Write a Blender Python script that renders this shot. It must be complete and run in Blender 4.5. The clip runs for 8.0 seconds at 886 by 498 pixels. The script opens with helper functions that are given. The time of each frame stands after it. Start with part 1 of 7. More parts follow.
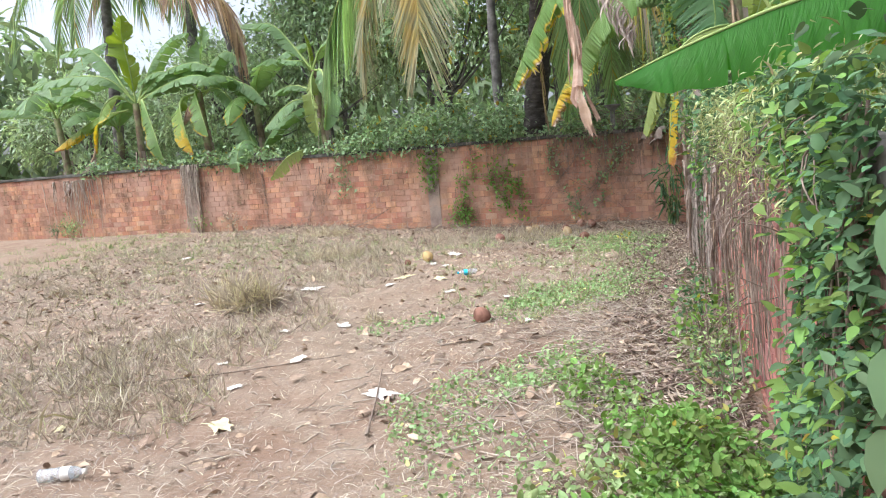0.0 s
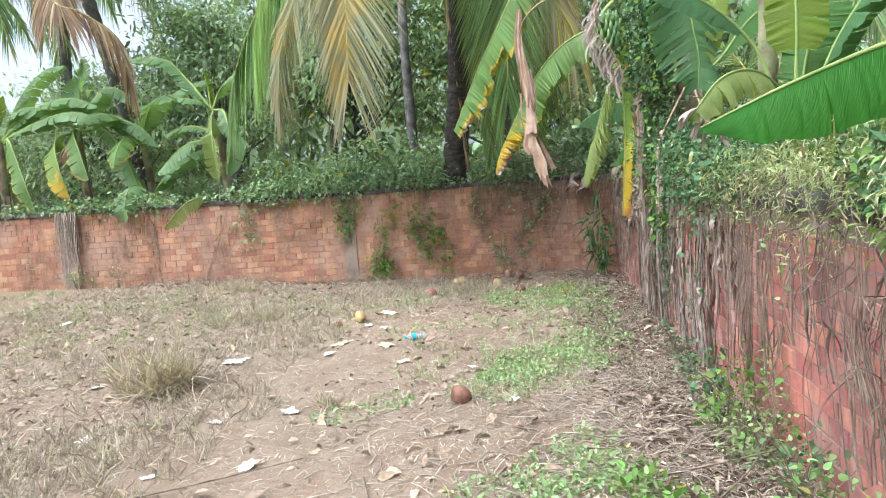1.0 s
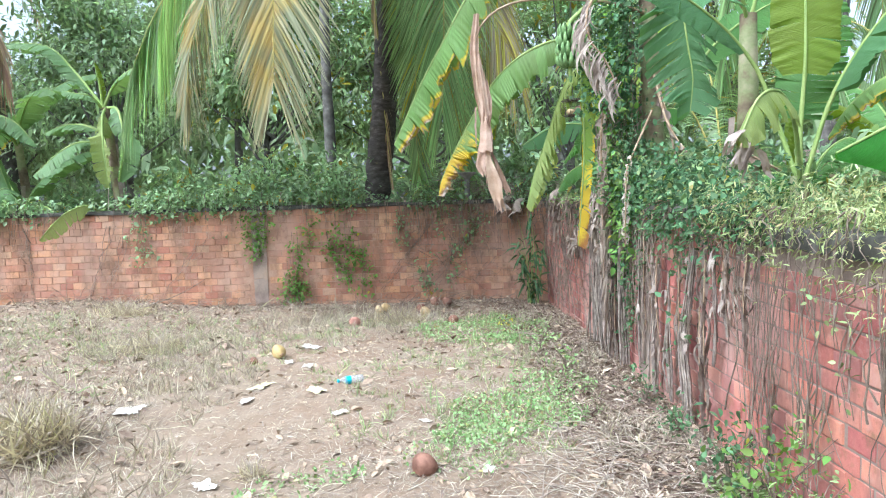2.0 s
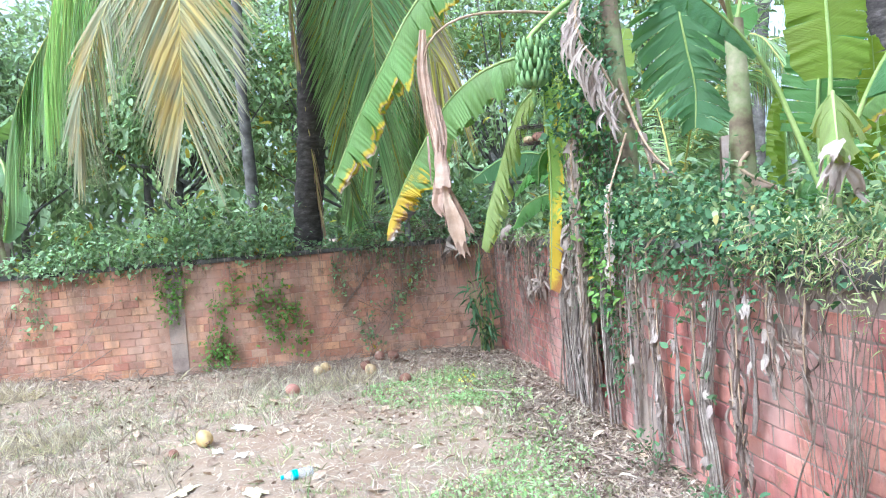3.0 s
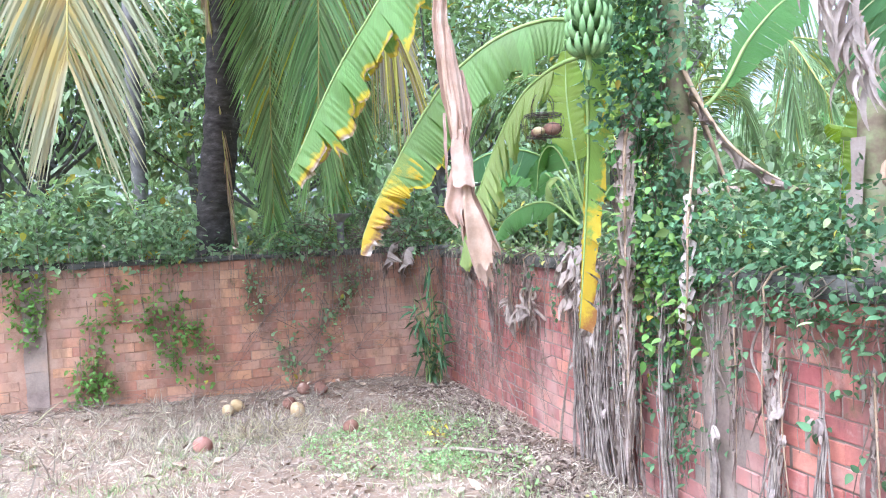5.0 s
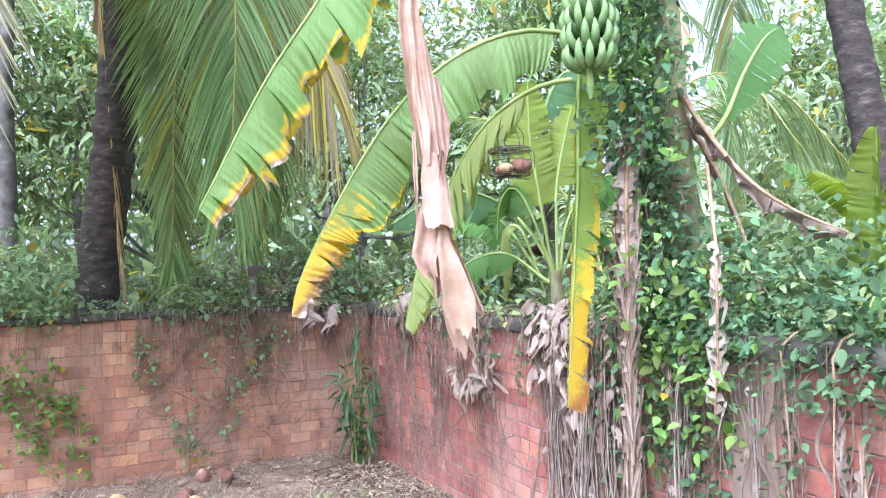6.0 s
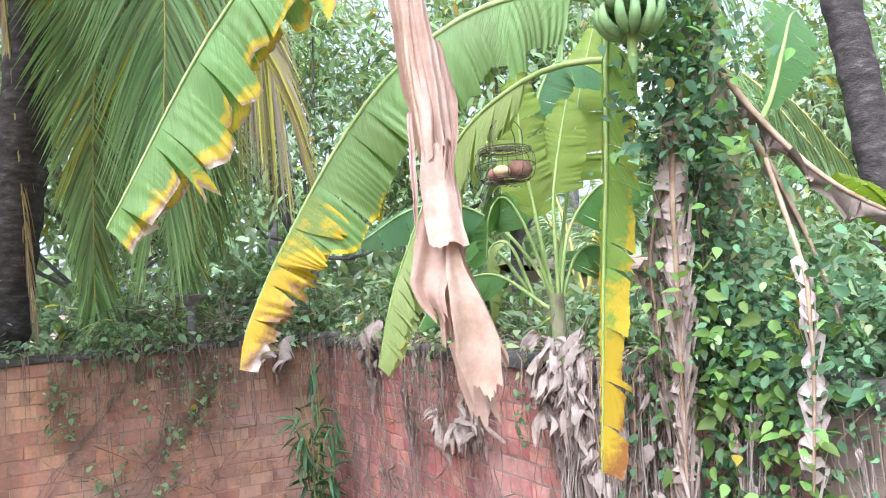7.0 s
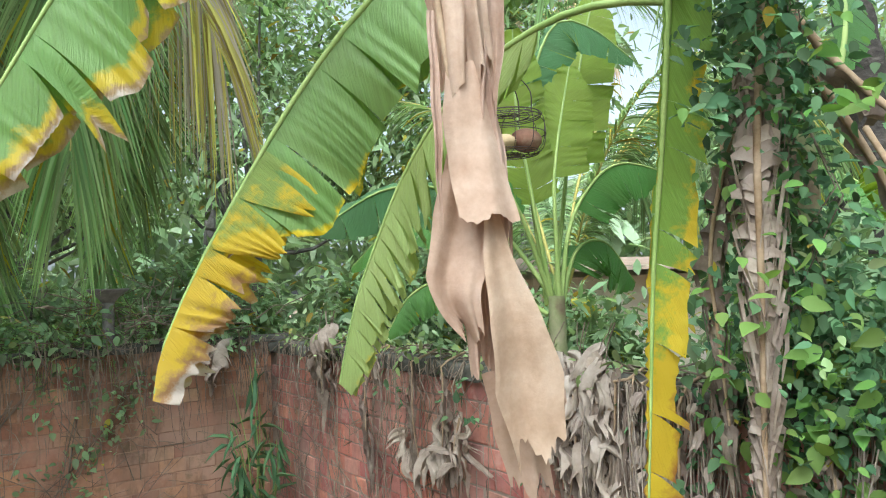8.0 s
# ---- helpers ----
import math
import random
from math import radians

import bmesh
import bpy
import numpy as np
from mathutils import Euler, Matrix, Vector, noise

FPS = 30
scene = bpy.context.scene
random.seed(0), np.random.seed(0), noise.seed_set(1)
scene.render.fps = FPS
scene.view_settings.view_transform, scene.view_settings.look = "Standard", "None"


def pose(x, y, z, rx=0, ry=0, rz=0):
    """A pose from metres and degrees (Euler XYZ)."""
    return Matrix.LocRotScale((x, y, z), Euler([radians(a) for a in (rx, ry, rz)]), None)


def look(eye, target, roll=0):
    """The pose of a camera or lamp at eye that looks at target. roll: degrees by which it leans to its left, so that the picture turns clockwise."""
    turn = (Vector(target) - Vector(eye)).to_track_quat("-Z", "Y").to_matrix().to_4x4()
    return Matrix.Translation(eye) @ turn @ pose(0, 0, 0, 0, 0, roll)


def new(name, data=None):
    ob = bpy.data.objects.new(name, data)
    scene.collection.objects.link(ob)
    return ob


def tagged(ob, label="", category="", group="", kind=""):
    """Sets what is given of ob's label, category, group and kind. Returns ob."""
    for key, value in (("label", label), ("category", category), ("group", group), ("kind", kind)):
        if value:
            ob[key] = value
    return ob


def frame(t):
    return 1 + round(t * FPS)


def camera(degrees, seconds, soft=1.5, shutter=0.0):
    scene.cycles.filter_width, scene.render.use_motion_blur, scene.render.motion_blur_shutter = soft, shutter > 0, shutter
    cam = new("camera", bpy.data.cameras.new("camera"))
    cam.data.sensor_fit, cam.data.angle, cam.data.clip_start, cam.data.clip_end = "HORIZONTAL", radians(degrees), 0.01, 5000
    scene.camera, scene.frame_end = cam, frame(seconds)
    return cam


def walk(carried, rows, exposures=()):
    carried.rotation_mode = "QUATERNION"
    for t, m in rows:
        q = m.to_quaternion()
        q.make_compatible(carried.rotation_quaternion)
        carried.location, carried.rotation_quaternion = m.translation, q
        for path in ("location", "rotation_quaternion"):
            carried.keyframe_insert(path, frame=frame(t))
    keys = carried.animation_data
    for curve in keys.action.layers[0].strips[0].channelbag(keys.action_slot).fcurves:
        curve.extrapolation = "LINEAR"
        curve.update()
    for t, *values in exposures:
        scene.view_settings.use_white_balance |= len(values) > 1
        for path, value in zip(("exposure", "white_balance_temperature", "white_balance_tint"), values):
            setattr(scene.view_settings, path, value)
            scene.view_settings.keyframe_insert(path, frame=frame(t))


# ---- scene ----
cam = camera(65.2, 8.0, soft=1.1)
PATH = [
    (0, (0.025, -0.004, 1.565), (-0.576, 1.882, 1.278), -4.6),
    (0.5, (-0.448, 0.28, 1.628), (-0.817, 2.23, 1.378), -6.6),
    (1, (-0.862, 0.693, 1.681), (-1.131, 2.666, 1.493), -4.2),
    (1.5, (-1.219, 1.092, 1.717), (-1.264, 3.089, 1.612), -1.3),
    (1.7, (-1.321, 1.281, 1.731), (-1.32, 3.275, 1.576), -1.5),
    (2.8, (-1.531, 2.427, 1.76), (-1.374, 4.418, 1.651), -4.1),
    (3, (-1.624, 2.634, 1.808), (-1.374, 4.617, 1.75), -4.8),
    (3.5, (-1.771, 3.131, 1.822), (-1.59, 5.12, 1.712), -3.7),
    (3.6, (-1.81, 3.194, 1.828), (-1.594, 5.182, 1.799), -2.3),
    (4, (-1.977, 3.597, 1.891), (-1.655, 5.57, 1.83), -2.9),
    (4.5, (-2.176, 4.074, 1.926), (-1.68, 6.011, 1.895), -4.0),
    (4.7, (-2.225, 4.236, 1.942), (-1.687, 6.161, 1.865), -3.0),
    (5.8, (-2.147, 5.37, 1.923), (-1.359, 7.209, 1.942), -2.1),
    (6, (-2.167, 5.583, 1.932), (-1.317, 7.392, 2.01), -1.9),
    (6.5, (-2.124, 5.996, 1.996), (-1.179, 7.758, 2.047), -3.5),
    (7, (-1.973, 6.481, 2.008), (-0.986, 8.216, 2.129), -3.5),
    (7.5, (-1.847, 6.875, 1.986), (-0.764, 8.555, 2.061), -1.8),
    (7.6, (-1.831, 6.967, 1.978), (-0.754, 8.65, 2.076), -1.1),
    (8, (-1.733, 7.301, 2.02), (-0.604, 8.947, 2.131), -2.4),
]
walk(cam, [(t, look(eye, target, roll)) for t, eye, target, roll in PATH],
     exposures=[(0, 1.26, 5900, 12), (1.5, 1.45, 5600, 5), (3, 1.82, 5150, 7), (4.5, 1.95, 5080, 13), (6.5, 2.03, 5450, 20), (7.5, 1.68, 5600, 8), (8, 1.38, 5800, -1)])

# ---- light ----
world = bpy.data.worlds.new("sky")
scene.world = world
world.use_nodes = True
wn, wl = world.node_tree.nodes, world.node_tree.links
sky = wn.new("ShaderNodeTexSky")
sky.sky_type, sky.sun_disc = "NISHITA", False
sky.sun_elevation, sky.sun_rotation = radians(56), radians(232)
sky.air_density, sky.dust_density, sky.ozone_density = 0.8, 5.0, 0.8
haze = wn.new("ShaderNodeHueSaturation")
haze.inputs["Saturation"].default_value = 0.35
wl.new(sky.outputs[0], haze.inputs["Color"])
wl.new(haze.outputs[0], wn["Background"].inputs[0])
wn["Background"].inputs[1].default_value = 0.15
sun = new("sun", bpy.data.lights.new("sun", "SUN"))
sun.data.energy, sun.data.angle, sun.data.color = 0.95, radians(50), (1.0, 0.97, 0.93)
sun.matrix_world = look((-9, -7, 17), (0, 0, 0))

# ---- materials ----


class Mat:
    """A node material with a few short ways to chain nodes."""

    def __init__(self, name):
        self.m = bpy.data.materials.new(name)
        self.m.use_nodes = True
        self.n, self.l = self.m.node_tree.nodes, self.m.node_tree.links
        self.bsdf, self.out = self.n["Principled BSDF"], self.n["Material Output"]

    def put(self, socket, value):
        if isinstance(value, bpy.types.NodeSocket):
            self.l.new(value, socket)
        else:
            socket.default_value = value

    def pos(self):
        return self.n.new("ShaderNodeNewGeometry").outputs["Position"]

    def island(self):
        return self.n.new("ShaderNodeNewGeometry").outputs["Random Per Island"]

    def object_random(self):
        return self.n.new("ShaderNodeObjectInfo").outputs["Random"]

    def uv(self):
        s = self.n.new("ShaderNodeSeparateXYZ")
        self.l.new(self.n.new("ShaderNodeTexCoord").outputs["UV"], s.inputs[0])
        return s.outputs[0], s.outputs[1]

    def noise(self, scale, detail=5, rough=0.6, vector=None, distortion=0.0):
        k = self.n.new("ShaderNodeTexNoise")
        self.l.new(vector or self.pos(), k.inputs["Vector"])
        k.inputs["Scale"].default_value, k.inputs["Detail"].default_value = scale, detail
        k.inputs["Roughness"].default_value, k.inputs["Distortion"].default_value = rough, distortion
        return k.outputs["Fac"]

    def stretch(self, sx, sy, sz):
        k = self.n.new("ShaderNodeVectorMath")
        k.operation = "MULTIPLY"
        self.l.new(self.pos(), k.inputs[0])
        k.inputs[1].default_value = (sx, sy, sz)
        return k.outputs[0]

    def math(self, op, a, b=0.0, c=0.0, clamp=False):
        k = self.n.new("ShaderNodeMath")
        k.operation, k.use_clamp = op, clamp
        for s, v in zip(k.inputs, (a, b, c)):
            self.put(s, v)
        return k.outputs[0]

    def ramp(self, fac, *stops):
        k = self.n.new("ShaderNodeValToRGB")
        e = k.color_ramp.elements
        while len(e) < len(stops):
            e.new(0.5)
        for s, (p, c) in zip(e, stops):
            s.position, s.color = p, (*c, 1)
        self.l.new(fac, k.inputs[0])
        return k.outputs[0]

    def mix(self, fac, a, b, how="MIX"):
        k = self.n.new("ShaderNodeMix")
        k.data_type, k.blend_type = "RGBA", how
        for s, v in zip((k.inputs[0], k.inputs[6], k.inputs[7]), (fac, a, b)):
            self.put(s, (*v, 1) if isinstance(v, tuple) and len(v) == 3 else v)
        return k.outputs[2]

    def shift(self, colour, fac, hue=0.02, value=0.3, sat=0.0):
        k = self.n.new("ShaderNodeHueSaturation")
        self.put(k.inputs["Color"], colour)
        self.put(k.inputs["Hue"], self.math("MULTIPLY_ADD", fac, hue, 0.5 - hue / 2))
        self.put(k.inputs["Value"], self.math("MULTIPLY_ADD", fac, value, 1 - value / 2))
        if sat:
            self.put(k.inputs["Saturation"], self.math("MULTIPLY_ADD", fac, sat, 1 - sat / 2))
        return k.outputs[0]

    def bump(self, height, strength=0.4, distance=0.01):
        k = self.n.new("ShaderNodeBump")
        k.inputs["Strength"].default_value, k.inputs["Distance"].default_value = strength, distance
        self.l.new(height, k.inputs["Height"])
        self.l.new(k.outputs[0], self.bsdf.inputs["Normal"])

    def done(self, colour, rough=0.8, spec=0.3, clear=0.0, tint=(1.0, 1.0, 0.6)):
        self.put(self.bsdf.inputs["Base Color"], (*colour, 1) if isinstance(colour, tuple) else colour)
        self.put(self.bsdf.inputs["Roughness"], rough)
        self.bsdf.inputs["Specular IOR Level"].default_value = spec
        if clear:
            t, x = self.n.new("ShaderNodeBsdfTranslucent"), self.n.new("ShaderNodeMixShader")
            self.put(t.inputs[0], self.mix(1.0, colour, tint, "MULTIPLY"))
            x.inputs[0].default_value = clear
            self.l.new(self.bsdf.outputs[0], x.inputs[1])
            self.l.new(t.outputs[0], x.inputs[2])
            self.l.new(x.outputs[0], self.out.inputs[0])
        return self.m


def leafy(name, dark, light, yellow=0.0, gold=(0.42, 0.34, 0.05), rough=0.45, clear=0.3, spec=0.4):
    m = Mat(name)
    r = m.island()
    c = m.ramp(m.math("MULTIPLY_ADD", m.noise(1.3, 3), 0.6, m.math("MULTIPLY", r, 0.45)), (0.25, dark), (0.75, light))
    if yellow:
        c = m.mix(m.math("GREATER_THAN", m.math("FRACT", m.math("MULTIPLY", r, 37.0)), 1 - yellow), c, gold)
    c = m.shift(c, m.math("FRACT", m.math("MULTIPLY", r, 11.0)), 0.045, 0.75)
    return m.done(c, rough, spec, clear)


def dusty(name, stops, scale=6.0, rough=0.9, bump=0.3, grain=90.0, vary=0.35, clear=0.0, spec=0.2):
    m = Mat(name)
    c = m.ramp(m.noise(scale, 6), *stops)
    c = m.shift(c, m.island(), 0.02, vary)
    c = m.shift(c, m.noise(grain, 3), 0.0, 0.4)
    m.bump(m.noise(grain, 4), bump, 0.004)
    return m.done(c, rough, spec, clear)


def blade(name, green, pale, yellow, brown, ash, turn, tip, clear=0.4, span=1.0, edge=0.45, sharp=3.0, rim=2.0):
    """Banana lamina: turn is where the margin starts to yellow (1: hardly at all), tip how much the far end has gone."""
    m = Mat(name)
    u, v = m.uv()
    n = m.noise(4.0, 5, 0.65)
    e = m.math("MULTIPLY_ADD", m.math("POWER", v, sharp), tip, m.math("MULTIPLY", m.math("POWER", u, rim), edge))
    e = m.math("ADD", e, m.math("MULTIPLY_ADD", n, 0.7, -0.35))
    e = m.math("ADD", e, m.math("MULTIPLY_ADD", m.noise(17.0, 4, 0.7), 0.5, -0.25))
    veins = m.math("SINE", m.math("MULTIPLY", m.math("MULTIPLY_ADD", u, -0.07, v), 1450.0))
    c = m.mix(m.math("MULTIPLY_ADD", veins, 0.055, 0.3), green, pale)
    c = m.mix(m.math("MULTIPLY", m.noise(1.6, 2), 0.5), c, pale)
    k = m.n.new("ShaderNodeCombineXYZ")
    m.put(k.inputs[0], m.math("MULTIPLY", m.math("MULTIPLY_ADD", u, -0.07, v), 170.0))
    m.put(k.inputs[1], m.math("MULTIPLY", u, 1.6))
    streak = m.noise(1.0, 4, 0.65, k.outputs[0])
    c = m.shift(c, streak, 0.02, 0.62)
    g = m.ramp(e, (turn, (0, 0, 0)), (turn + 0.12, (1, 1, 1)))
    c = m.mix(g, c, yellow)
    b = m.ramp(e, (turn + 0.16 * span, (0, 0, 0)), (turn + 0.24 * span, (1, 1, 1)))
    c = m.mix(b, c, brown)
    a = m.ramp(e, (turn + 0.26 * span, (0, 0, 0)), (turn + 0.34 * span, (1, 1, 1)))
    c = m.mix(a, c, ash)
    c = m.shift(c, m.island(), 0.012, 0.16)
    m.bump(m.math("ADD", m.math("MULTIPLY_ADD", veins, 0.04, m.math("MULTIPLY", streak, 1.8)), m.noise(18, 4)), 0.6, 0.008)
    return m.done(c, 0.42, 0.4, clear, (1.0, 1.0, 0.45))


GREEN, PALE = (0.07, 0.2, 0.04), (0.17, 0.33, 0.09)
YELLOW, BROWN, ASH = (0.55, 0.42, 0.03), (0.25, 0.13, 0.045), (0.46, 0.37, 0.30)
leaf_fresh = blade("banana_leaf_green", GREEN, PALE, YELLOW, BROWN, ASH, 0.72, 0.3)
leaf_turning = blade("banana_leaf_turning", (0.12, 0.245, 0.055), (0.26, 0.4, 0.12), YELLOW, (0.36, 0.24, 0.12), (0.5, 0.42, 0.36), 0.45, 0.35, 0.4, 1.25, 0.66, 6.0, 3.2)
leaf_scorched = blade("banana_leaf_scorched", (0.13, 0.245, 0.06), (0.28, 0.41, 0.13), (0.66, 0.5, 0.02), (0.34, 0.2, 0.07), (0.52, 0.45, 0.38), 0.48, 0.75, 0.4, 1.2, 0.42, 4.5, 5.0)
leaf_burnt = blade("banana_leaf_burnt", (0.16, 0.27, 0.06), (0.36, 0.42, 0.1), (0.64, 0.47, 0.03), (0.34, 0.2, 0.08), (0.52, 0.45, 0.39), 0.06, 0.42, 0.4, 1.6, 0.3, 2.0, 1.6)
leaf_near = blade("banana_leaf_bright", (0.05, 0.22, 0.02), (0.1, 0.34, 0.04), YELLOW, BROWN, ASH, 0.66, 0.1, 0.55)
leaf_striped = blade("banana_leaf_striped", (0.22, 0.31, 0.08), (0.45, 0.51, 0.2), (0.5, 0.45, 0.08), BROWN, ASH, 0.55, 0.15)
leaf_yellow = blade("banana_leaf_yellow", (0.17, 0.31, 0.05), (0.31, 0.42, 0.09), (0.62, 0.45, 0.03), (0.34, 0.15, 0.04), (0.5, 0.34, 0.22), 0.26, 0.75, 0.42, 2.4, 0.24)
leaf_lime = blade("banana_leaf_lime", (0.16, 0.27, 0.03), (0.33, 0.4, 0.06), YELLOW, BROWN, ASH, 0.85, 0.1, 0.55)
# banana blade for the far plants, its green paled by painted-in haze
leaf_hazed = blade("banana_leaf_hazed", (0.14, 0.27, 0.105), (0.32, 0.46, 0.235), YELLOW, BROWN, ASH, 0.8, 0.2, 0.5)
leaf_blue = blade("banana_leaf_blue_green", (0.07, 0.185, 0.07), (0.165, 0.3, 0.14), YELLOW, BROWN, ASH, 0.85, 0.2)


def dried(name, a, b, c3, clear=0.12):
    m = Mat(name)
    c = m.ramp(m.noise(7, 5, 0.65), (0.3, a), (0.52, b), (0.75, c3))
    c = m.shift(c, m.noise(60, 4, 0.7), 0.0, 0.3)
    c = m.shift(c, m.island(), 0.02, 0.25)
    m.bump(m.noise(26, 6, 0.7), 0.45, 0.008)
    return m.done(c, 0.75, 0.25, clear, (1.0, 0.8, 0.6))


dry_pink = dried("banana_leaf_dry_pink", (0.36, 0.235, 0.165), (0.47, 0.335, 0.255), (0.55, 0.42, 0.34), 0.2)
dry_grey = dried("banana_leaf_dry_grey", (0.24, 0.18, 0.14), (0.37, 0.3, 0.25), (0.5, 0.42, 0.36))
dry_dark = dried("banana_leaf_dry_dark", (0.13, 0.095, 0.075), (0.25, 0.195, 0.16), (0.4, 0.33, 0.28))
dry_pale = dried("banana_leaf_dry_pale", (0.27, 0.215, 0.18), (0.39, 0.325, 0.28), (0.5, 0.43, 0.38), 0.15)
dry_white = dried("banana_leaf_dry_white", (0.38, 0.32, 0.27), (0.48, 0.415, 0.36), (0.56, 0.5, 0.44))
midrib_green = dusty("midrib_green", ((0.3, (0.2, 0.3, 0.08)), (0.7, (0.35, 0.42, 0.15))), 5, 0.5, 0.1)
midrib_dry = dusty("midrib_dry", ((0.3, (0.22, 0.14, 0.08)), (0.7, (0.46, 0.34, 0.24))), 9, 0.8, 0.3)
stem_skin = dusty("pseudostem", ((0.3, (0.06, 0.045, 0.035)), (0.45, (0.2, 0.15, 0.1)), (0.55, (0.26, 0.28, 0.14)), (0.7, (0.4, 0.33, 0.24))), 3, 0.75, 0.5, 40)
fruit_skin = dusty("green_banana", ((0.3, (0.12, 0.22, 0.08)), (0.7, (0.23, 0.34, 0.14))), 14, 0.45, 0.1)
frond_green = leafy("frond_green", (0.15, 0.24, 0.1), (0.36, 0.48, 0.23), 0.04, rough=0.4, clear=0.4)
frond_grey = leafy("frond_grey_green", (0.22, 0.37, 0.15), (0.46, 0.61, 0.3), 0.015, rough=0.4, clear=0.55)


def old_frond(name, grey, tan, gold, amount):
    """Ageing leaflets, gone golden in patches."""
    m = Mat(name)
    r = m.island()
    c = m.mix(r, grey, tan)
    c = m.mix(m.ramp(m.math("ADD", m.noise(0.9, 3), m.math("MULTIPLY", r, 0.12)), (amount, (0, 0, 0)), (amount + 0.16, (0.9, 0.9, 0.9))), c, gold)
    c = m.shift(c, m.math("FRACT", m.math("MULTIPLY", r, 11.0)), 0.02, 0.4)
    return m.done(c, 0.5, 0.35, 0.35, (1.0, 0.95, 0.6))


frond_old = old_frond("frond_old", (0.27, 0.31, 0.2), (0.46, 0.43, 0.27), (0.52, 0.4, 0.14), 0.56)
frond_gold = leafy("frond_gold", (0.38, 0.35, 0.08), (0.64, 0.55, 0.13), 0.45, (0.42, 0.36, 0.28), 0.45, 0.35)
frond_brown = leafy("frond_brown", (0.34, 0.22, 0.13), (0.56, 0.42, 0.29), 0.0, rough=0.7, clear=0.15)
rachis_skin = dusty("rachis", ((0.3, (0.3, 0.27, 0.07)), (0.7, (0.5, 0.42, 0.14))), 4, 0.5, 0.1)
tree_leaf = leafy("tree_leaf", (0.15, 0.235, 0.12), (0.34, 0.45, 0.26), 0.03, clear=0.48)
tree_leaf_bright = leafy("tree_leaf_bright", (0.17, 0.26, 0.12), (0.37, 0.49, 0.26), 0.05, clear=0.42)
# distance leaf: aerial haze is mixed into this paler green
far_leaf_hazed = leafy("far_leaf_hazed", (0.23, 0.32, 0.19), (0.42, 0.53, 0.33), 0.0, clear=0.42)
creeper_leaf = leafy("creeper_leaf", (0.06, 0.13, 0.064), (0.16, 0.268, 0.132), 0.004, clear=0.34, rough=0.65, spec=0.2)
# back-wall creeper, lightened in colour to imitate haze over the distance
creeper_back = leafy("creeper_leaf_hazed", (0.15, 0.24, 0.12), (0.34, 0.46, 0.25), 0.02, clear=0.42)
creeper_bright = leafy("creeper_leaf_bright", (0.115, 0.225, 0.045), (0.25, 0.395, 0.105), 0.006, clear=0.42, rough=0.6, spec=0.25)
creeper_pale = leafy("creeper_leaf_pale", (0.18, 0.27, 0.1), (0.36, 0.44, 0.21), 0.04, (0.46, 0.43, 0.14), rough=0.6, spec=0.25)
creeper_straw = leafy("creeper_leaf_straw", (0.27, 0.34, 0.13), (0.5, 0.54, 0.28), 0.08, (0.55, 0.48, 0.26), rough=0.6, spec=0.25)
weed_bright = leafy("weed_leaf_bright", (0.19, 0.32, 0.11), (0.38, 0.52, 0.25), 0.06, (0.5, 0.47, 0.2))
weed_leaf = leafy("weed_leaf", (0.13, 0.26, 0.08), (0.3, 0.46, 0.17), 0.1, (0.45, 0.42, 0.14))
grass_green = leafy("grass_green", (0.2, 0.275, 0.12), (0.38, 0.455, 0.23), 0.2, (0.5, 0.47, 0.26), 0.6)
grass_dry = leafy("grass_dry", (0.26, 0.215, 0.165), (0.5, 0.435, 0.34), 0.07, (0.44, 0.43, 0.24), 0.8, 0.15, 0.2)
straw_stalk = dusty("straw_stalk", ((0.3, (0.3, 0.24, 0.19)), (0.7, (0.56, 0.49, 0.41))), 14, 0.85, 0.3)
grass_pale = leafy("grass_pale", (0.36, 0.3, 0.23), (0.6, 0.52, 0.41), 0.05, (0.5, 0.47, 0.27), 0.8, 0.4, 0.2)
vine_bark = dusty("vine_bark", ((0.3, (0.15, 0.115, 0.095)), (0.7, (0.4, 0.34, 0.29))), 14, 0.9, 0.4)
leaf_mould = leafy("leaf_mould", (0.13, 0.09, 0.07), (0.36, 0.28, 0.22), 0.1, (0.5, 0.42, 0.34), 0.85, 0.05, 0.2)
straw = leafy("straw", (0.21, 0.165, 0.13), (0.48, 0.41, 0.34), 0.12, (0.56, 0.48, 0.36), 0.8, 0.1, 0.2)
twig = dusty("twig", ((0.3, (0.12, 0.088, 0.066)), (0.7, (0.33, 0.265, 0.21))), 12, 0.85, 0.3)
bark = Mat("palm_bark")
_c = bark.ramp(bark.noise(3.0, 6, 0.7, bark.stretch(2, 2, 5)), (0.3, (0.03, 0.026, 0.024)), (0.55, (0.085, 0.072, 0.066)), (0.75, (0.2, 0.18, 0.165)))
bark.bump(bark.noise(9, 6, 0.7, bark.stretch(3, 3, 6)), 0.7, 0.03)
bark = bark.done(_c, 0.9, 0.2)
bark_grey = dusty("grey_bark", ((0.3, (0.06, 0.055, 0.05)), (0.55, (0.16, 0.15, 0.14)), (0.75, (0.34, 0.33, 0.31))), 4, 0.9, 0.6, 30)

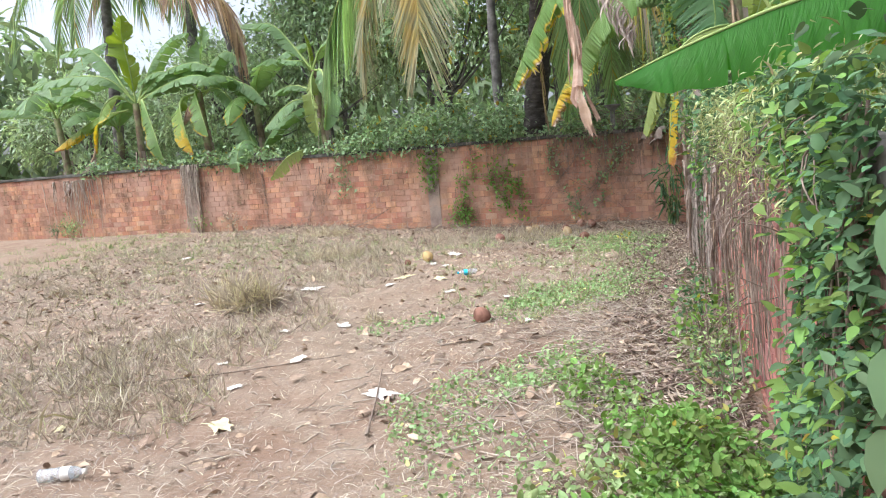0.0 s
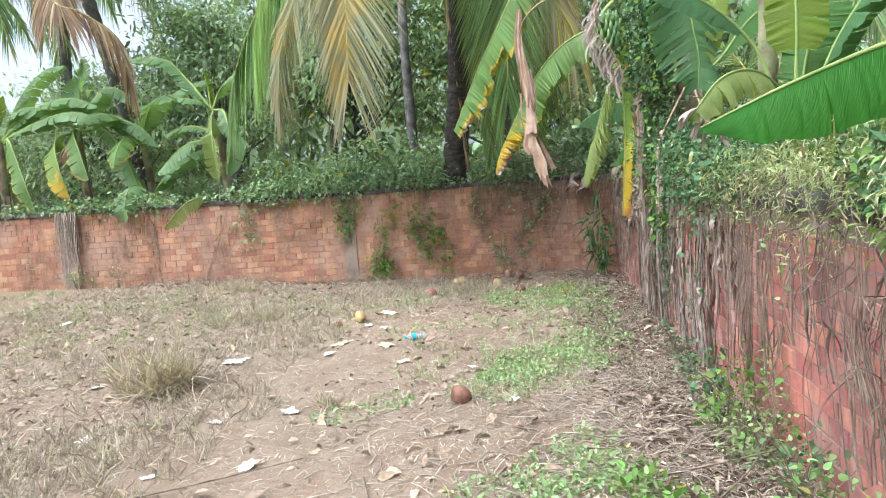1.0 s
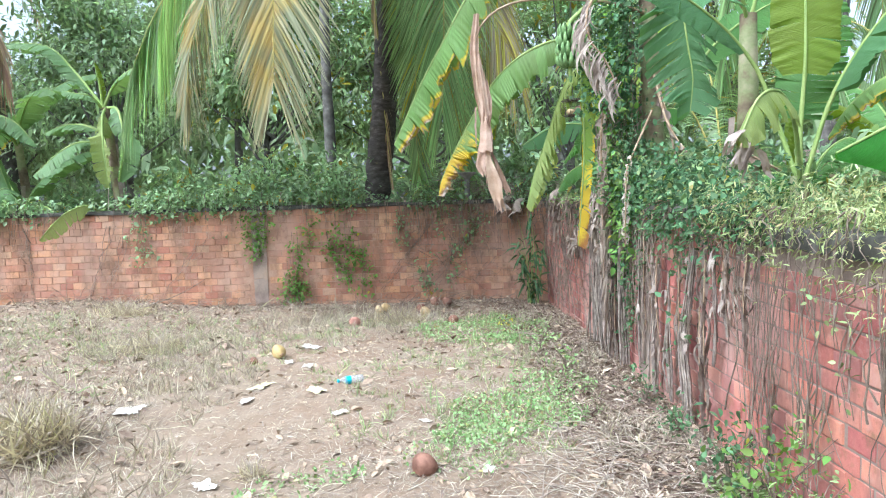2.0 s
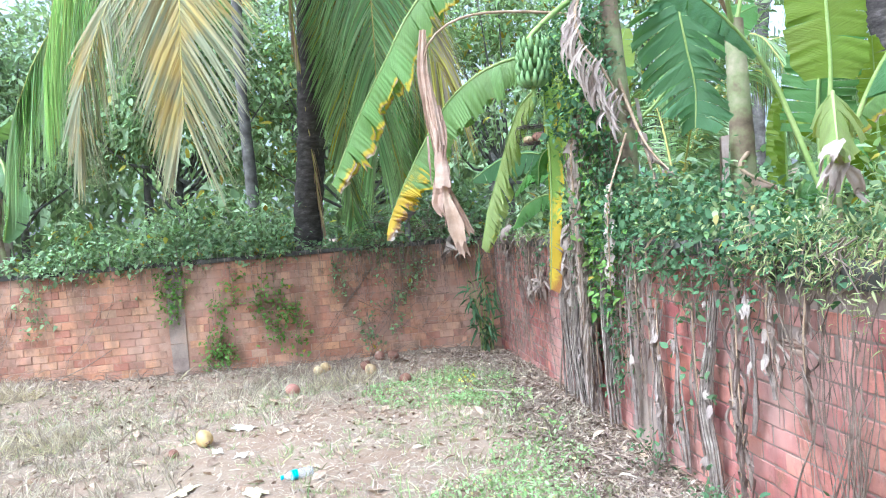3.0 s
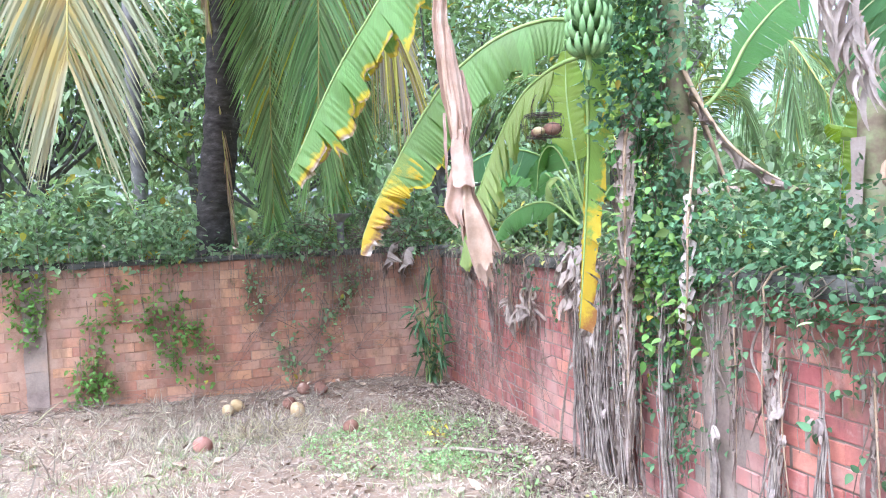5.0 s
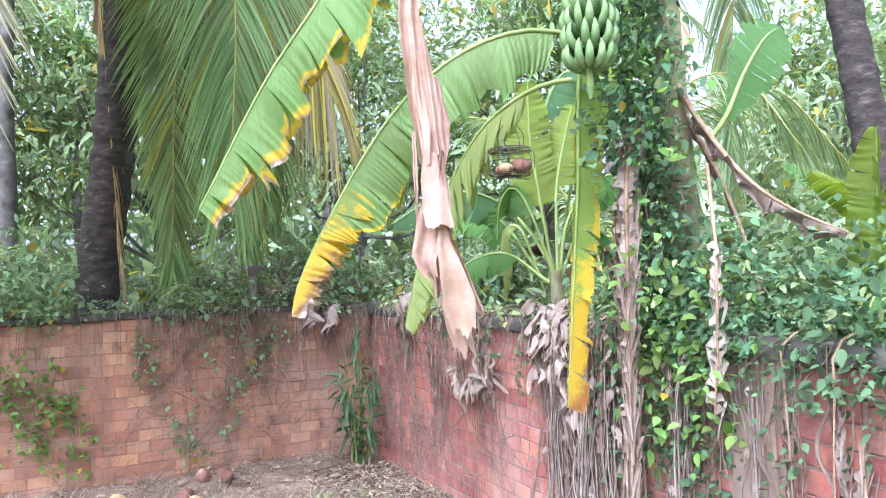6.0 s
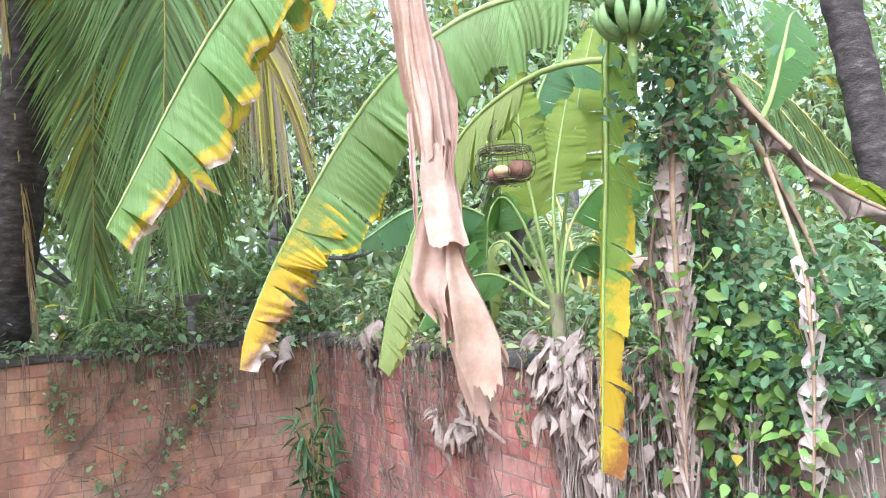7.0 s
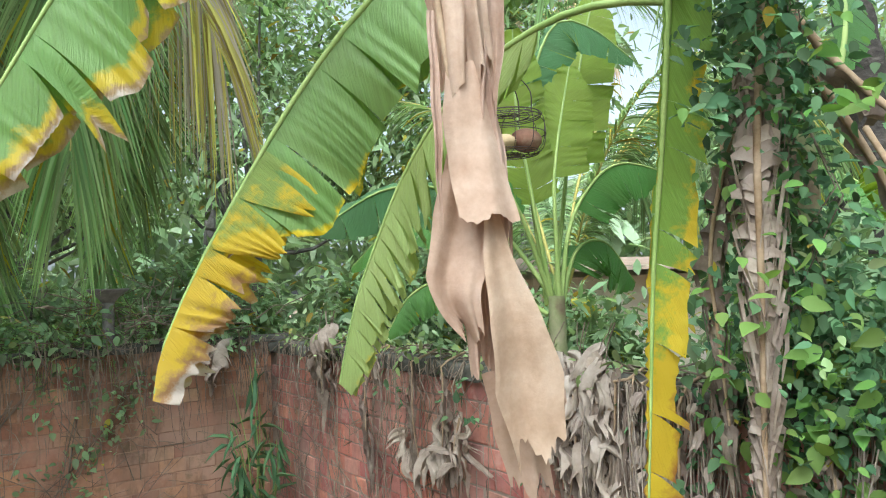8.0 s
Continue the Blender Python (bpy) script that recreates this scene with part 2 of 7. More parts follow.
soil = Mat("dry_soil")
_big, _mid, _fine = soil.noise(0.45, 5, 0.6), soil.noise(2.6, 6, 0.65), soil.noise(38, 5, 0.7)
_c = soil.ramp(_big, (0.35, (0.31, 0.215, 0.155)), (0.5, (0.36, 0.27, 0.2)), (0.65, (0.3, 0.245, 0.18)))
_c = soil.mix(soil.ramp(_mid, (0.42, (0, 0, 0)), (0.62, (1, 1, 1))), _c, (0.4, 0.32, 0.245))
_c = soil.mix(soil.ramp(soil.noise(11, 5, 0.7), (0.56, (0, 0, 0)), (0.7, (0.6, 0.6, 0.6))), _c, (0.25, 0.17, 0.11))
_c = soil.shift(_c, _fine, 0.0, 0.7)
soil.bump(soil.math("ADD", soil.math("MULTIPLY", _mid, 1.5), _fine), 0.6, 0.02)
_c = soil.mix(1.0, _c, (0.74, 0.71, 0.68), "MULTIPLY")
soil = soil.done(_c, 0.95, 0.15)


def brick_material(name, tones, soot_shade, wash=(0.47, 0.31, 0.24)):
    m = Mat(name)
    r = m.math("FRACT", m.math("ADD", m.object_random(), m.island()))
    c = m.ramp(r, *tones)
    c = m.mix(m.ramp(m.noise(1.1, 5, 0.65), (0.4, (0, 0, 0)), (0.62, (0.75, 0.75, 0.75))), c, tones[1][1])
    c = m.shift(c, m.math("FRACT", m.math("MULTIPLY", r, 23.0)), 0.025, 0.46)
    c = m.shift(c, m.noise(24, 5, 0.7), 0.015, 0.6)
    # noise-shaped soot drips and patches, deepened to include the corner shade
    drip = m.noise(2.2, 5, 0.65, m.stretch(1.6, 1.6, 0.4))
    c = m.mix(m.ramp(drip, (0.43, (0, 0, 0)), (0.64, (0.85, 0.85, 0.85))), c, soot_shade)
    c = m.mix(m.ramp(m.noise(0.8, 4, 0.6), (0.48, (0, 0, 0)), (0.64, (0.75, 0.75, 0.75))), c, wash)
    c = m.mix(m.ramp(m.noise(1.5, 6, 0.7, m.stretch(1.3, 1.3, 0.7)), (0.54, (0, 0, 0)), (0.66, (0.75, 0.75, 0.75))), c, tuple(0.55 * k for k in soot_shade))
    c = m.mix(m.ramp(m.noise(3.3, 6, 0.75), (0.58, (0, 0, 0)), (0.7, (0.7, 0.7, 0.7))), c, (0.13, 0.12, 0.06))
    c = m.mix(m.ramp(m.noise(5.5, 5, 0.7), (0.55, (0, 0, 0)), (0.7, (0.65, 0.65, 0.65))), c, wash)
    m.bump(m.noise(55, 5, 0.7), 0.6, 0.006)
    return m.done(c, 0.92, 0.2)


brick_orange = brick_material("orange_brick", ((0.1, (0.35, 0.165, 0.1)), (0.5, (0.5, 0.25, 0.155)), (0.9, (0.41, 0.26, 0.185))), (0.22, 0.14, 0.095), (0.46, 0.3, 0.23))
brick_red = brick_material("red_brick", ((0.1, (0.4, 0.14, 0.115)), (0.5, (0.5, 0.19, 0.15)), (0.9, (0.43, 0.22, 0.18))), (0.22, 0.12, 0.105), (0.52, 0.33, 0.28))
mortar = dusty("mortar", ((0.3, (0.25, 0.15, 0.105)), (0.5, (0.37, 0.22, 0.155)), (0.75, (0.45, 0.32, 0.24))), 3, 0.95, 0.5, 60, 0.0)
mortar_grey = dusty("mortar_grey", ((0.3, (0.2, 0.15, 0.125)), (0.55, (0.31, 0.24, 0.2)), (0.8, (0.42, 0.35, 0.3))), 3, 0.95, 0.5, 60, 0.0)
concrete = dusty("mossy_concrete", ((0.3, (0.035, 0.035, 0.03)), (0.5, (0.085, 0.08, 0.068)), (0.75, (0.2, 0.19, 0.17))), 5, 0.95, 0.5, 50, 0.0)
cement = dusty("cement_render", ((0.3, (0.2, 0.15, 0.125)), (0.5, (0.31, 0.24, 0.2)), (0.7, (0.42, 0.28, 0.21)), (0.85, (0.4, 0.36, 0.33))), 3, 0.9, 0.4, 50, 0.0)
husk_yellow = dusty("coconut_yellow", ((0.35, (0.36, 0.24, 0.1)), (0.6, (0.52, 0.38, 0.17)), (0.8, (0.46, 0.36, 0.2))), 9, 0.6, 0.3, 60)
husk_brown = dusty("coconut_brown", ((0.35, (0.14, 0.07, 0.05)), (0.55, (0.27, 0.14, 0.1)), (0.8, (0.5, 0.38, 0.3))), 8, 0.75, 0.5, 60)
husk_red = dusty("coconut_red", ((0.35, (0.27, 0.12, 0.09)), (0.7, (0.42, 0.23, 0.18))), 8, 0.7, 0.3, 60)
husk_pale = dusty("coconut_pale", ((0.35, (0.4, 0.28, 0.14)), (0.7, (0.6, 0.47, 0.3))), 8, 0.75, 0.4, 60)
paper = dusty("paper", ((0.3, (0.62, 0.58, 0.5)), (0.7, (0.8, 0.77, 0.72))), 14, 0.8, 0.2)
card = dusty("yellowed_card", ((0.3, (0.55, 0.48, 0.26)), (0.7, (0.72, 0.66, 0.42))), 14, 0.8, 0.2)
wire = dusty("rusty_wire", ((0.3, (0.04, 0.03, 0.028)), (0.7, (0.12, 0.09, 0.08))), 30, 0.6, 0.2)
black_plastic = dusty("faded_black_plastic", ((0.3, (0.13, 0.12, 0.115)), (0.7, (0.27, 0.25, 0.24))), 12, 0.55, 0.1)
wall_paint = dusty("cream_paint", ((0.3, (0.62, 0.55, 0.46)), (0.7, (0.74, 0.68, 0.58))), 3, 0.85, 0.1)
roof_clay = dusty("clay_roof", ((0.3, (0.26, 0.18, 0.14)), (0.7, (0.42, 0.31, 0.24))), 6, 0.85, 0.4)
plastic_clear = Mat("clear_plastic")
plastic_clear.bsdf.inputs["Transmission Weight"].default_value = 0.75
plastic_clear.bsdf.inputs["IOR"].default_value = 1.2
plastic_clear = plastic_clear.done((0.9, 0.94, 0.96), 0.15, 0.5)
label_blue = dusty("blue_label", ((0.3, (0.03, 0.4, 0.55)), (0.7, (0.06, 0.5, 0.62))), 20, 0.4, 0.05)

# ---- building helpers ----
rng = np.random.default_rng(11)
ORIGIN = {}
UP = np.array([0.0, 0.0, 1.0])


def unit(a):
    a = np.asarray(a, float)
    return a / np.maximum(np.linalg.norm(a, axis=-1, keepdims=True), 1e-9)


class Soup:
    """Gathers quads (world places) into one mesh."""

    def __init__(self):
        self.v, self.f, self.t, self.count = [], [], [], 0

    def add(self, v, f, uv=None):
        v = np.asarray(v, float).reshape(-1, 3)
        f = np.asarray(f, int)
        self.v.append(v)
        self.f.append(f + self.count)
        self.t.append(np.zeros((len(v), 2)) if uv is None else np.asarray(uv, float).reshape(-1, 2))
        self.count += len(v)
        return self

    def mesh(self, name, origin=(0, 0, 0), smooth=True):
        v, f, t = np.concatenate(self.v) - np.asarray(origin), np.concatenate(self.f), np.concatenate(self.t)
        me = bpy.data.meshes.new(name)
        me.vertices.add(len(v))
        me.vertices.foreach_set("co", v.astype(np.float32).ravel())
        me.loops.add(f.size)
        me.loops.foreach_set("vertex_index", f.astype(np.int32).ravel())
        me.polygons.add(len(f))
        me.polygons.foreach_set("loop_start", np.arange(0, f.size, f.shape[1], dtype=np.int32))
        me.polygons.foreach_set("use_smooth", np.full(len(f), smooth, dtype=bool))
        me.uv_layers.new(name="UVMap").data.foreach_set("uv", t[f.ravel()].astype(np.float32).ravel())
        me.update(calc_edges=True)
        return me


def thing(name, label, category, place=(0, 0, 0), group="", kind=""):
    """An Empty at the base of a thing that has parts."""
    ob = tagged(new(name), label, category, group, kind)
    ob.location = place
    ob.empty_display_size = 0.1
    ORIGIN[ob.name] = np.array(place, float)
    return ob


def part(name, soup, material, parent, label="", smooth=True, kind=""):
    """One mesh under a thing or under one of its parts."""
    o = ORIGIN[parent.name]
    me = soup.mesh(name, o, smooth)
    me.materials.append(material)
    ob = tagged(new(name, me), label, kind=kind)
    ob.parent = parent
    ORIGIN[ob.name] = o
    return ob


def single(name, soup, material, label, category, place=(0, 0, 0), group="", kind="", smooth=True):
    """A thing that is one mesh."""
    me = soup.mesh(name, place, smooth)
    me.materials.append(material)
    ob = tagged(new(name, me), label, category, group, kind)
    ob.location = place
    ORIGIN[ob.name] = np.array(place, float)
    return ob


def spline(pts, n):
    """n points on a smooth line through pts, evenly spaced."""
    p = np.asarray(pts, float)
    if len(p) == 2:
        return p[0] + (p[1] - p[0]) * np.linspace(0, 1, n)[:, None]
    q = np.vstack([2 * p[0] - p[1], p, 2 * p[-1] - p[-2]])
    out = []
    for i in range(1, len(q) - 2):
        t = np.linspace(0, 1, 24, endpoint=i == len(q) - 3)[:, None]
        a, b, c, d = q[i - 1:i + 3]
        out.append(0.5 * (2 * b + (c - a) * t + (2 * a - 5 * b + 4 * c - d) * t ** 2 + (3 * b - a - 3 * c + d) * t ** 3))
    m = np.concatenate(out)
    s = np.concatenate([[0], np.cumsum(np.linalg.norm(np.diff(m, axis=0), axis=1))])
    w = np.linspace(0, s[-1], n)
    return np.stack([np.interp(w, s, m[:, k]) for k in range(3)], 1)


def frames(m, side):
    """Tangent, side and normal along a line, carried on without twist."""
    t = unit(np.gradient(m, axis=0))
    s = np.zeros_like(m)
    a = np.asarray(side, float)
    for i in range(len(m)):
        a = a - (a @ t[i]) * t[i]
        a = a / np.linalg.norm(a)
        s[i] = a
    return t, s, np.cross(s, t)


def tube(soup, pts, r0, r1, n=12, sides=6, power=1.0, lumps=0.0):
    m = spline(pts, n)
    t, s, b = frames(m, (0.31, 0.83, 0.11))
    r = r0 + (r1 - r0) * np.linspace(0, 1, n) ** power
    if lumps:
        r = r * (1 + lumps * rng.normal(0, 1, n))
    a = np.linspace(0, 2 * math.pi, sides, endpoint=False)
    v = m[:, None] + r[:, None, None] * (np.cos(a)[None, :, None] * s[:, None] + np.sin(a)[None, :, None] * b[:, None])
    i, j = np.meshgrid(np.arange(n - 1), np.arange(sides), indexing="ij")
    k = (j + 1) % sides
    f = np.stack([i * sides + j, i * sides + k, (i + 1) * sides + k, (i + 1) * sides + j], -1).reshape(-1, 4)
    uv = np.stack(np.meshgrid(np.linspace(0, 1, n), np.linspace(0, 1, sides), indexing="ij"), -1)
    return soup.add(v, f, uv)


def sheet(soup, grid, uv=None):
    """Quads over a grid of points (rows, columns, 3)."""
    r, c = grid.shape[:2]
    i, j = np.meshgrid(np.arange(r - 1), np.arange(c - 1), indexing="ij")
    f = np.stack([i * c + j, i * c + j + 1, (i + 1) * c + j + 1, (i + 1) * c + j], -1).reshape(-1, 4)
    return soup.add(grid, f, uv)


def block(soup, lo, hi, jitter=0.0):
    """A box, optionally with uneven corners."""
    lo, hi = np.asarray(lo, float), np.asarray(hi, float)
    c = np.array([[x, y, z] for x in (0, 1) for y in (0, 1) for z in (0, 1)], float)
    v = lo + c * (hi - lo) + rng.normal(0, jitter, (8, 3)) if jitter else lo + c * (hi - lo)
    f = [(0, 1, 3, 2), (4, 6, 7, 5), (0, 4, 5, 1), (2, 3, 7, 6), (0, 2, 6, 4), (1, 5, 7, 3)]
    return soup.add(v, f)


OVATE = (np.array([(0, 0, 0), (0.3, 0, -0.06), (0.62, 0, -0.09), (1, 0, -0.2), (0.1, 0.19, 0.03), (0.32, 0.3, 0.03), (0.62, 0.24, -0.01), (0.86, 0.1, -0.1), (0.1, -0.19, 0.03), (0.32, -0.3, 0.03), (0.62, -0.24, -0.01), (0.86, -0.1, -0.1)]),
         np.array([(0, 1, 5, 4), (1, 2, 6, 5), (2, 3, 7, 6), (0, 8, 9, 1), (1, 9, 10, 2), (2, 10, 11, 3)]))
LANCE = (np.array([(0, 0, 0), (0.3, 0.13, 0.02), (0.68, 0.1, -0.08), (1, 0, -0.24), (0.68, -0.1, -0.08), (0.3, -0.13, 0.02), (0.5, 0, -0.06)]),
         np.array([(0, 1, 2, 6), (6, 2, 3, 4), (6, 4, 5, 0)]))
BLADE = (np.array([(0, 0.028, 0), (0, -0.028, 0), (0.5, 0.024, -0.03), (0.5, -0.024, -0.03), (1, 0.004, -0.2), (1, -0.004, -0.2)]),
         np.array([(0, 1, 3, 2), (2, 3, 5, 4)]))


FEATHER = (LANCE[0] * np.array([1.1, 0.75, 2.0]), LANCE[1])


def leaves(soup, at, axis, up, size, shape=OVATE):
    """A leaf at each place, along axis, with its face to up."""
    at, x = np.asarray(at, float), unit(axis)
    z = np.asarray(up, float)
    z = unit(z - (z * x).sum(1, keepdims=True) * x)
    y = np.cross(z, x)
    tv, tf = shape
    s = np.asarray(size, float)[:, None, None]
    v = at[:, None] + s * (tv[None, :, 0:1] * x[:, None] + tv[None, :, 1:2] * y[:, None] + tv[None, :, 2:3] * z[:, None])
    f = tf[None] + (np.arange(len(at)) * len(tv))[:, None, None]
    return soup.add(v.reshape(-1, 3), f.reshape(-1, 4))


def scatter_leaves(soup, at, size, shape=OVATE, out=(0, 0, 0), droop=0.35, vary=0.36):
    """Leaves that point outwards and hang a little, with their faces to the light."""
    n = len(at)
    axis = rng.normal(0, 0.8, (n, 3)) + np.asarray(out) - np.array([0, 0, droop])
    up = rng.normal(0, 0.5, (n, 3)) + UP + 0.6 * np.asarray(out)
    return leaves(soup, at, axis, up, size * np.exp(vary * np.clip(rng.normal(0, 1, n), -2, 1.5)), shape)


# ---- kinds of things ----


def profile(v):
    w = np.clip((v - 0.1) / 0.2, 0, 1) ** 0.6
    return w * np.where(v > 0.68, 1 - 0.8 * np.clip((v - 0.68) / 0.32, 0, 1) ** 2.2, 1.0)


def banana_lamina(pts, width, side, fold=(35, 75), strips=22, gap=0.2, pleat=0.012, wrinkle=0.0, slant=0.3, halves=(1.0, 1.0), uneven=9, base=0.1, shape=None, soup=None, rag=(0.9, 1.0), fine=130, tail=False):
    """The two halves of a banana leaf along a midrib, torn into strips that hang by themselves."""
    soup = soup or Soup()
    m = spline(pts, 80)
    length = np.linalg.norm(np.diff(m, axis=0), axis=1).sum()
    t, s, b = frames(m[::-1], side) if tail else frames(m, side)
    if tail:
        t, s, b = -t[::-1], s[::-1], -b[::-1]
    grid_v = np.linspace(0, 1, 80)

    def along(a, v):
        return np.stack([np.interp(v, grid_v, a[:, k]) for k in range(3)], -1)

    u = np.linspace(0, 1, 6)
    for half, sign in zip(halves, (1, -1)):
        if half <= 0:
            continue
        cuts = np.sort(np.concatenate([[base, 1.0], base + (1 - base) * (np.arange(1, strips) + rng.uniform(-0.4, 0.4, strips - 1)) / strips]))
        for v0, v1 in zip(cuts[:-1], cuts[1:]):
            k = max(3, int((v1 - v0) * fine))
            v = np.linspace(v0, v1, k + 1)
            tear = gap * rng.uniform(0.0, 1.0) ** 2
            extra, trim, lean = radians(rng.normal(0, uneven)), rng.uniform(*rag), slant + rng.normal(0, 0.05)
            mm, tt, ss, bb = along(m, v), along(t, v), along(s, v), along(b, v)
            g = -UP - (-UP * tt).sum(1, keepdims=True) * tt
            g = unit(g - 0.25 * bb)
            w = width * half * trim * (profile(v) if shape is None else np.interp(v, np.linspace(0, 1, len(shape)), shape))
            knots = np.linspace(v0, v1, max(3, int((v1 - v0) * 45)))
            w = w * (1 - (rag[1] - rag[0]) * 0.7 * np.interp(v, knots, rng.uniform(0, 1, len(knots))))
            ang = radians(fold[0]) + radians(fold[1] - fold[0]) * u + extra * u
            step_s = np.concatenate([[0], np.cumsum(np.cos(ang[1:]))]) / 5
            step_g = np.concatenate([[0], np.cumsum(np.sin(ang[1:]))]) / 5
            p = mm[:, None] + w[:, None, None] * (sign * step_s[None, :, None] * ss[:, None] + step_g[None, :, None] * g[:, None])
            p = p + tt[:, None] * (w[:, None] * lean * u[None] ** 1.4)[..., None]
            p = p + tt[:, None] * (((v0 + v1) / 2 - v)[:, None] * length * tear * u[None] ** 1.5)[..., None]
            wave = (np.abs(((v * length / (0.055 if fine > 200 else 0.07) + 0.9 * np.sin(v * length * 9.7 + 3 * sign) + 0.6 * np.sin(v * length * 23.0) + 0.5 * u[:, None]).T % 1) - 0.5) * 4 - 1) * pleat * u[None]
            p = p + wave[..., None] * (np.cos(ang)[None, :, None] * g[:, None] - sign * np.sin(ang)[None, :, None] * ss[:, None])
            if wrinkle:
                q = p * 9.0
                rough = np.stack([np.sin(q[..., 1] * 1.7 + q[..., 2] * 2.3 + k) + np.sin(q[..., 2] * 4.1 + 1.3 * q[..., 0]) for k in (0.0, 2.0, 4.0)], -1)
                p = p + wrinkle * rough * u[None, :, None]
            sheet(soup, p, np.stack(np.meshgrid(v, u, indexing="ij")[::-1], -1))
    return soup


def draped(soup, pts, widths, folds, amp, hem=0.04, side=(0.87, -0.48, 0)):
    """A limp dead blade that hangs in folds, with a ragged lower edge."""
    m = spline(pts, 40)
    t, s, b = frames(m, side)
    a = np.linspace(-1, 1, 21)
    v = np.linspace(0, 1, 40)
    w = np.interp(v, np.linspace(0, 1, len(widths)), widths)
    ph = rng.uniform(0, 6.28)
    ragged = hem * (rng.normal(0, 0.5, 21) + np.sin(5 * a + ph))
    deep = amp * (np.sin(folds * math.pi * a[None] + ph + 1.6 * v[:, None]) + 0.45 * np.sin(2.3 * folds * a[None] * math.pi + 4 * v[:, None])) * (0.4 + 0.6 * v[:, None])
    p = m[:, None] + (w[:, None] * a[None])[..., None] * s[:, None] + deep[..., None] * b[:, None]
    p = p + t[:, None] * (v[:, None] ** 3 * ragged[None])[..., None]
    p = p + 0.003 * np.sin(15 * p[..., [1, 2, 0]] + ph) + 0.0015 * np.sin(41 * p[..., [2, 0, 1]] + 2 * ph)
    return sheet(soup, p, np.stack(np.meshgrid(v, np.abs(a), indexing="ij")[::-1], -1))


def fishbone(soup, pts, side, reach, hang, step=0.05, lift=0.2, wide=0.0):
    """A dead blade shredded along its midrib: short stiff teeth that fold over and end in limp strips."""
    m = spline(pts, max(6, int(np.linalg.norm(np.diff(spline(pts, 40), axis=0), axis=1).sum() / step)))
    t, s, b = frames(m, side)
    q = np.linspace(0, 1, len(m))
    reach = np.interp(q, np.linspace(0, 1, len(reach)), reach)
    for i in range(len(m)):
        for sign in (1, -1):
            if rng.uniform() < 0.08:
                continue
            r, h = reach[i] * rng.uniform(0.6, 1.25), rng.uniform(*hang)
            o = unit(sign * s[i] + b[i] * rng.normal(0.15, 0.35) + rng.normal(0, 0.15, 3))
            w = max(step, wide) * rng.uniform(0.38, 0.72)
            a = m[i] + t[i] * step * rng.uniform(-0.4, 0.4)
            drift = np.array([rng.normal(0, 0.1), rng.normal(0, 0.1), 0]) - 0.25 * o
            p = np.array([a, a + o * r * 0.5 + UP * r * lift, a + o * r, a + o * r * 1.02 - UP * h * 0.3 + drift * h * 0.2, a + o * r * 0.9 - UP * h * 0.65 + drift * h * 0.4, a + o * r * 0.8 - UP * h + drift * h * 0.5])
            flat = unit(np.cross(UP, o + rng.normal(0, 0.6, 3)))
            wv = np.array([t[i] * w, t[i] * w * 0.9, (t[i] + flat) * w * 0.38, flat * w * 0.34, flat * w * 0.3, flat * w * 0.1])
            sheet(soup, np.stack([p + wv, p + 0.25 * np.linalg.norm(wv, axis=1)[:, None] * b[i], p - wv], 1))
    return soup


def crumpled(soup, at, size, lean, side=(0, 1, 0)):
    """A scrap of dead blade, bent over and folded."""
    p = [np.asarray(at, float)]
    d = np.asarray(lean, float)
    for k in range(4):
        d = unit(d + rng.normal(0, 0.35, 3) - UP * 0.55)
        p.append(p[-1] + d * size * 0.22)
    w = size * rng.uniform(0.2, 0.36)
    return draped(soup, p, (w * 0.35, w, w * rng.uniform(0.7, 1.1), w * 0.5), rng.uniform(1.0, 2.2), w * 0.3, size * 0.16, side)


def banana_leaf(plant, pts, width, side, material, rib=midrib_green, label="", thick=0.02, **how):
    leaf = part("leaf", banana_lamina(pts, width, side, **how), material, plant, label)
    part("midrib", tube(Soup(), pts, thick, 0.004, 24, 6), rib, leaf)
    return leaf


def pseudostem(plant, pts, r0, r1, label=""):
    s = Soup()
    tube(s, pts, r0, r1, 26, 14, 1.0, 0.02)
    stem = part("pseudostem", s, stem_skin, plant, label)
    # old sheaths that lie round the stem
    m = spline(pts, 12)
    s = Soup()
    for k in range(14):
        a, i = rng.uniform(0, 6.28), rng.integers(1, 10)
        d = np.array([math.cos(a), math.sin(a), 0])
        e = np.array([-d[1], d[0], 0])
        top = m[i] + d * (r0 * 1.02)
        h = rng.uniform(0.25, 0.6)
        rows = [[top + d * (0.02 + 0.05 * q * rng.uniform(0.4, 1)) - UP * h * q + e * w * (1 - 0.5 * q) for w in (-0.045, 0, 0.045)] for q in np.linspace(0, 1, 6)]
        sheet(s, np.array(rows), np.zeros((6, 3, 2)) + rng.uniform(0, 1))
    part("dry_sheath", s, dry_grey, stem, "dry grey-brown leaf sheaths", kind="stuff")
    return stem


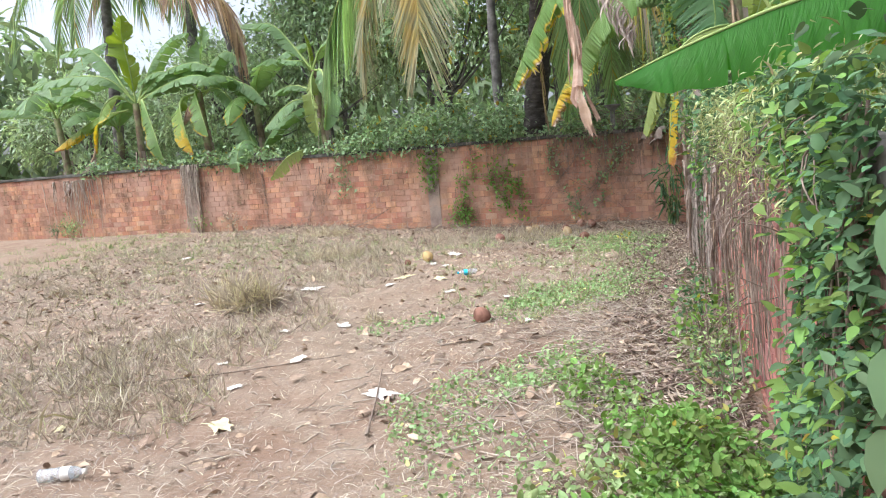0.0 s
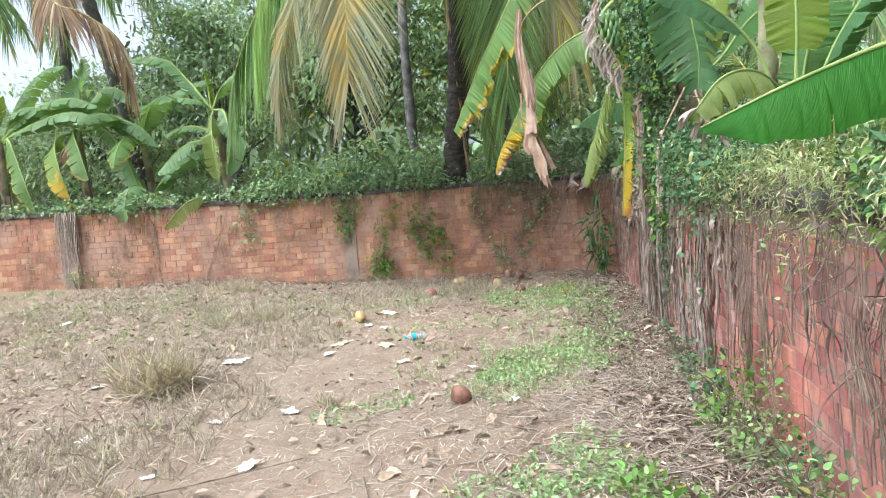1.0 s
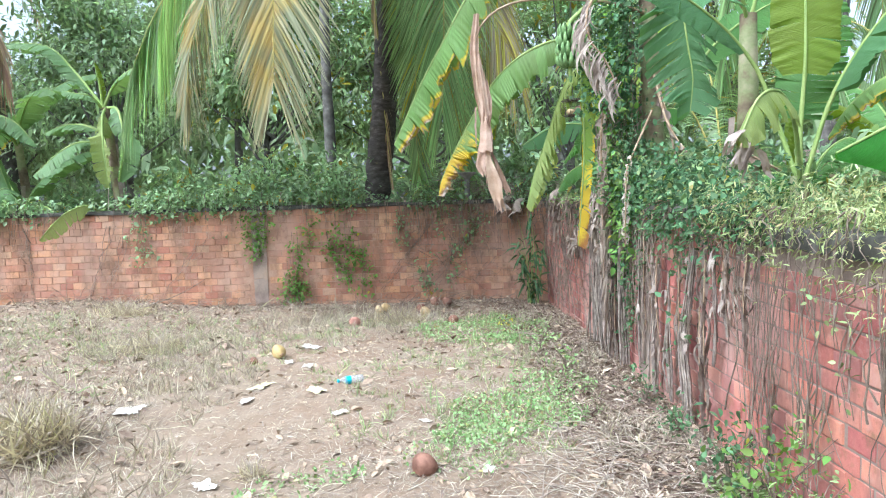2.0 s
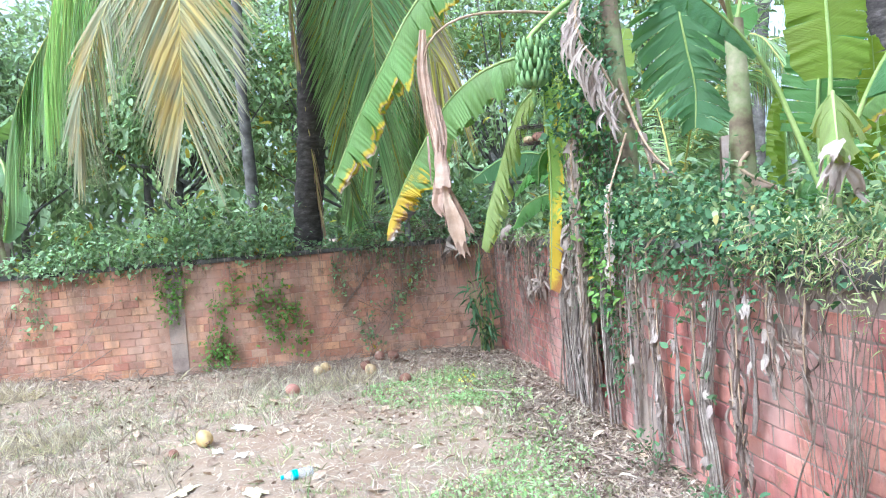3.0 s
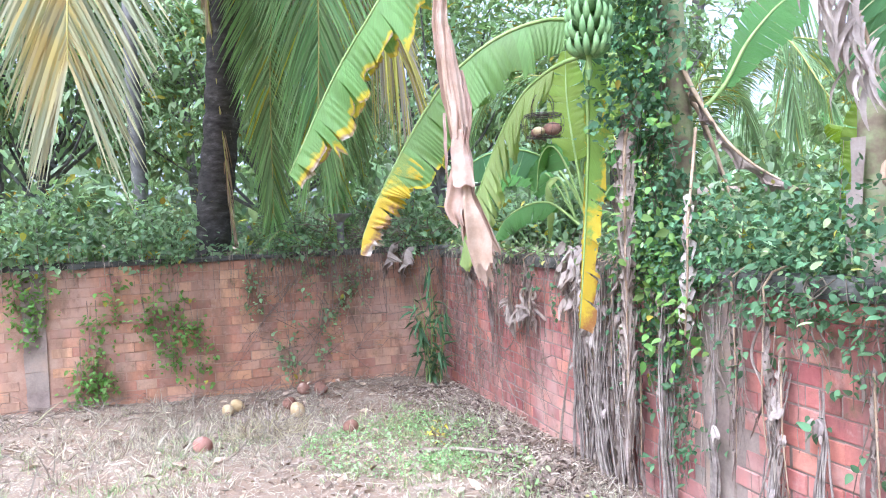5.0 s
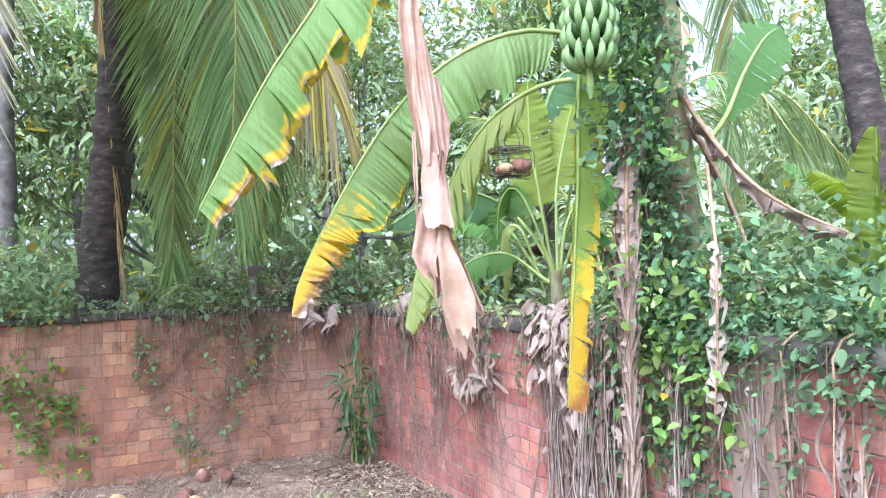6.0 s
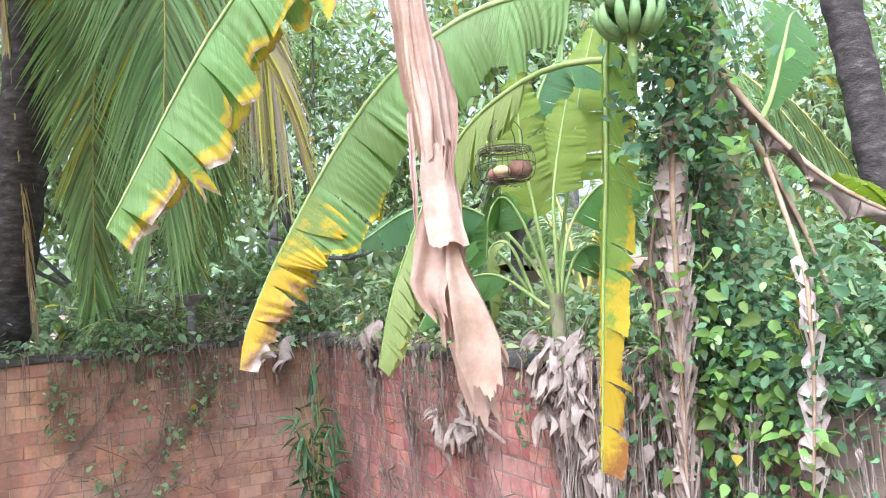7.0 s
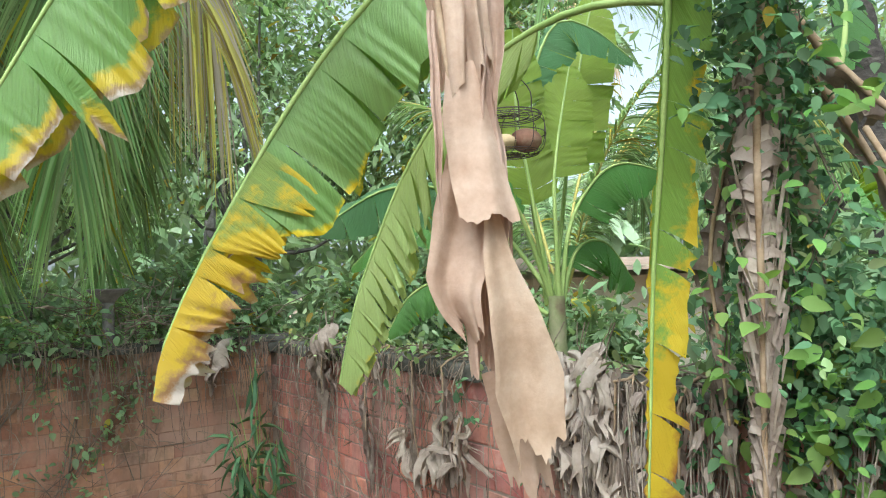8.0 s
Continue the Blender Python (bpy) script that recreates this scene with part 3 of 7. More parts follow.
def frond_mesh(pts, length, n, side, droop=0.5, width=0.02, open_=0.75, start=0.1, gaps=0.04, hang=0.0):
    """Leaflets down both sides of a palm rachis."""
    soup = Soup()
    m = spline(pts, n)
    t, s, b = frames(m, side)
    v = np.linspace(0, 1, n)
    keep = v > start
    m, t, s, b, v = m[keep], t[keep], s[keep], b[keep], v[keep]
    r = np.array([0, 0.2, 0.45, 0.72, 1.0])
    taper = np.array([0.5, 1.0, 0.9, 0.6, 0.06])
    for sign in (1, -1):
        ok = rng.uniform(0, 1, len(v)) > gaps
        ln = length * np.clip(0.45 + 1.6 * v, 0, 1) * np.clip(1.35 - 0.75 * v, 0.35, 1) * rng.uniform(0.85, 1.08, len(v))
        d = unit(t * (0.45 + 0.6 * v[:, None]) + sign * s * (open_ * (1 - 0.7 * v ** 3))[:, None] + b * 0.18 + rng.normal(0, 0.05, (len(v), 3)))
        g = droop * rng.uniform(0.75, 1.25, len(v))
        p = m[:, None] + ln[:, None, None] * (d[:, None] * r[None, :, None] - UP * (g[:, None] * r[None] ** 2)[..., None])
        p = p - UP * (hang * ln[:, None] * r[None])[..., None]
        td = unit(np.gradient(p, axis=1))
        wv = np.cross(td, unit(b[:, None] + 0.5 * sign * s[:, None] + rng.normal(0, 0.25, (len(v), 1, 3))))
        wv = unit(wv) * (width * taper)[None, :, None]
        a, c = p + wv, p - wv
        q = np.stack([a, c], 2)[ok]
        f = np.array([[2 * i, 2 * i + 1, 2 * i + 3, 2 * i + 2] for i in range(4)])
        f = (f[None] + (np.arange(len(q)) * 10)[:, None, None]).reshape(-1, 4)
        soup.add(q.reshape(-1, 3), f)
    return soup


def frond(palm, pts, length, n, side, material, label="", thick=0.022, **how):
    f = part("frond", frond_mesh(pts, length, n, side, **how), material, palm, label)
    part("rachis", tube(Soup(), pts, thick, 0.004, 24, 5), rachis_skin, f)
    return f


def palm_trunk(palm, pts, r0, r1, material=bark):
    m = spline(pts, 90)
    s = Soup()
    t, a, b = frames(m, (1, 0.2, 0))
    rings = 1 + 0.05 * np.sin(np.arange(90) * 1.45) + 0.02 * rng.normal(0, 1, 90)
    r = (r0 + (r1 - r0) * np.linspace(0, 1, 90) ** 0.6) * rings
    ang = np.linspace(0, 2 * math.pi, 17)
    g = m[:, None] + r[:, None, None] * (np.cos(ang)[None, :, None] * a[:, None] + np.sin(ang)[None, :, None] * b[:, None])
    sheet(s, g)
    return part("trunk", s, material, palm)


def crown_points(centre, radii, clumps, each, spread, low=-0.6):
    """Places for leaves in uneven clumps over an ellipsoid, with gaps between the clumps."""
    d = unit(rng.normal(0, 1, (clumps, 3)))
    d[:, 2] = np.where(d[:, 2] < low, -d[:, 2], d[:, 2])
    c = np.asarray(centre) + d * np.asarray(radii) * rng.uniform(0.45, 1.05, (clumps, 1))
    sp = spread * rng.uniform(0.6, 1.4, (clumps, 1, 1))
    at = c[:, None] + rng.normal(0, 1, (clumps, each, 3)) * sp * np.array([1, 1, 0.75])
    out = np.repeat(d[:, None], each, 1)
    return at.reshape(-1, 3), out.reshape(-1, 3), c


def tree(name, label, base, height, radii, clumps, each, leaf, size, shape=LANCE, r=0.14, category="tree", spread=0.38):
    base = np.asarray(base, float)
    root = thing(name, label, category, base)
    centre = base + np.array([0, 0, height])
    at, out, c = crown_points(centre, radii, clumps, each, spread)
    s = Soup()
    fork = base + UP * max(height - radii[2] * 0.9, height * 0.3)
    tube(s, [base, (base + fork) / 2 + rng.normal(0, 0.1, 3), fork], r, r * 0.75, 8, 8)
    tube(s, [fork, centre], r * 0.75, r * 0.25, 6, 7)
    for k in range(0, clumps, max(1, clumps // 16)):
        tube(s, [fork + (centre - fork) * rng.uniform(0, 0.6), (fork + c[k]) / 2 + UP * 0.1, c[k]], r * 0.32, 0.012, 7, 5)
    part("trunk", s, bark_grey, root, "grey-brown trunk and its limbs")
    s = Soup()
    scatter_leaves(s, at, size, shape, out, 0.55)
    part("crown", s, leaf, root)
    return root


def strand_line(top, drop, sway=0.06, n=6):
    k = np.linspace(0, 1, n)
    d = np.cumsum(rng.normal(0, sway / 2, (n, 2)), axis=0)
    return np.stack([top[0] + 0.3 * d[:, 0], top[1] + d[:, 1], top[2] - drop * k], 1)

# ---- setting: ground and walls ----
WALL_X, WALL_Y, TOP, TOP_BACK, TOP_NEAR, STEP_Y = 0.576, 13.587, 1.5, 1.585, 1.385, 6.08


def ease(a, b, x):
    k = np.clip((np.asarray(x, float) - a) / (b - a), 0, 1)
    return k * k * (3 - 2 * k)


def lay(x, y):
    """Height of the ground."""
    x, y = np.asarray(x, float), np.asarray(y, float)
    z = 0.0 + 0.1 * ease(-4, -9, x) - 0.1 * ease(9.5, 12.5, y) * ease(-7, -3, x) - 0.05 * ease(-0.4, 0.4, x)
    z = z + 0.02 * np.sin(1.7 * x + 0.6 * y) + 0.018 * np.sin(2.3 * y - 1.1 * x) + 0.01 * np.sin(5.1 * x + 1) * np.sin(4.3 * y)
    return z * ease(40, 25, np.hypot(x, y - 6))


def axis_lines(lo, hi, step, far):
    k = np.array([0.3, 0.8, 1.8, 4, 9, 20, 45, 100, 250, 600, far])
    return np.concatenate([lo - k[::-1], np.arange(lo, hi + step / 2, step), hi + k])


gx, gy = np.meshgrid(axis_lines(-9, 1, 0.05, 1500), axis_lines(1, 14, 0.05, 1500), indexing="ij")
gz = lay(gx, gy) + rng.normal(0, 0.004, gx.shape) * (np.hypot(gx + 3, gy - 7) < 12)
g = Soup()
sheet(g, np.stack([gx, gy, gz], -1)[:, ::-1])
single("ground", g, soil, "dry sandy soil with straw and sparse weeds", "ground", kind="structure")


def plank_wall(name, material, lo, hi, label):
    return single(name, block(Soup(), lo, hi), material, label, "wall", kind="structure", smooth=False)


wall_back = plank_wall("wall_back", mortar, (-24, WALL_Y + 0.005, -0.5), (WALL_X + 0.25, WALL_Y + 0.2, TOP_BACK), "weathered orange brick boundary wall with creepers")
both = block(block(Soup(), (WALL_X + 0.008, STEP_Y, -0.5), (WALL_X + 0.2, WALL_Y + 0.007, TOP)), (WALL_X + 0.008, -5, -0.5), (WALL_X + 0.2, STEP_Y - 0.003, TOP_NEAR))
wall_side = single("wall_side", both, mortar_grey, "weathered red brick boundary wall with creepers", "wall", kind="structure", smooth=False)


def coping(name, lo, hi, along, tall=1.0):
    s = Soup()
    n = 90
    k = np.linspace(0, 1, n)
    c = np.array(lo) + (np.array(hi) - np.array(lo)) * k[:, None]
    out = np.array([0, -1, 0]) if along == "x" else np.array([-1, 0, 0])
    ring = [(0.03, 0.0), (0.035, 0.06), (0.015, 0.085), (-0.2, 0.09), (-0.225, 0.06), (-0.22, 0.0), (0.03, 0.0)]
    gr = np.stack([c + out * (a + rng.normal(0, 0.006, (n, 1))) + UP * (tall * b + rng.normal(0, 0.006, (n, 1))) for a, b in ring], 1)
    sheet(s, gr)
    return single(name, s, concrete, "dark moss-stained concrete coping on the brick wall", "coping", kind="structure")


coping("coping_back", (-24, WALL_Y, TOP_BACK), (WALL_X + 0.2, WALL_Y, TOP_BACK), "x", 0.75)
coping("coping_side", (WALL_X, STEP_Y, TOP), (WALL_X, WALL_Y - 0.03, TOP), "y")
coping("coping_near", (WALL_X, -5, TOP_NEAR), (WALL_X, STEP_Y, TOP_NEAR), "y", 1.3)


def pier(name, lo, hi, label):
    s = Soup()
    lo, hi = np.array(lo, float), np.array(hi, float)
    for z0, z1 in zip(np.linspace(lo[2], hi[2], 9)[:-1], np.linspace(lo[2], hi[2], 9)[1:]):
        block(s, (lo[0], lo[1], z0), (hi[0], hi[1], z1), 0.005)
    return single(name, s, cement, label, "pier", kind="structure", smooth=False)


pier("pier_back", (-4.52, WALL_Y - 0.012, -0.3), (-4.28, WALL_Y + 0.1, 1.57), "grey cement-rendered pier in the brick wall")
pier("pier_far", (-10.35, WALL_Y - 0.1, -0.3), (-10.05, WALL_Y + 0.1, 1.62), "grey cement pier overgrown with dry creeper")
pier("pier_side", (WALL_X - 0.01, 7.86, -0.3), (WALL_X + 0.1, 8.12, 1.47), "grey cement-rendered pier in the red brick wall")
pier("vent_block", (WALL_X - 0.006, 5.86, 1.0), (WALL_X + 0.1, 6.06, 1.09), "small grey stone block set into the red brick wall")

# ---- banana plants ----


def arching_leaf(plant, root, azimuth, length, rise, fall, width, material, label="", **how):
    """A leaf that rises from the crown and bends over: rise and fall in degrees at its two ends."""
    a = radians(azimuth)
    d = np.array([math.cos(a), math.sin(a), 0])
    k = np.radians(np.linspace(rise, fall, 7))
    steps = (d * np.cos(k)[:, None] + UP * np.sin(k)[:, None]) * length / 7
    pts = np.vstack([root, np.asarray(root) + np.cumsum(steps, axis=0)])
    return banana_leaf(plant, pts, width, (-d[1], d[0], 0), material, label=label, **how)


main = thing("banana_plant", "tall banana plant with a green fruit bunch and dying leaves", "banana plant", (0.95, 8.78, 0.0), "banana plants behind the walls")
pseudostem(main, [(0.98, 8.8, 0.0), (0.93, 8.77, 1.5), (0.9, 8.75, 2.5), (0.86, 8.75, 3.3), (0.84, 8.74, 3.9)], 0.14, 0.085)
HANG = dict(fold=(66, 88), gap=0.34, pleat=0.011, uneven=6, fine=360)
BLUNT = (0.0, 0.5, 0.85, 0.96, 1.0, 1.0, 1.0, 1.0, 1.0, 0.98, 0.92, 0.8, 0.5)
banana_leaf(main, [(0.84, 8.74, 3.85), (0.35, 8.72, 4.2), (-0.25, 8.78, 4.25), (-0.7, 8.86, 4.05), (-0.99, 8.95, 3.74), (-1.17, 9.02, 3.44), (-1.29, 9.1, 3.25), (-1.4, 9.18, 3.08), (-1.5, 9.22, 2.9), (-1.6, 9.24, 2.7), (-1.7, 9.26, 2.49), (-1.79, 9.29, 2.31)],
            0.36, (0.4, 0.9, 0), leaf_turning, label="drooping green leaf with yellow and brown torn edge", base=0.2, strips=20, slant=0.42, rag=(0.66, 1.05), shape=BLUNT, **HANG)
banana_leaf(main, [(0.84, 8.74, 3.0), (0.45, 8.76, 3.24), (0.05, 8.85, 3.31), (-0.2, 8.9, 3.27), (-0.42, 8.97, 3.17), (-0.6, 9.08, 3.03), (-0.74, 9.2, 2.87), (-0.9, 9.3, 2.62), (-1.05, 9.33, 2.36), (-1.19, 9.35, 2.1), (-1.29, 9.36, 1.87), (-1.31, 9.36, 1.76)],
            0.36, (0.35, 0.93, 0), leaf_scorched, label="drooping green leaf with a scorched yellow tip", base=0.26, strips=15, slant=0.14, rag=(0.78, 1.02), shape=(0, 0, 0, 0.55, 0.9, 1.0, 1.0, 1.0, 1.0, 1.0, 1.0, 0.9, 0.25, 0.05, 0.03), **HANG)
burnt = banana_lamina([(-0.99, 9.32, 2.46), (-1.05, 9.325, 2.36), (-1.19, 9.345, 2.1), (-1.29, 9.355, 1.87), (-1.315, 9.36, 1.74)], 0.29, (0.35, 0.93, 0), fold=(64, 86), strips=5, gap=0.6, pleat=0.012, slant=0.1, uneven=13, base=0.0, rag=(0.62, 1.0), fine=120, shape=(0.9, 1.0, 0.95, 0.85, 0.75, 0.6, 0.35), wrinkle=0.006)
part("leaf_tip", burnt, leaf_burnt, main, "yellow and ash-brown torn leaf tip")
banana_leaf(main, [(0.85, 8.8, 2.95), (0.6, 8.95, 3.1), (0.36, 9.3, 3.15), (0.24, 9.75, 3.05), (0.2, 10.1, 2.88), (0.14, 10.38, 2.6), (0.05, 10.5, 2.3), (-0.07, 10.55, 1.96), (-0.17, 10.57, 1.55)],
            0.3, (0.9, 0.35, 0), leaf_striped, label="pale green leaf torn into hanging strips", fold=(70, 88), strips=30, gap=0.55, pleat=0.008, uneven=9, slant=0.62, rag=(0.82, 1.0), base=0.3, shape=(0, 0, 0, 0.4, 0.8, 1, 1.1, 1.1, 1.05, 0.95, 0.8, 0.62, 0.35))
LINE = [(0.84, 8.7, 3.5), (0.3, 8.55, 3.6), (-0.5, 8.5, 3.6), (-0.88, 8.5, 3.35), (-0.92, 8.5, 2.9), (-0.88, 8.5, 2.5), (-0.83, 8.5, 2.2), (-0.77, 8.5, 1.9), (-0.74, 8.5, 1.7)]
cloth = Soup()
draped(cloth, [(-0.9, 8.5, 3.5), (-0.93, 8.5, 3.15), (-0.89, 8.49, 2.85), (-0.86, 8.48, 2.62), (-0.855, 8.48, 2.44)], (0.03, 0.045, 0.06, 0.075, 0.045), 1.5, 0.026, 0.02)
draped(cloth, [(-0.9, 8.47, 3.1), (-0.87, 8.455, 2.8), (-0.83, 8.45, 2.5)], (0.02, 0.04, 0.035), 1.1, 0.02)
draped(cloth, [(-0.83, 8.46, 2.85), (-0.8, 8.45, 2.6), (-0.815, 8.45, 2.4)], (0.012, 0.035, 0.02), 1.2, 0.016)
draped(cloth, [(-0.94, 8.47, 2.6), (-0.945, 8.46, 2.4), (-0.94, 8.46, 2.2)], (0.008, 0.011, 0.005), 1, 0.004, 0.05)
draped(cloth, [(-0.86, 8.48, 2.5), (-0.855, 8.46, 2.36), (-0.85, 8.44, 2.26), (-0.85, 8.41, 2.155)], (0.03, 0.05, 0.06, 0.064), 0.7, 0.014, 0.006)
draped(cloth, [(-0.81, 8.46, 2.5), (-0.8, 8.44, 2.3), (-0.79, 8.43, 2.1)], (0.01, 0.022, 0.012), 1.0, 0.01, 0.02)
draped(cloth, [(-0.86, 8.49, 2.3), (-0.885, 8.485, 2.1), (-0.895, 8.48, 2.0), (-0.86, 8.48, 1.92)], (0.035, 0.052, 0.06, 0.02), 0.8, 0.02, 0.02)
draped(cloth, [(-0.84, 8.5, 2.3), (-0.83, 8.5, 2.05), (-0.82, 8.49, 1.85)], (0.03, 0.042, 0.03), 1.3, 0.02, 0.02)
draped(cloth, [(-0.835, 8.44, 2.22), (-0.825, 8.42, 2.05), (-0.79, 8.41, 1.9), (-0.76, 8.41, 1.76), (-0.745, 8.41, 1.67)], (0.008, 0.03, 0.056, 0.076, 0.055), 0.6, 0.014, 0.024)
draped(cloth, [(-0.81, 8.49, 2.2), (-0.72, 8.49, 1.96), (-0.63, 8.49, 1.74)], (0.01, 0.03, 0.036), 1.4, 0.008, 0.012)
draped(cloth, [(-0.79, 8.47, 1.84), (-0.74, 8.48, 1.7), (-0.7, 8.49, 1.57)], (0.045, 0.054, 0.046), 0.8, 0.012, 0.024)
dead = part("leaf", cloth, dry_pink, main, "dead pinkish-brown leaf folded like cloth")
part("midrib", tube(Soup(), LINE, 0.018, 0.004, 30, 6), midrib_dry, dead)
banana_leaf(main, [(0.84, 8.78, 3.5), (0.45, 8.7, 3.6), (0.2, 8.68, 3.35), (0.16, 8.7, 2.9), (0.2, 8.79, 2.45), (0.21, 8.86, 2.05), (0.18, 8.88, 1.6), (0.14, 8.89, 1.16)],
            0.2, (0.87, -0.48, 0), leaf_yellow, tail=True, label="hanging yellow leaf with brown blotches", fold=(4, 22), strips=13, gap=0.5, pleat=0.008, halves=(1.0, 0.16), base=0.26, slant=0.5, uneven=16, rag=(0.6, 1.0), shape=(0, 0, 0, 0.5, 0.85, 1, 1, 0.95, 1, 0.9, 0.85, 0.7, 0.5))


def shredded_leaf(plant, pts, side, reach, hang, material, label, step=0.05, thick=0.014, scraps=0):
    leaf = part("leaf", fishbone(Soup(), pts[1:], side, reach, hang, step, 0.2, 0.042), material, plant, label)
    part("midrib", tube(Soup(), pts, thick, 0.005, 24, 6), midrib_dry, leaf)
    s = Soup()
    for k in range(scraps):
        a = np.array(pts[1]) + (np.array(pts[2]) - np.array(pts[1])) * rng.uniform(0, 0.8)
        crumpled(s, a, rng.uniform(0.14, 0.24), (rng.choice((-1, 1)) * 0.5, rng.choice((-1, 1)) * 0.5, -0.2), side)
    if scraps:
        part("blade_scrap", s, material, leaf)
    return leaf


shredded_leaf(main, [(0.7, 8.68, 3.2), (0.44, 8.56, 2.75), (0.32, 8.52, 2.43), (0.31, 8.53, 2.0), (0.32, 8.56, 1.5), (0.34, 8.6, 0.9), (0.36, 8.65, 0.4)], (0.55, -0.83, 0), (0.05, 0.075, 0.06, 0.055, 0.05, 0.045, 0.03), (0.12, 0.36), dry_grey, "dead grey-brown leaf shredded along its midrib", 0.028, 0.016, 5)
shredded_leaf(main, [(0.8, 8.75, 3.0), (0.55, 8.78, 2.45), (0.45, 8.8, 2.1), (0.44, 8.78, 1.8), (0.44, 8.76, 1.5)], (0.5, -0.85, 0), (0.05, 0.05, 0.03), (0.1, 0.3), dry_dark, "dead brown leaf behind the creeper", 0.06, 0.012)
shredded_leaf(main, [(0.78, 8.4, 2.5), (0.47, 8.07, 2.02), (0.42, 8.03, 1.88), (0.41, 8.03, 1.6), (0.41, 8.07, 1.2)], (0.5, -0.85, 0), (0.03, 0.04, 0.045, 0.05), (0.05, 0.16), dry_white, "bleached dead leaf with stiff torn teeth", 0.055, 0.012)
banana_leaf(main, [(0.86, 8.72, 3.1), (0.86, 8.5, 2.75), (0.85, 8.22, 2.42), (0.85, 7.96, 2.22), (0.83, 7.6, 2.05)],
            0.11, (0.8, 0.5, 0), dry_dark, midrib_dry, "dead leaf stalk with crumpled brown blade", fold=(50, 150), strips=13, gap=0.9, pleat=0.0, wrinkle=0.016, base=0.05, uneven=45)
banana_leaf(main, [(0.9, 8.7, 2.9), (0.95, 8.5, 2.5), (0.98, 8.35, 2.1), (1.0, 8.25, 1.7)], 0.05, (0.8, 0.5, 0), dry_dark, midrib_dry, "dead leaf stalk", fold=(80, 110), strips=5, gap=0.6, pleat=0.0, wrinkle=0.01)
banana_leaf(main, [(0.88, 8.9, 3.0), (0.8, 8.95, 2.55), (0.7, 8.85, 2.0)], 0.06, (0.8, 0.5, 0), dry_dark, midrib_dry, "dead leaf stalk", fold=(80, 110), strips=5, gap=0.6, pleat=0.0, wrinkle=0.01)
banana_leaf(main, [(0.9, 8.75, 2.55), (1.22, 8.7, 2.8), (1.56, 8.79, 3.2), (2.15, 9.1, 3.6), (2.7, 9.4, 3.85)], 0.24, (-0.4, 0.25, 0.88), leaf_fresh, label="broad dark green leaf with a pale midrib", fold=(3, 16), strips=12, gap=0.25, base=0.2, slant=0.35, shape=(0, 0, 0.35, 0.8, 1, 1, 0.95, 0.7, 0.15))
banana_leaf(main, [(0.86, 8.8, 3.8), (0.95, 9.0, 4.2), (1.3, 9.3, 4.4), (1.7, 9.5, 4.1)], 0.3, (-0.5, 0.85, 0), leaf_fresh, fold=(25, 60))
banana_leaf(main, [(0.85, 8.7, 3.85), (1.0, 8.4, 4.3), (1.25, 7.9, 4.4), (1.45, 7.5, 4.0)], 0.3, (0.85, 0.5, 0), leaf_fresh, fold=(25, 60))


def fruit_bunch(plant, top, low):
    top, low = np.array(top, float), np.array(low, float)
    s = Soup()
    tube(s, [(0.84, 8.74, 3.75), (0.5, 8.55, 3.75), tuple(top + UP * 0.12), tuple(top), tuple(low), tuple(low - UP * 0.1)], 0.03, 0.018, 26, 7)
    bunch = part("fruit_stalk", s, midrib_green, plant, "thick curved green fruit stalk")
    s = Soup()
    tube(s, [tuple(low - UP * 0.09), tuple(low - UP * 0.11), tuple(low - UP * 0.15)], 0.026, 0.008, 8, 8)
    part("flower_bud", s, fruit_skin, bunch)
    for tier in range(4):
        c = top + (low - top) * (tier + 0.2) / 3.6
        for k in range(13):
            a = 6.283 * k / 13 + 0.25 * tier + rng.normal(0, 0.05)
            d = np.array([math.cos(a), math.sin(a), 0])
            r, h = 0.078 + 0.006 * tier * (3 - tier), rng.normal(0, 0.006)
            pts = [c + d * 0.025, c + d * r * 0.75 - UP * 0.03, c + d * (r + 0.035) + UP * (0.01 + h), c + d * (r + 0.045) + UP * (0.06 + h), c + d * (r + 0.03) + UP * (0.1 + h)]
            s = Soup()
            m = spline(pts, 9)
            t, sd, b = frames(m, (-d[1], d[0], 0))
            rad = 0.022 * np.array([0.35, 0.6, 0.9, 1, 1, 0.95, 0.8, 0.5, 0.12])
            an = np.linspace(0, 2 * math.pi, 7)
            sheet(s, m[:, None] + rad[:, None, None] * (np.cos(an)[None, :, None] * sd[:, None] + np.sin(an)[None, :, None] * b[:, None]))
            part("banana", s, fruit_skin, bunch)


fruit_bunch(main, (0.0, 8.37, 3.26), (-0.02, 8.36, 2.94))

second = thing("banana_plant", "banana plant with upright green leaves behind the red brick wall", "banana plant", (1.32, 7.55, 0.0), "banana plants behind the walls")
pseudostem(second, [(1.32, 7.55, 0.0), (1.32, 7.55, 1.5), (1.34, 7.56, 2.3), (1.36, 7.6, 3.2)], 0.13, 0.07)
banana_leaf(second, [(1.36, 7.6, 3.1), (1.05, 7.25, 3.6), (0.65, 6.85, 3.55), (0.47, 6.7, 3.15), (0.5, 6.7, 2.8), (0.54, 6.7, 2.55), (0.52, 6.7, 2.3)], 0.34, (0.87, -0.48, 0), leaf_blue, tail=True, label="blue-green leaf torn into a comb", fold=(22, 52), strips=30, gap=0.6, slant=0.5, base=0.35, shape=(0, 0, 0, 0.3, 0.7, 0.95, 1, 1, 0.95, 0.8, 0.4))
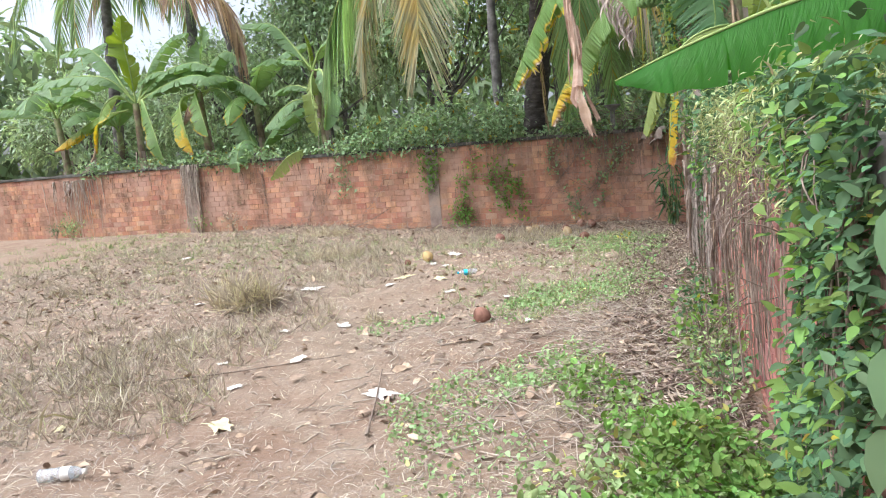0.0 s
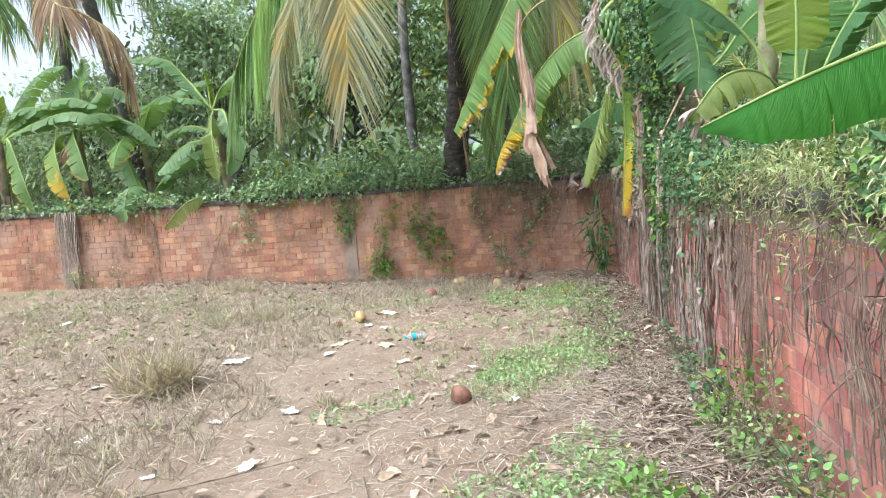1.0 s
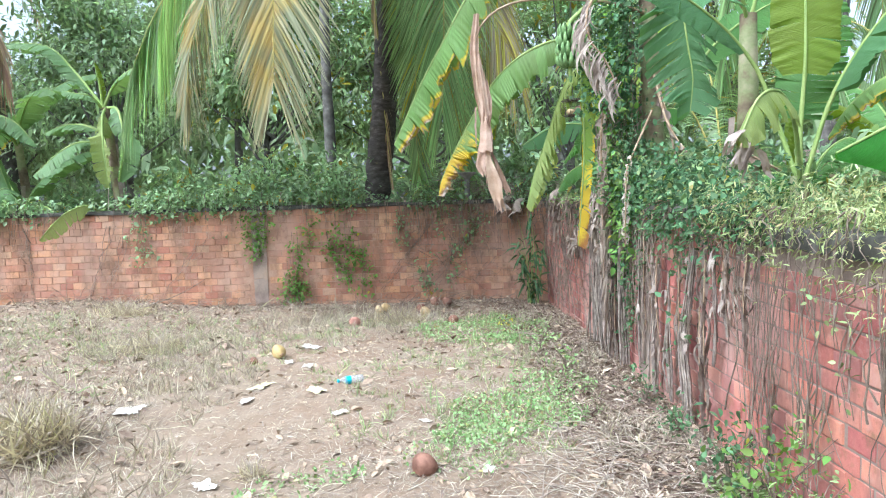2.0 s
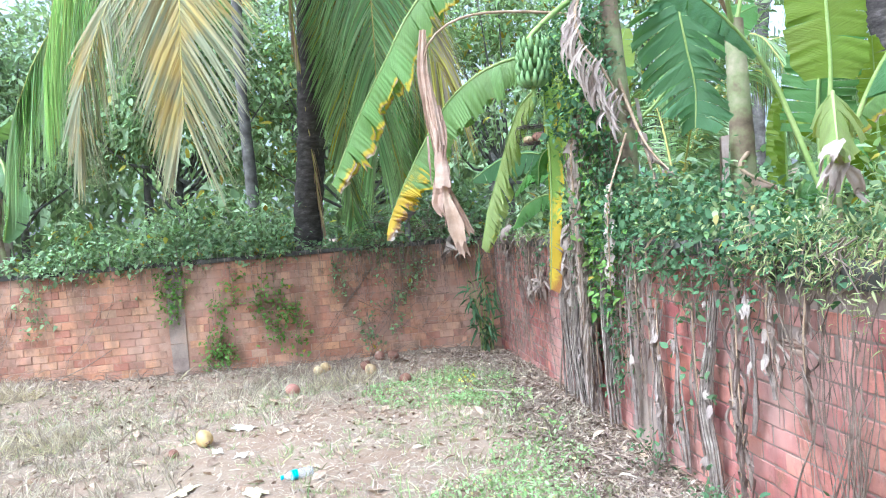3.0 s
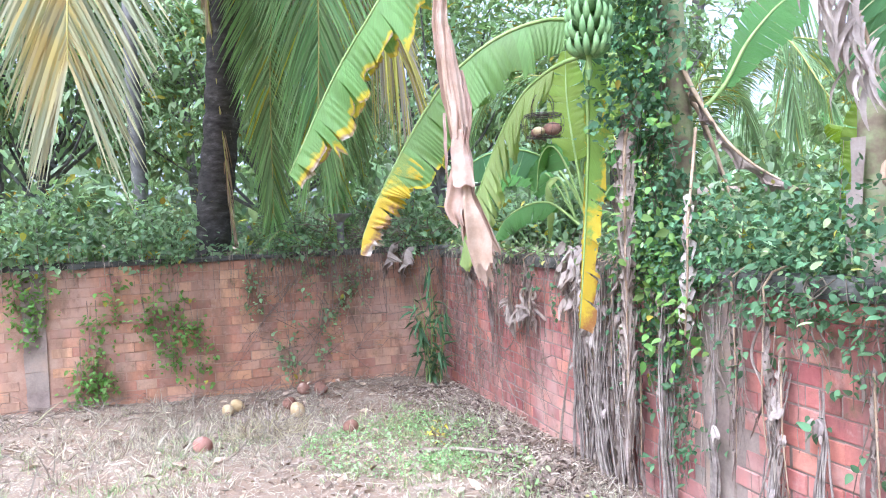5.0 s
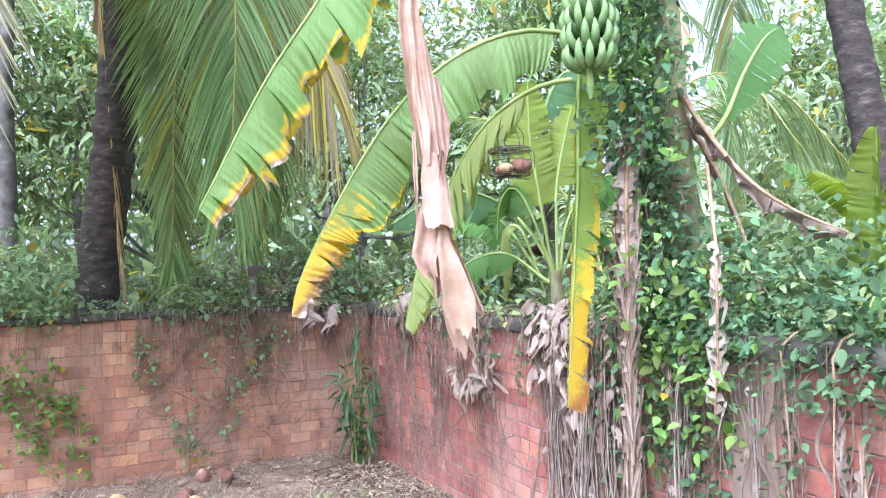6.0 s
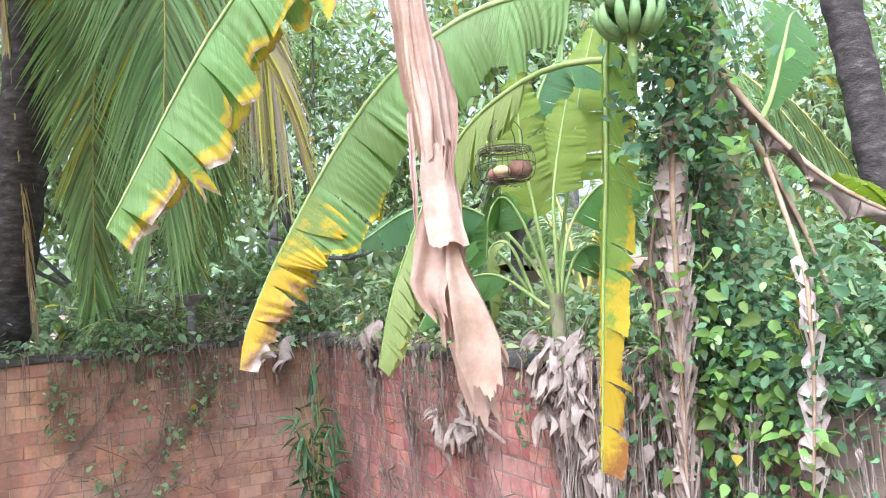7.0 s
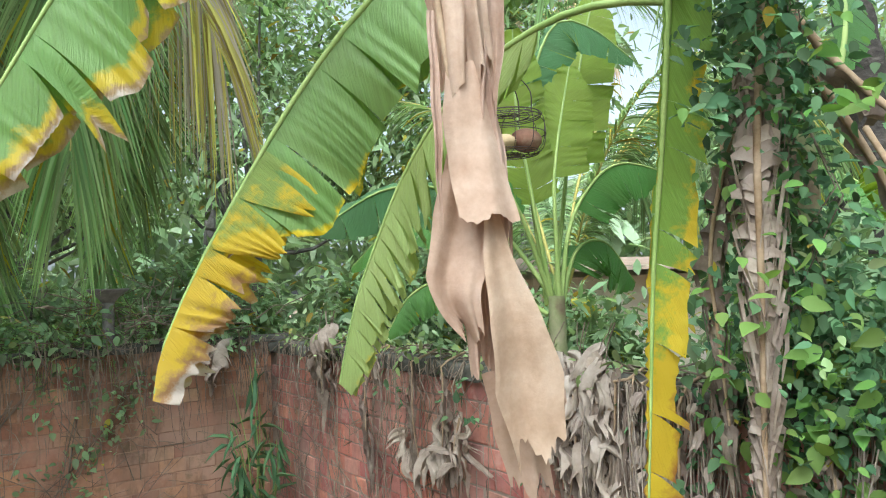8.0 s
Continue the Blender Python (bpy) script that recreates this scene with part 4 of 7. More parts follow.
third = thing("banana_plant", "banana plant with an upright yellow-green leaf beside the red wall", "banana plant", (1.2, 6.45, 0.0), "banana plants behind the walls")
pseudostem(third, [(1.2, 6.45, 0.0), (1.2, 6.45, 1.0), (1.19, 6.43, 1.8)], 0.11, 0.06)
banana_leaf(third, [(1.19, 6.42, 1.7), (1.15, 6.35, 2.1), (1.15, 6.3, 2.55), (1.15, 6.3, 2.85), (1.15, 6.3, 3.15), (1.17, 6.3, 3.5)], 0.24, (0.9, -0.3, 0), leaf_lime, label="upright translucent yellow-green leaf", fold=(4, 12), strips=7, gap=0.1, slant=-0.15, base=0.44, shape=(0, 0, 0, 0, 0.4, 0.9, 1, 1, 0.95, 0.7, 0.2))
banana_leaf(third, [(1.2, 6.4, 1.75), (1.35, 6.3, 2.35), (1.55, 6.1, 2.8), (1.85, 5.9, 3.15), (2.2, 5.7, 3.3)], 0.28, (0.5, 0.85, 0), leaf_blue, fold=(12, 40), strips=12, base=0.3)
banana_leaf(third, [(1.19, 6.45, 1.75), (1.02, 6.5, 2.3), (0.9, 6.5, 2.58), (0.6, 6.4, 2.86), (0.15, 6.18, 3.06), (-0.3, 5.92, 3.14), (-0.68, 5.72, 3.1)], 0.17, (0.5, 0.85, 0), leaf_blue, label="long arching blue-green leaf", fold=(22, 62), strips=9, gap=0.08, base=0.36, shape=(0, 0, 0, 0, 0.6, 1, 1, 1, 0.9, 0.7, 0.2))
banana_leaf(third, [(1.18, 6.4, 1.7), (0.98, 6.1, 2.12), (0.66, 5.65, 2.27), (0.32, 5.2, 2.2), (0.04, 4.82, 1.95)], 0.2, (0.7, -0.7, 0), leaf_striped, label="short drooping leaf with a scorched brown tip", fold=(40, 80), base=0.4, strips=12)
s_ = Soup()
for k in range(5):
    crumpled(s_, (0.08 + 0.04 * k, 4.86 + 0.05 * k, 2.0 - 0.02 * k), 0.16, (-0.3, -0.3, -0.3))
part("blade_scrap", s_, dry_pale, third, "withered pale brown leaf tip")
banana_leaf(third, [(1.2, 6.5, 1.75), (1.35, 6.7, 2.4), (1.5, 6.8, 2.9), (1.6, 6.9, 3.3)], 0.26, (0.9, -0.3, 0), leaf_fresh, fold=(10, 30), base=0.3)
WHITE = [(1.35, 7.6, 3.2), (0.9, 7.3, 3.6), (0.2, 6.8, 3.5), (-0.25, 6.45, 3.05), (-0.32, 6.3, 2.78), (-0.22, 6.3, 2.64), (-0.15, 6.3, 2.5), (-0.12, 6.3, 2.38)]


def hanging_ribbons(pts, count, length, width):
    """Strips of dead blade that hang straight down, close together, from a slanting midrib."""
    s = Soup()
    for a in spline(pts, count):
        ln, w, lean = length * rng.uniform(0.55, 1.1), width * rng.uniform(0.5, 1.2), rng.normal(0, 0.03, 2)
        a = a + np.array([rng.normal(-0.01, 0.018), rng.normal(0, 0.03), 0])
        turn = rng.uniform(-0.9, 0.9)
        e = np.array([0.87 * math.cos(turn), -0.48 + 0.5 * math.sin(turn), 0])
        q = np.linspace(0, 1, 7)
        line = a + np.stack([lean[0] * q - 0.05 * np.sin(q * 2.6), lean[1] * q, -ln * q], 1)
        ww = (w * (0.7 + 0.5 * np.sin(math.pi * q)) * (1 - 0.75 * q ** 5))[:, None]
        sheet(s, np.stack([line - e * ww, line + 0.5 * ww * np.array([0.48, 0.87, 0]), line + e * ww], 1), np.zeros((7, 3, 2)) + rng.uniform())
    return s


shreds = part("leaf", hanging_ribbons(WHITE[3:], 90, 0.2, 0.009), dry_pale, second, "dead bleached leaf hanging in ribbons")
part("midrib", tube(Soup(), WHITE, 0.018, 0.006, 24, 6), midrib_dry, shreds)
banana_leaf(second, [(1.36, 7.6, 3.1), (1.5, 7.5, 3.7), (1.7, 7.2, 4.2)], 0.3, (0.9, -0.3, 0), leaf_fresh, fold=(10, 30), base=0.2)
banana_leaf(second, [(1.35, 7.5, 2.2), (1.2, 7.35, 2.05), (1.35, 7.0, 1.85)], 0.05, (0.5, 0.8, 0), dry_pink, midrib_dry, "dead bent leaf stalk", fold=(60, 100), strips=6, gap=0.6, pleat=0.0, wrinkle=0.01)

near = thing("banana_plant", "banana plant with one long green leaf reaching over the red wall", "banana plant", (1.75, 4.2, 0.0), "banana plants behind the walls")
pseudostem(near, [(1.75, 4.2, 0.0), (1.75, 4.2, 1.2), (1.74, 4.18, 2.2)], 0.13, 0.08)
banana_leaf(near, [(1.74, 4.18, 2.0), (1.5, 4.1, 2.25), (1.15, 4.02, 2.26), (0.72, 3.92, 2.15), (0.54, 3.87, 2.1), (0.17, 3.77, 1.97), (-0.17, 3.68, 1.83)], 0.3, (0.3, 1, 0), leaf_near, label="long bright green leaf reaching over the wall", fold=(52, 84), strips=6, gap=0.05, pleat=0.009, shape=(0.2, 0.8, 1.0, 1.0, 1.0, 0.95, 0.85, 0.6, 0.08), base=0.2, uneven=3)
for az, le, ri, fa, mt in ((60, 2.0, 80, 10, leaf_fresh), (-20, 2.2, 75, -10, leaf_fresh), (110, 1.9, 85, 20, leaf_lime), (20, 2.1, 70, -30, leaf_turning)):
    arching_leaf(near, (1.74, 4.18, 2.1), az, le, ri, fa, 0.3, mt, fold=(15, 45), strips=12)


def banana_plant(base, height, specs, label, stem=0.12, grow=1.0):
    root = thing("banana_plant", label, "banana plant", base, "banana plants behind the walls")
    b = np.array(base, float)
    top = b + np.array([rng.normal(0, 0.08), rng.normal(0, 0.08), height])
    pseudostem(root, [b, (b + top) / 2 + rng.normal(0, 0.03, 3), top], stem, stem * 0.6)
    for az, le, ri, fa, w, mt in specs:
        le, w = le * grow, w * grow
        dead = mt in (dry_grey, dry_pink, leaf_yellow, leaf_scorched)
        arching_leaf(root, top - UP * rng.uniform(0, 0.15), az, le, ri, fa, w, mt, fold=(30, 75) if dead else (12, 50), strips=14, gap=0.35 if dead else 0.22,
                     rib=midrib_dry if mt in (dry_grey, dry_pink) else midrib_green, wrinkle=0.01 if mt in (dry_grey, dry_pink) else 0.0)
    return root




def set_plant(base, stem, leaf_rows, label, r=0.12):
    """A banana plant whose leaves are given one by one: midrib, half width, blade."""
    root = thing("banana_plant", label, "banana plant", base, "banana plants behind the walls")
    pseudostem(root, [base] + stem, r, r * 0.6)
    for pts, w, mt in leaf_rows:
        a, b = np.array(pts[0]), np.array(pts[-1])
        d = unit(np.array([b[0] - a[0], b[1] - a[1], 0.0]) + np.array([0.02, 0.01, 0]))
        limp = mt in (leaf_yellow, leaf_turning, leaf_scorched, dry_grey, dry_pink)
        banana_leaf(root, pts, w, (-d[1], d[0], 0), mt, midrib_dry if mt in (dry_grey, dry_pink) else midrib_green, fold=(45, 82) if limp else (18, 55), strips=14, gap=0.35 if limp else 0.2, pleat=0.012, base=0.08, thick=0.03,
                    wrinkle=0.01 if mt in (dry_grey, dry_pink) else 0.0)
    return root


set_plant((2.25, 8.45, 0), [(2.25, 8.45, 0.7), (2.25, 8.44, 1.3)], (
    ([(2.25, 8.42, 1.25), (2.24, 8.4, 1.8), (2.25, 8.4, 2.3), (2.27, 8.4, 2.8)], 0.2, leaf_lime), ([(2.25, 8.45, 1.25), (2.5, 8.6, 1.9), (2.9, 8.7, 2.2), (3.2, 8.7, 2.0)], 0.22, leaf_fresh),
    ([(2.25, 8.4, 1.2), (2.05, 8.2, 1.7), (1.8, 8.1, 1.85), (1.55, 8.05, 1.65)], 0.16, leaf_fresh)),
    "young banana plant with a broad upright leaf", 0.07)
# plants behind the orange wall, mostly in the haze-paled blade
set_plant((-12.6, 14.9, 0), [(-12.6, 14.9, 1.6), (-12.58, 14.9, 3.3)], (
    ([(-12.58, 14.9, 3.33), (-13.16, 14.7, 3.96), (-14.2, 14.5, 4.09), (-15.4, 14.4, 3.95)], 0.36, leaf_hazed), ([(-12.57, 14.9, 3.35), (-12.63, 14.9, 4.2), (-12.8, 15.0, 5.0), (-12.76, 15.0, 5.5)], 0.36, leaf_lime),
    ([(-12.65, 14.9, 3.39), (-13.46, 15.1, 4.38), (-14.18, 15.2, 4.9), (-15.0, 15.2, 4.8)], 0.36, leaf_hazed), ([(-12.49, 14.9, 3.35), (-11.62, 14.9, 3.95), (-10.7, 14.8, 4.1), (-10.0, 14.7, 3.87)], 0.36, leaf_hazed),
    ([(-12.49, 14.9, 3.32), (-11.4, 14.7, 3.65), (-10.4, 14.5, 3.75), (-9.5, 14.4, 3.42)], 0.34, leaf_hazed), ([(-12.45, 14.9, 3.27), (-12.1, 14.6, 3.3), (-11.75, 14.4, 2.6), (-11.46, 14.3, 1.7)], 0.24, leaf_turning),
    ([(-12.67, 14.9, 3.29), (-12.89, 14.6, 3.5), (-13.15, 14.3, 3.1), (-13.35, 14.2, 2.1)], 0.22, leaf_yellow), ([(-12.82, 14.9, 3.16), (-13.53, 14.7, 3.05), (-14.4, 14.6, 2.65), (-15.0, 14.5, 2.3)], 0.24, leaf_yellow),
    ([(-13.3, 14.2, 2.4), (-13.4, 14.0, 1.9), (-13.75, 13.6, 1.5), (-13.95, 13.5, 1.0)], 0.13, dry_grey), ([(-12.48, 14.9, 3.37), (-12.06, 15.1, 4.29), (-11.54, 15.2, 4.8), (-11.01, 15.2, 4.9)], 0.36, leaf_hazed)),
    "banana plant with yellow drooping lower leaves behind the orange wall")
set_plant((-10.6, 15.0, 0), [(-10.65, 15.0, 1.6), (-10.7, 14.95, 3.4)], (
    ([(-10.7, 14.95, 3.4), (-11.2, 14.9, 3.85), (-11.8, 14.9, 4.0), (-12.4, 14.9, 3.8)], 0.32, leaf_hazed), ([(-10.7, 14.9, 3.4), (-10.6, 14.65, 3.35), (-10.4, 14.5, 2.9), (-10.2, 14.4, 2.3)], 0.26, leaf_turning),
    ([(-10.75, 14.95, 3.4), (-11.0, 14.6, 3.2), (-10.85, 14.4, 2.6), (-10.6, 14.3, 1.9)], 0.26, leaf_yellow), ([(-10.6, 14.95, 3.4), (-10.0, 14.8, 3.4), (-9.5, 14.6, 2.9), (-9.1, 14.4, 2.1)], 0.26, leaf_hazed),
    ([(-10.65, 15.0, 3.4), (-10.4, 15.1, 4.0), (-9.9, 15.1, 4.3), (-9.2, 15.0, 3.9)], 0.34, leaf_hazed), ([(-10.65, 15.0, 3.4), (-10.7, 15.2, 4.3), (-10.6, 15.3, 5.0)], 0.34, leaf_hazed),
    ([(-10.65, 15.0, 3.3), (-10.0, 14.9, 3.6), (-9.2, 14.8, 3.4), (-8.7, 14.7, 2.9)], 0.32, leaf_hazed), ([(-10.7, 14.9, 3.3), (-10.9, 14.6, 2.9), (-10.95, 14.4, 2.2)], 0.18, dry_pink)),
    "banana plant with green and yellowing leaves behind the orange wall")
set_plant((-7.0, 14.35, 0), [(-7.06, 14.33, 1.5), (-7.2, 14.3, 3.5)], (
    ([(-7.24, 14.3, 3.5), (-6.98, 14.3, 3.95), (-6.42, 14.0, 4.15), (-5.97, 13.8, 3.95), (-5.74, 13.7, 3.6)], 0.3, leaf_hazed), ([(-7.27, 14.3, 3.55), (-7.77, 14.4, 4.19), (-8.22, 14.4, 4.63), (-9.0, 14.3, 4.7)], 0.28, leaf_hazed),
    ([(-7.18, 14.3, 3.5), (-6.85, 14.0, 3.4), (-6.7, 13.8, 2.8), (-6.78, 13.7, 2.15)], 0.24, leaf_hazed), ([(-7.3, 14.3, 2.83), (-7.59, 14.1, 2.88), (-7.87, 13.9, 2.7), (-8.3, 13.8, 2.3)], 0.28, leaf_hazed),
    ([(-7.25, 14.3, 3.06), (-7.7, 14.4, 3.22), (-8.1, 14.5, 3.22), (-8.5, 14.6, 3.1)], 0.22, leaf_hazed), ([(-7.2, 14.3, 3.5), (-7.18, 14.1, 3.3), (-7.13, 13.95, 2.74), (-7.06, 13.9, 2.06)], 0.2, leaf_striped),
    ([(-7.27, 14.3, 3.5), (-7.37, 14.1, 3.68), (-7.56, 14.0, 3.72), (-7.8, 14.0, 3.78)], 0.18, leaf_hazed), ([(-7.25, 14.3, 3.5), (-7.28, 14.3, 3.9), (-7.35, 14.3, 4.3)], 0.1, leaf_lime)),
    "slender banana plant with a curled upper leaf", 0.11)
banana_plant((-9.1, 14.6, 0), 1.7, ((-80, 1.5, 60, -80, 0.24, leaf_hazed), (10, 1.6, 70, 10, 0.26, leaf_hazed), (150, 1.7, 65, 0, 0.26, leaf_hazed), (-30, 1.4, 30, -70, 0.2, leaf_hazed)), "young banana plant with drooping leaves", 0.09, 1.3)
banana_plant((-9.4, 15.6, 0), 3.0, ((200, 2.0, 70, -10, 0.3, leaf_hazed), (260, 1.9, 60, -30, 0.3, leaf_hazed), (320, 2.0, 65, -20, 0.3, leaf_hazed), (20, 2.0, 75, 10, 0.3, leaf_hazed), (150, 2.1, 60, -10, 0.3, leaf_hazed), (280, 1.8, 30, -60, 0.26, leaf_turning)), "banana plant with broad blue-green leaves", 0.12, 1.15)
banana_plant((-14.0, 15.9, 0), 2.7, ((210, 2.0, 70, -10, 0.3, leaf_hazed), (270, 1.9, 50, -40, 0.3, leaf_hazed), (330, 2.0, 65, -20, 0.3, leaf_hazed), (30, 2.0, 75, 10, 0.3, leaf_hazed), (150, 2.1, 60, -10, 0.3, leaf_hazed)), "banana plant with broad green leaves", 0.12, 1.15)
banana_plant((-15.6, 15.4, 0), 3.2, ((0, 2.2, 50, -20, 0.3, leaf_hazed), (60, 2.0, 80, 30, 0.3, leaf_hazed), (140, 2.1, 60, 0, 0.3, leaf_hazed), (-60, 2.0, 40, -40, 0.3, leaf_hazed), (-140, 2.0, 30, -30, 0.3, leaf_hazed)), "leafy banana plant behind the orange wall", 0.13, 1.4)
sucker = thing("banana_plant", "small banana sucker with one leaf hanging over the wall", "banana plant", (-7.15, 13.95, 0), "banana plants behind the walls")
pseudostem(sucker, [(-7.15, 13.95, 0), (-7.15, 13.95, 0.9), (-7.15, 13.9, 1.5)], 0.05, 0.03)
banana_leaf(sucker, [(-7.15, 13.9, 1.45), (-7.22, 13.55, 1.75), (-7.5, 13.38, 1.68), (-7.75, 13.33, 1.48), (-8.0, 13.3, 1.2)], 0.18, (0.3, 0.9, 0), leaf_striped, fold=(30, 70), strips=14, gap=0.5, base=0.3)
corner_plant = thing("banana_plant", "young banana plant with bright upright leaves beside the corner", "banana plant", (0.92, 10.1, 0), "banana plants behind the walls")
pseudostem(corner_plant, [(0.92, 10.1, 0), (0.92, 10.1, 1.0), (0.91, 10.08, 1.95)], 0.07, 0.045)
FACE = (0.82, -0.57, 0)
for pts, w, mt, fd, lo in (([(0.91, 10.06, 1.9), (0.93, 10.08, 2.4), (0.96, 10.1, 2.62), (1.04, 10.12, 2.91), (1.17, 10.15, 3.28)], 0.2, leaf_lime, (4, 14), 0.5),
                           ([(0.9, 10.1, 1.9), (0.83, 10.15, 2.5), (0.79, 10.2, 3.0), (0.79, 10.2, 3.45)], 0.19, leaf_lime, (6, 18), 0.36),
                           ([(0.92, 10.06, 1.9), (1.02, 10.06, 2.33), (1.22, 10.04, 2.6), (1.42, 10.0, 2.7), (1.72, 9.95, 2.66)], 0.2, leaf_fresh, (35, 75), 0.42),
                           ([(0.91, 10.08, 1.9), (0.9, 10.4, 2.25), (0.85, 10.7, 2.5), (0.55, 10.72, 2.62), (0.2, 10.73, 2.58), (-0.18, 10.75, 2.36)], 0.2, leaf_blue, (25, 58), 0.4),
                           ([(0.9, 10.3, 1.9), (0.86, 10.5, 2.3), (0.78, 10.65, 2.28), (0.8, 10.7, 1.98), (0.83, 10.75, 1.72)], 0.1, leaf_striped, (20, 50), 0.4),
                           ([(0.9, 10.1, 1.9), (0.74, 10.15, 2.4), (0.62, 10.2, 2.6), (0.5, 10.2, 2.48), (0.46, 10.2, 2.2)], 0.15, leaf_fresh, (20, 60), 0.42),
                           ([(0.95, 10.2, 1.9), (0.9, 10.25, 2.9), (1.08, 10.2, 3.5), (1.35, 10.15, 3.55), (1.68, 10.1, 3.38)], 0.18, leaf_blue, (30, 60), 0.55),
                           ([(1.0, 10.2, 1.9), (1.3, 10.3, 2.9), (1.5, 10.35, 3.5), (1.7, 10.4, 3.95)], 0.24, leaf_lime, (6, 22), 0.4),
                           ([(0.95, 10.1, 1.85), (1.2, 10.2, 2.2), (1.45, 10.2, 2.25), (1.7, 10.2, 2.0)], 0.24, leaf_fresh, (30, 70), 0.3),
                           ([(0.86, 10.1, 1.85), (0.7, 10.5, 2.1), (0.45, 10.8, 2.0), (0.3, 10.9, 1.75)], 0.18, leaf_fresh, (30, 70), 0.3),
                           ([(0.95, 10.3, 1.85), (0.9, 10.9, 2.4), (0.75, 11.4, 2.5), (0.6, 11.9, 2.2)], 0.22, leaf_fresh, (20, 55), 0.3)):
    banana_leaf(corner_plant, pts, w, FACE, mt, fold=fd, strips=10, gap=0.12, base=lo, pleat=0.008, thick=0.016)
banana_plant((3.9, 9.3, 0), 1.9, ((180, 1.5, 70, 10, 0.22, leaf_lime), (230, 1.6, 85, 60, 0.2, leaf_lime), (90, 1.6, 70, 20, 0.24, leaf_fresh), (300, 1.7, 60, -20, 0.24, leaf_fresh), (150, 1.6, 30, -40, 0.22, leaf_fresh)), "young banana plant with lime-green leaves", 0.08)
banana_plant((3.0, 6.4, 0), 2.4, ((180, 1.9, 70, 10, 0.28, leaf_fresh), (120, 1.9, 80, 40, 0.28, leaf_lime), (230, 2.0, 75, 20, 0.28, leaf_fresh), (60, 1.9, 60, -10, 0.28, leaf_fresh), (150, 1.8, 40, -60, 0.24, leaf_turning)), "banana plant with broad green leaves", 0.11)

# ---- coconut palms ----
palm = thing("coconut_palm", "coconut palm with a dark ringed trunk and old hanging fronds", "palm tree", (-2.42, 14.6, -0.05), "coconut palms")
palm_trunk(palm, [(-2.44, 14.6, -0.05), (-2.4, 14.6, 1.8), (-2.2, 14.6, 3.5), (-2.05, 14.55, 5.3), (-1.8, 14.4, 7.6)], 0.255, 0.225)
CROWN = (-1.8, 14.4, 7.6)
frond(palm, [CROWN, (-2.2, 12.8, 8.0), (-2.8, 11.0, 7.0), (-3.05, 9.9, 5.4), (-3.1, 9.65, 4.2), (-3.15, 9.6, 3.1)], 1.5, 430, (0.98, -0.1, 0), frond_old, "old yellowing frond hanging straight down", droop=0.14, open_=1.25, width=0.0145)
frond(palm, [CROWN, (-2.6, 13.0, 7.6), (-3.4, 11.8, 6.3), (-4.1, 11.1, 4.9), (-4.5, 11.0, 3.9), (-4.6, 11.0, 3.3)], 1.25, 520, (0.9, 0.3, 0), frond_old, "old yellowing frond with long drooping leaflets", droop=0.3, open_=0.95, width=0.014)
frond(palm, [CROWN, (-3.4, 13.6, 7.4), (-4.7, 12.8, 6.0), (-5.5, 12.5, 4.7), (-5.9, 12.5, 3.9)], 1.4, 380, (0.9, 0.3, 0), frond_grey, "grey-green hanging frond", droop=1.0, open_=0.5, width=0.0135)
frond(palm, [CROWN, (-3.0, 13.2, 7.8), (-4.2, 12.2, 6.6), (-4.9, 11.8, 5.4), (-5.2, 11.7, 4.2)], 1.4, 360, (0.9, 0.3, 0), frond_grey, "grey-green hanging frond", droop=0.7, open_=0.6, width=0.0135)
frond(palm, [CROWN, (-2.3, 13.3, 7.9), (-2.9, 12.0, 7.0), (-3.4, 11.2, 5.6), (-3.6, 11.0, 4.4)], 1.3, 360, (0.95, 0.1, 0), frond_old, "old drooping frond with yellow leaflets", droop=0.5, open_=0.6, width=0.0135)
frond(palm, [CROWN, (-1.5, 13.4, 7.2), (-1.15, 12.6, 5.8), (-1.12, 12.3, 4.5), (-1.19, 12.3, 3.0)], 1.25, 300, (0.87, -0.48, 0), frond_grey, "green frond hanging straight down", droop=0.45, open_=0.72, width=0.0115)
frond(palm, [CROWN, (-1.1, 13.6, 6.9), (-0.65, 13.0, 5.5), (-0.35, 12.7, 4.6), (-0.12, 12.6, 3.95)], 1.15, 280, (0.87, -0.48, 0), frond_gold, "yellowed frond with brown leaflet tips", droop=0.9, open_=0.66, width=0.0105)
frond(palm, [CROWN, (-1.4, 13.9, 6.9), (-1.5, 13.6, 5.2), (-1.6, 13.5, 3.8), (-1.62, 13.6, 2.6)], 0.9, 190, (0.87, -0.48, 0), frond_green, "green hanging frond", droop=0.2, open_=0.85, width=0.013)
frond(palm, [CROWN, (-0.9, 14.0, 6.8), (-0.5, 13.9, 5.2), (-0.4, 13.9, 3.8), (-0.5, 14.0, 2.9)], 0.9, 190, (0.87, -0.48, 0), frond_green, "green hanging frond", droop=0.2, open_=0.85, width=0.013)
frond(palm, [CROWN, (-2.3, 14.5, 6.2), (-2.25, 14.4, 4.2), (-2.12, 14.35, 2.0)], 0.35, 60, (0.87, -0.48, 0), frond_brown, "dead brown frond against the trunk", droop=1.2, open_=0.25, width=0.012)
for k in range(5):
    a = 0.6 * k + 0.35
    d = np.array([math.cos(a), math.sin(a), 0])
    p = np.array(CROWN)
    frond(palm, [p, p + d * 1.2 + UP * 1.0, p + d * 2.6 + UP * 1.0, p + d * 3.8 - UP * 0.2], 0.85, 70, (-d[1], d[0], 0), frond_green, "green frond", droop=0.5)

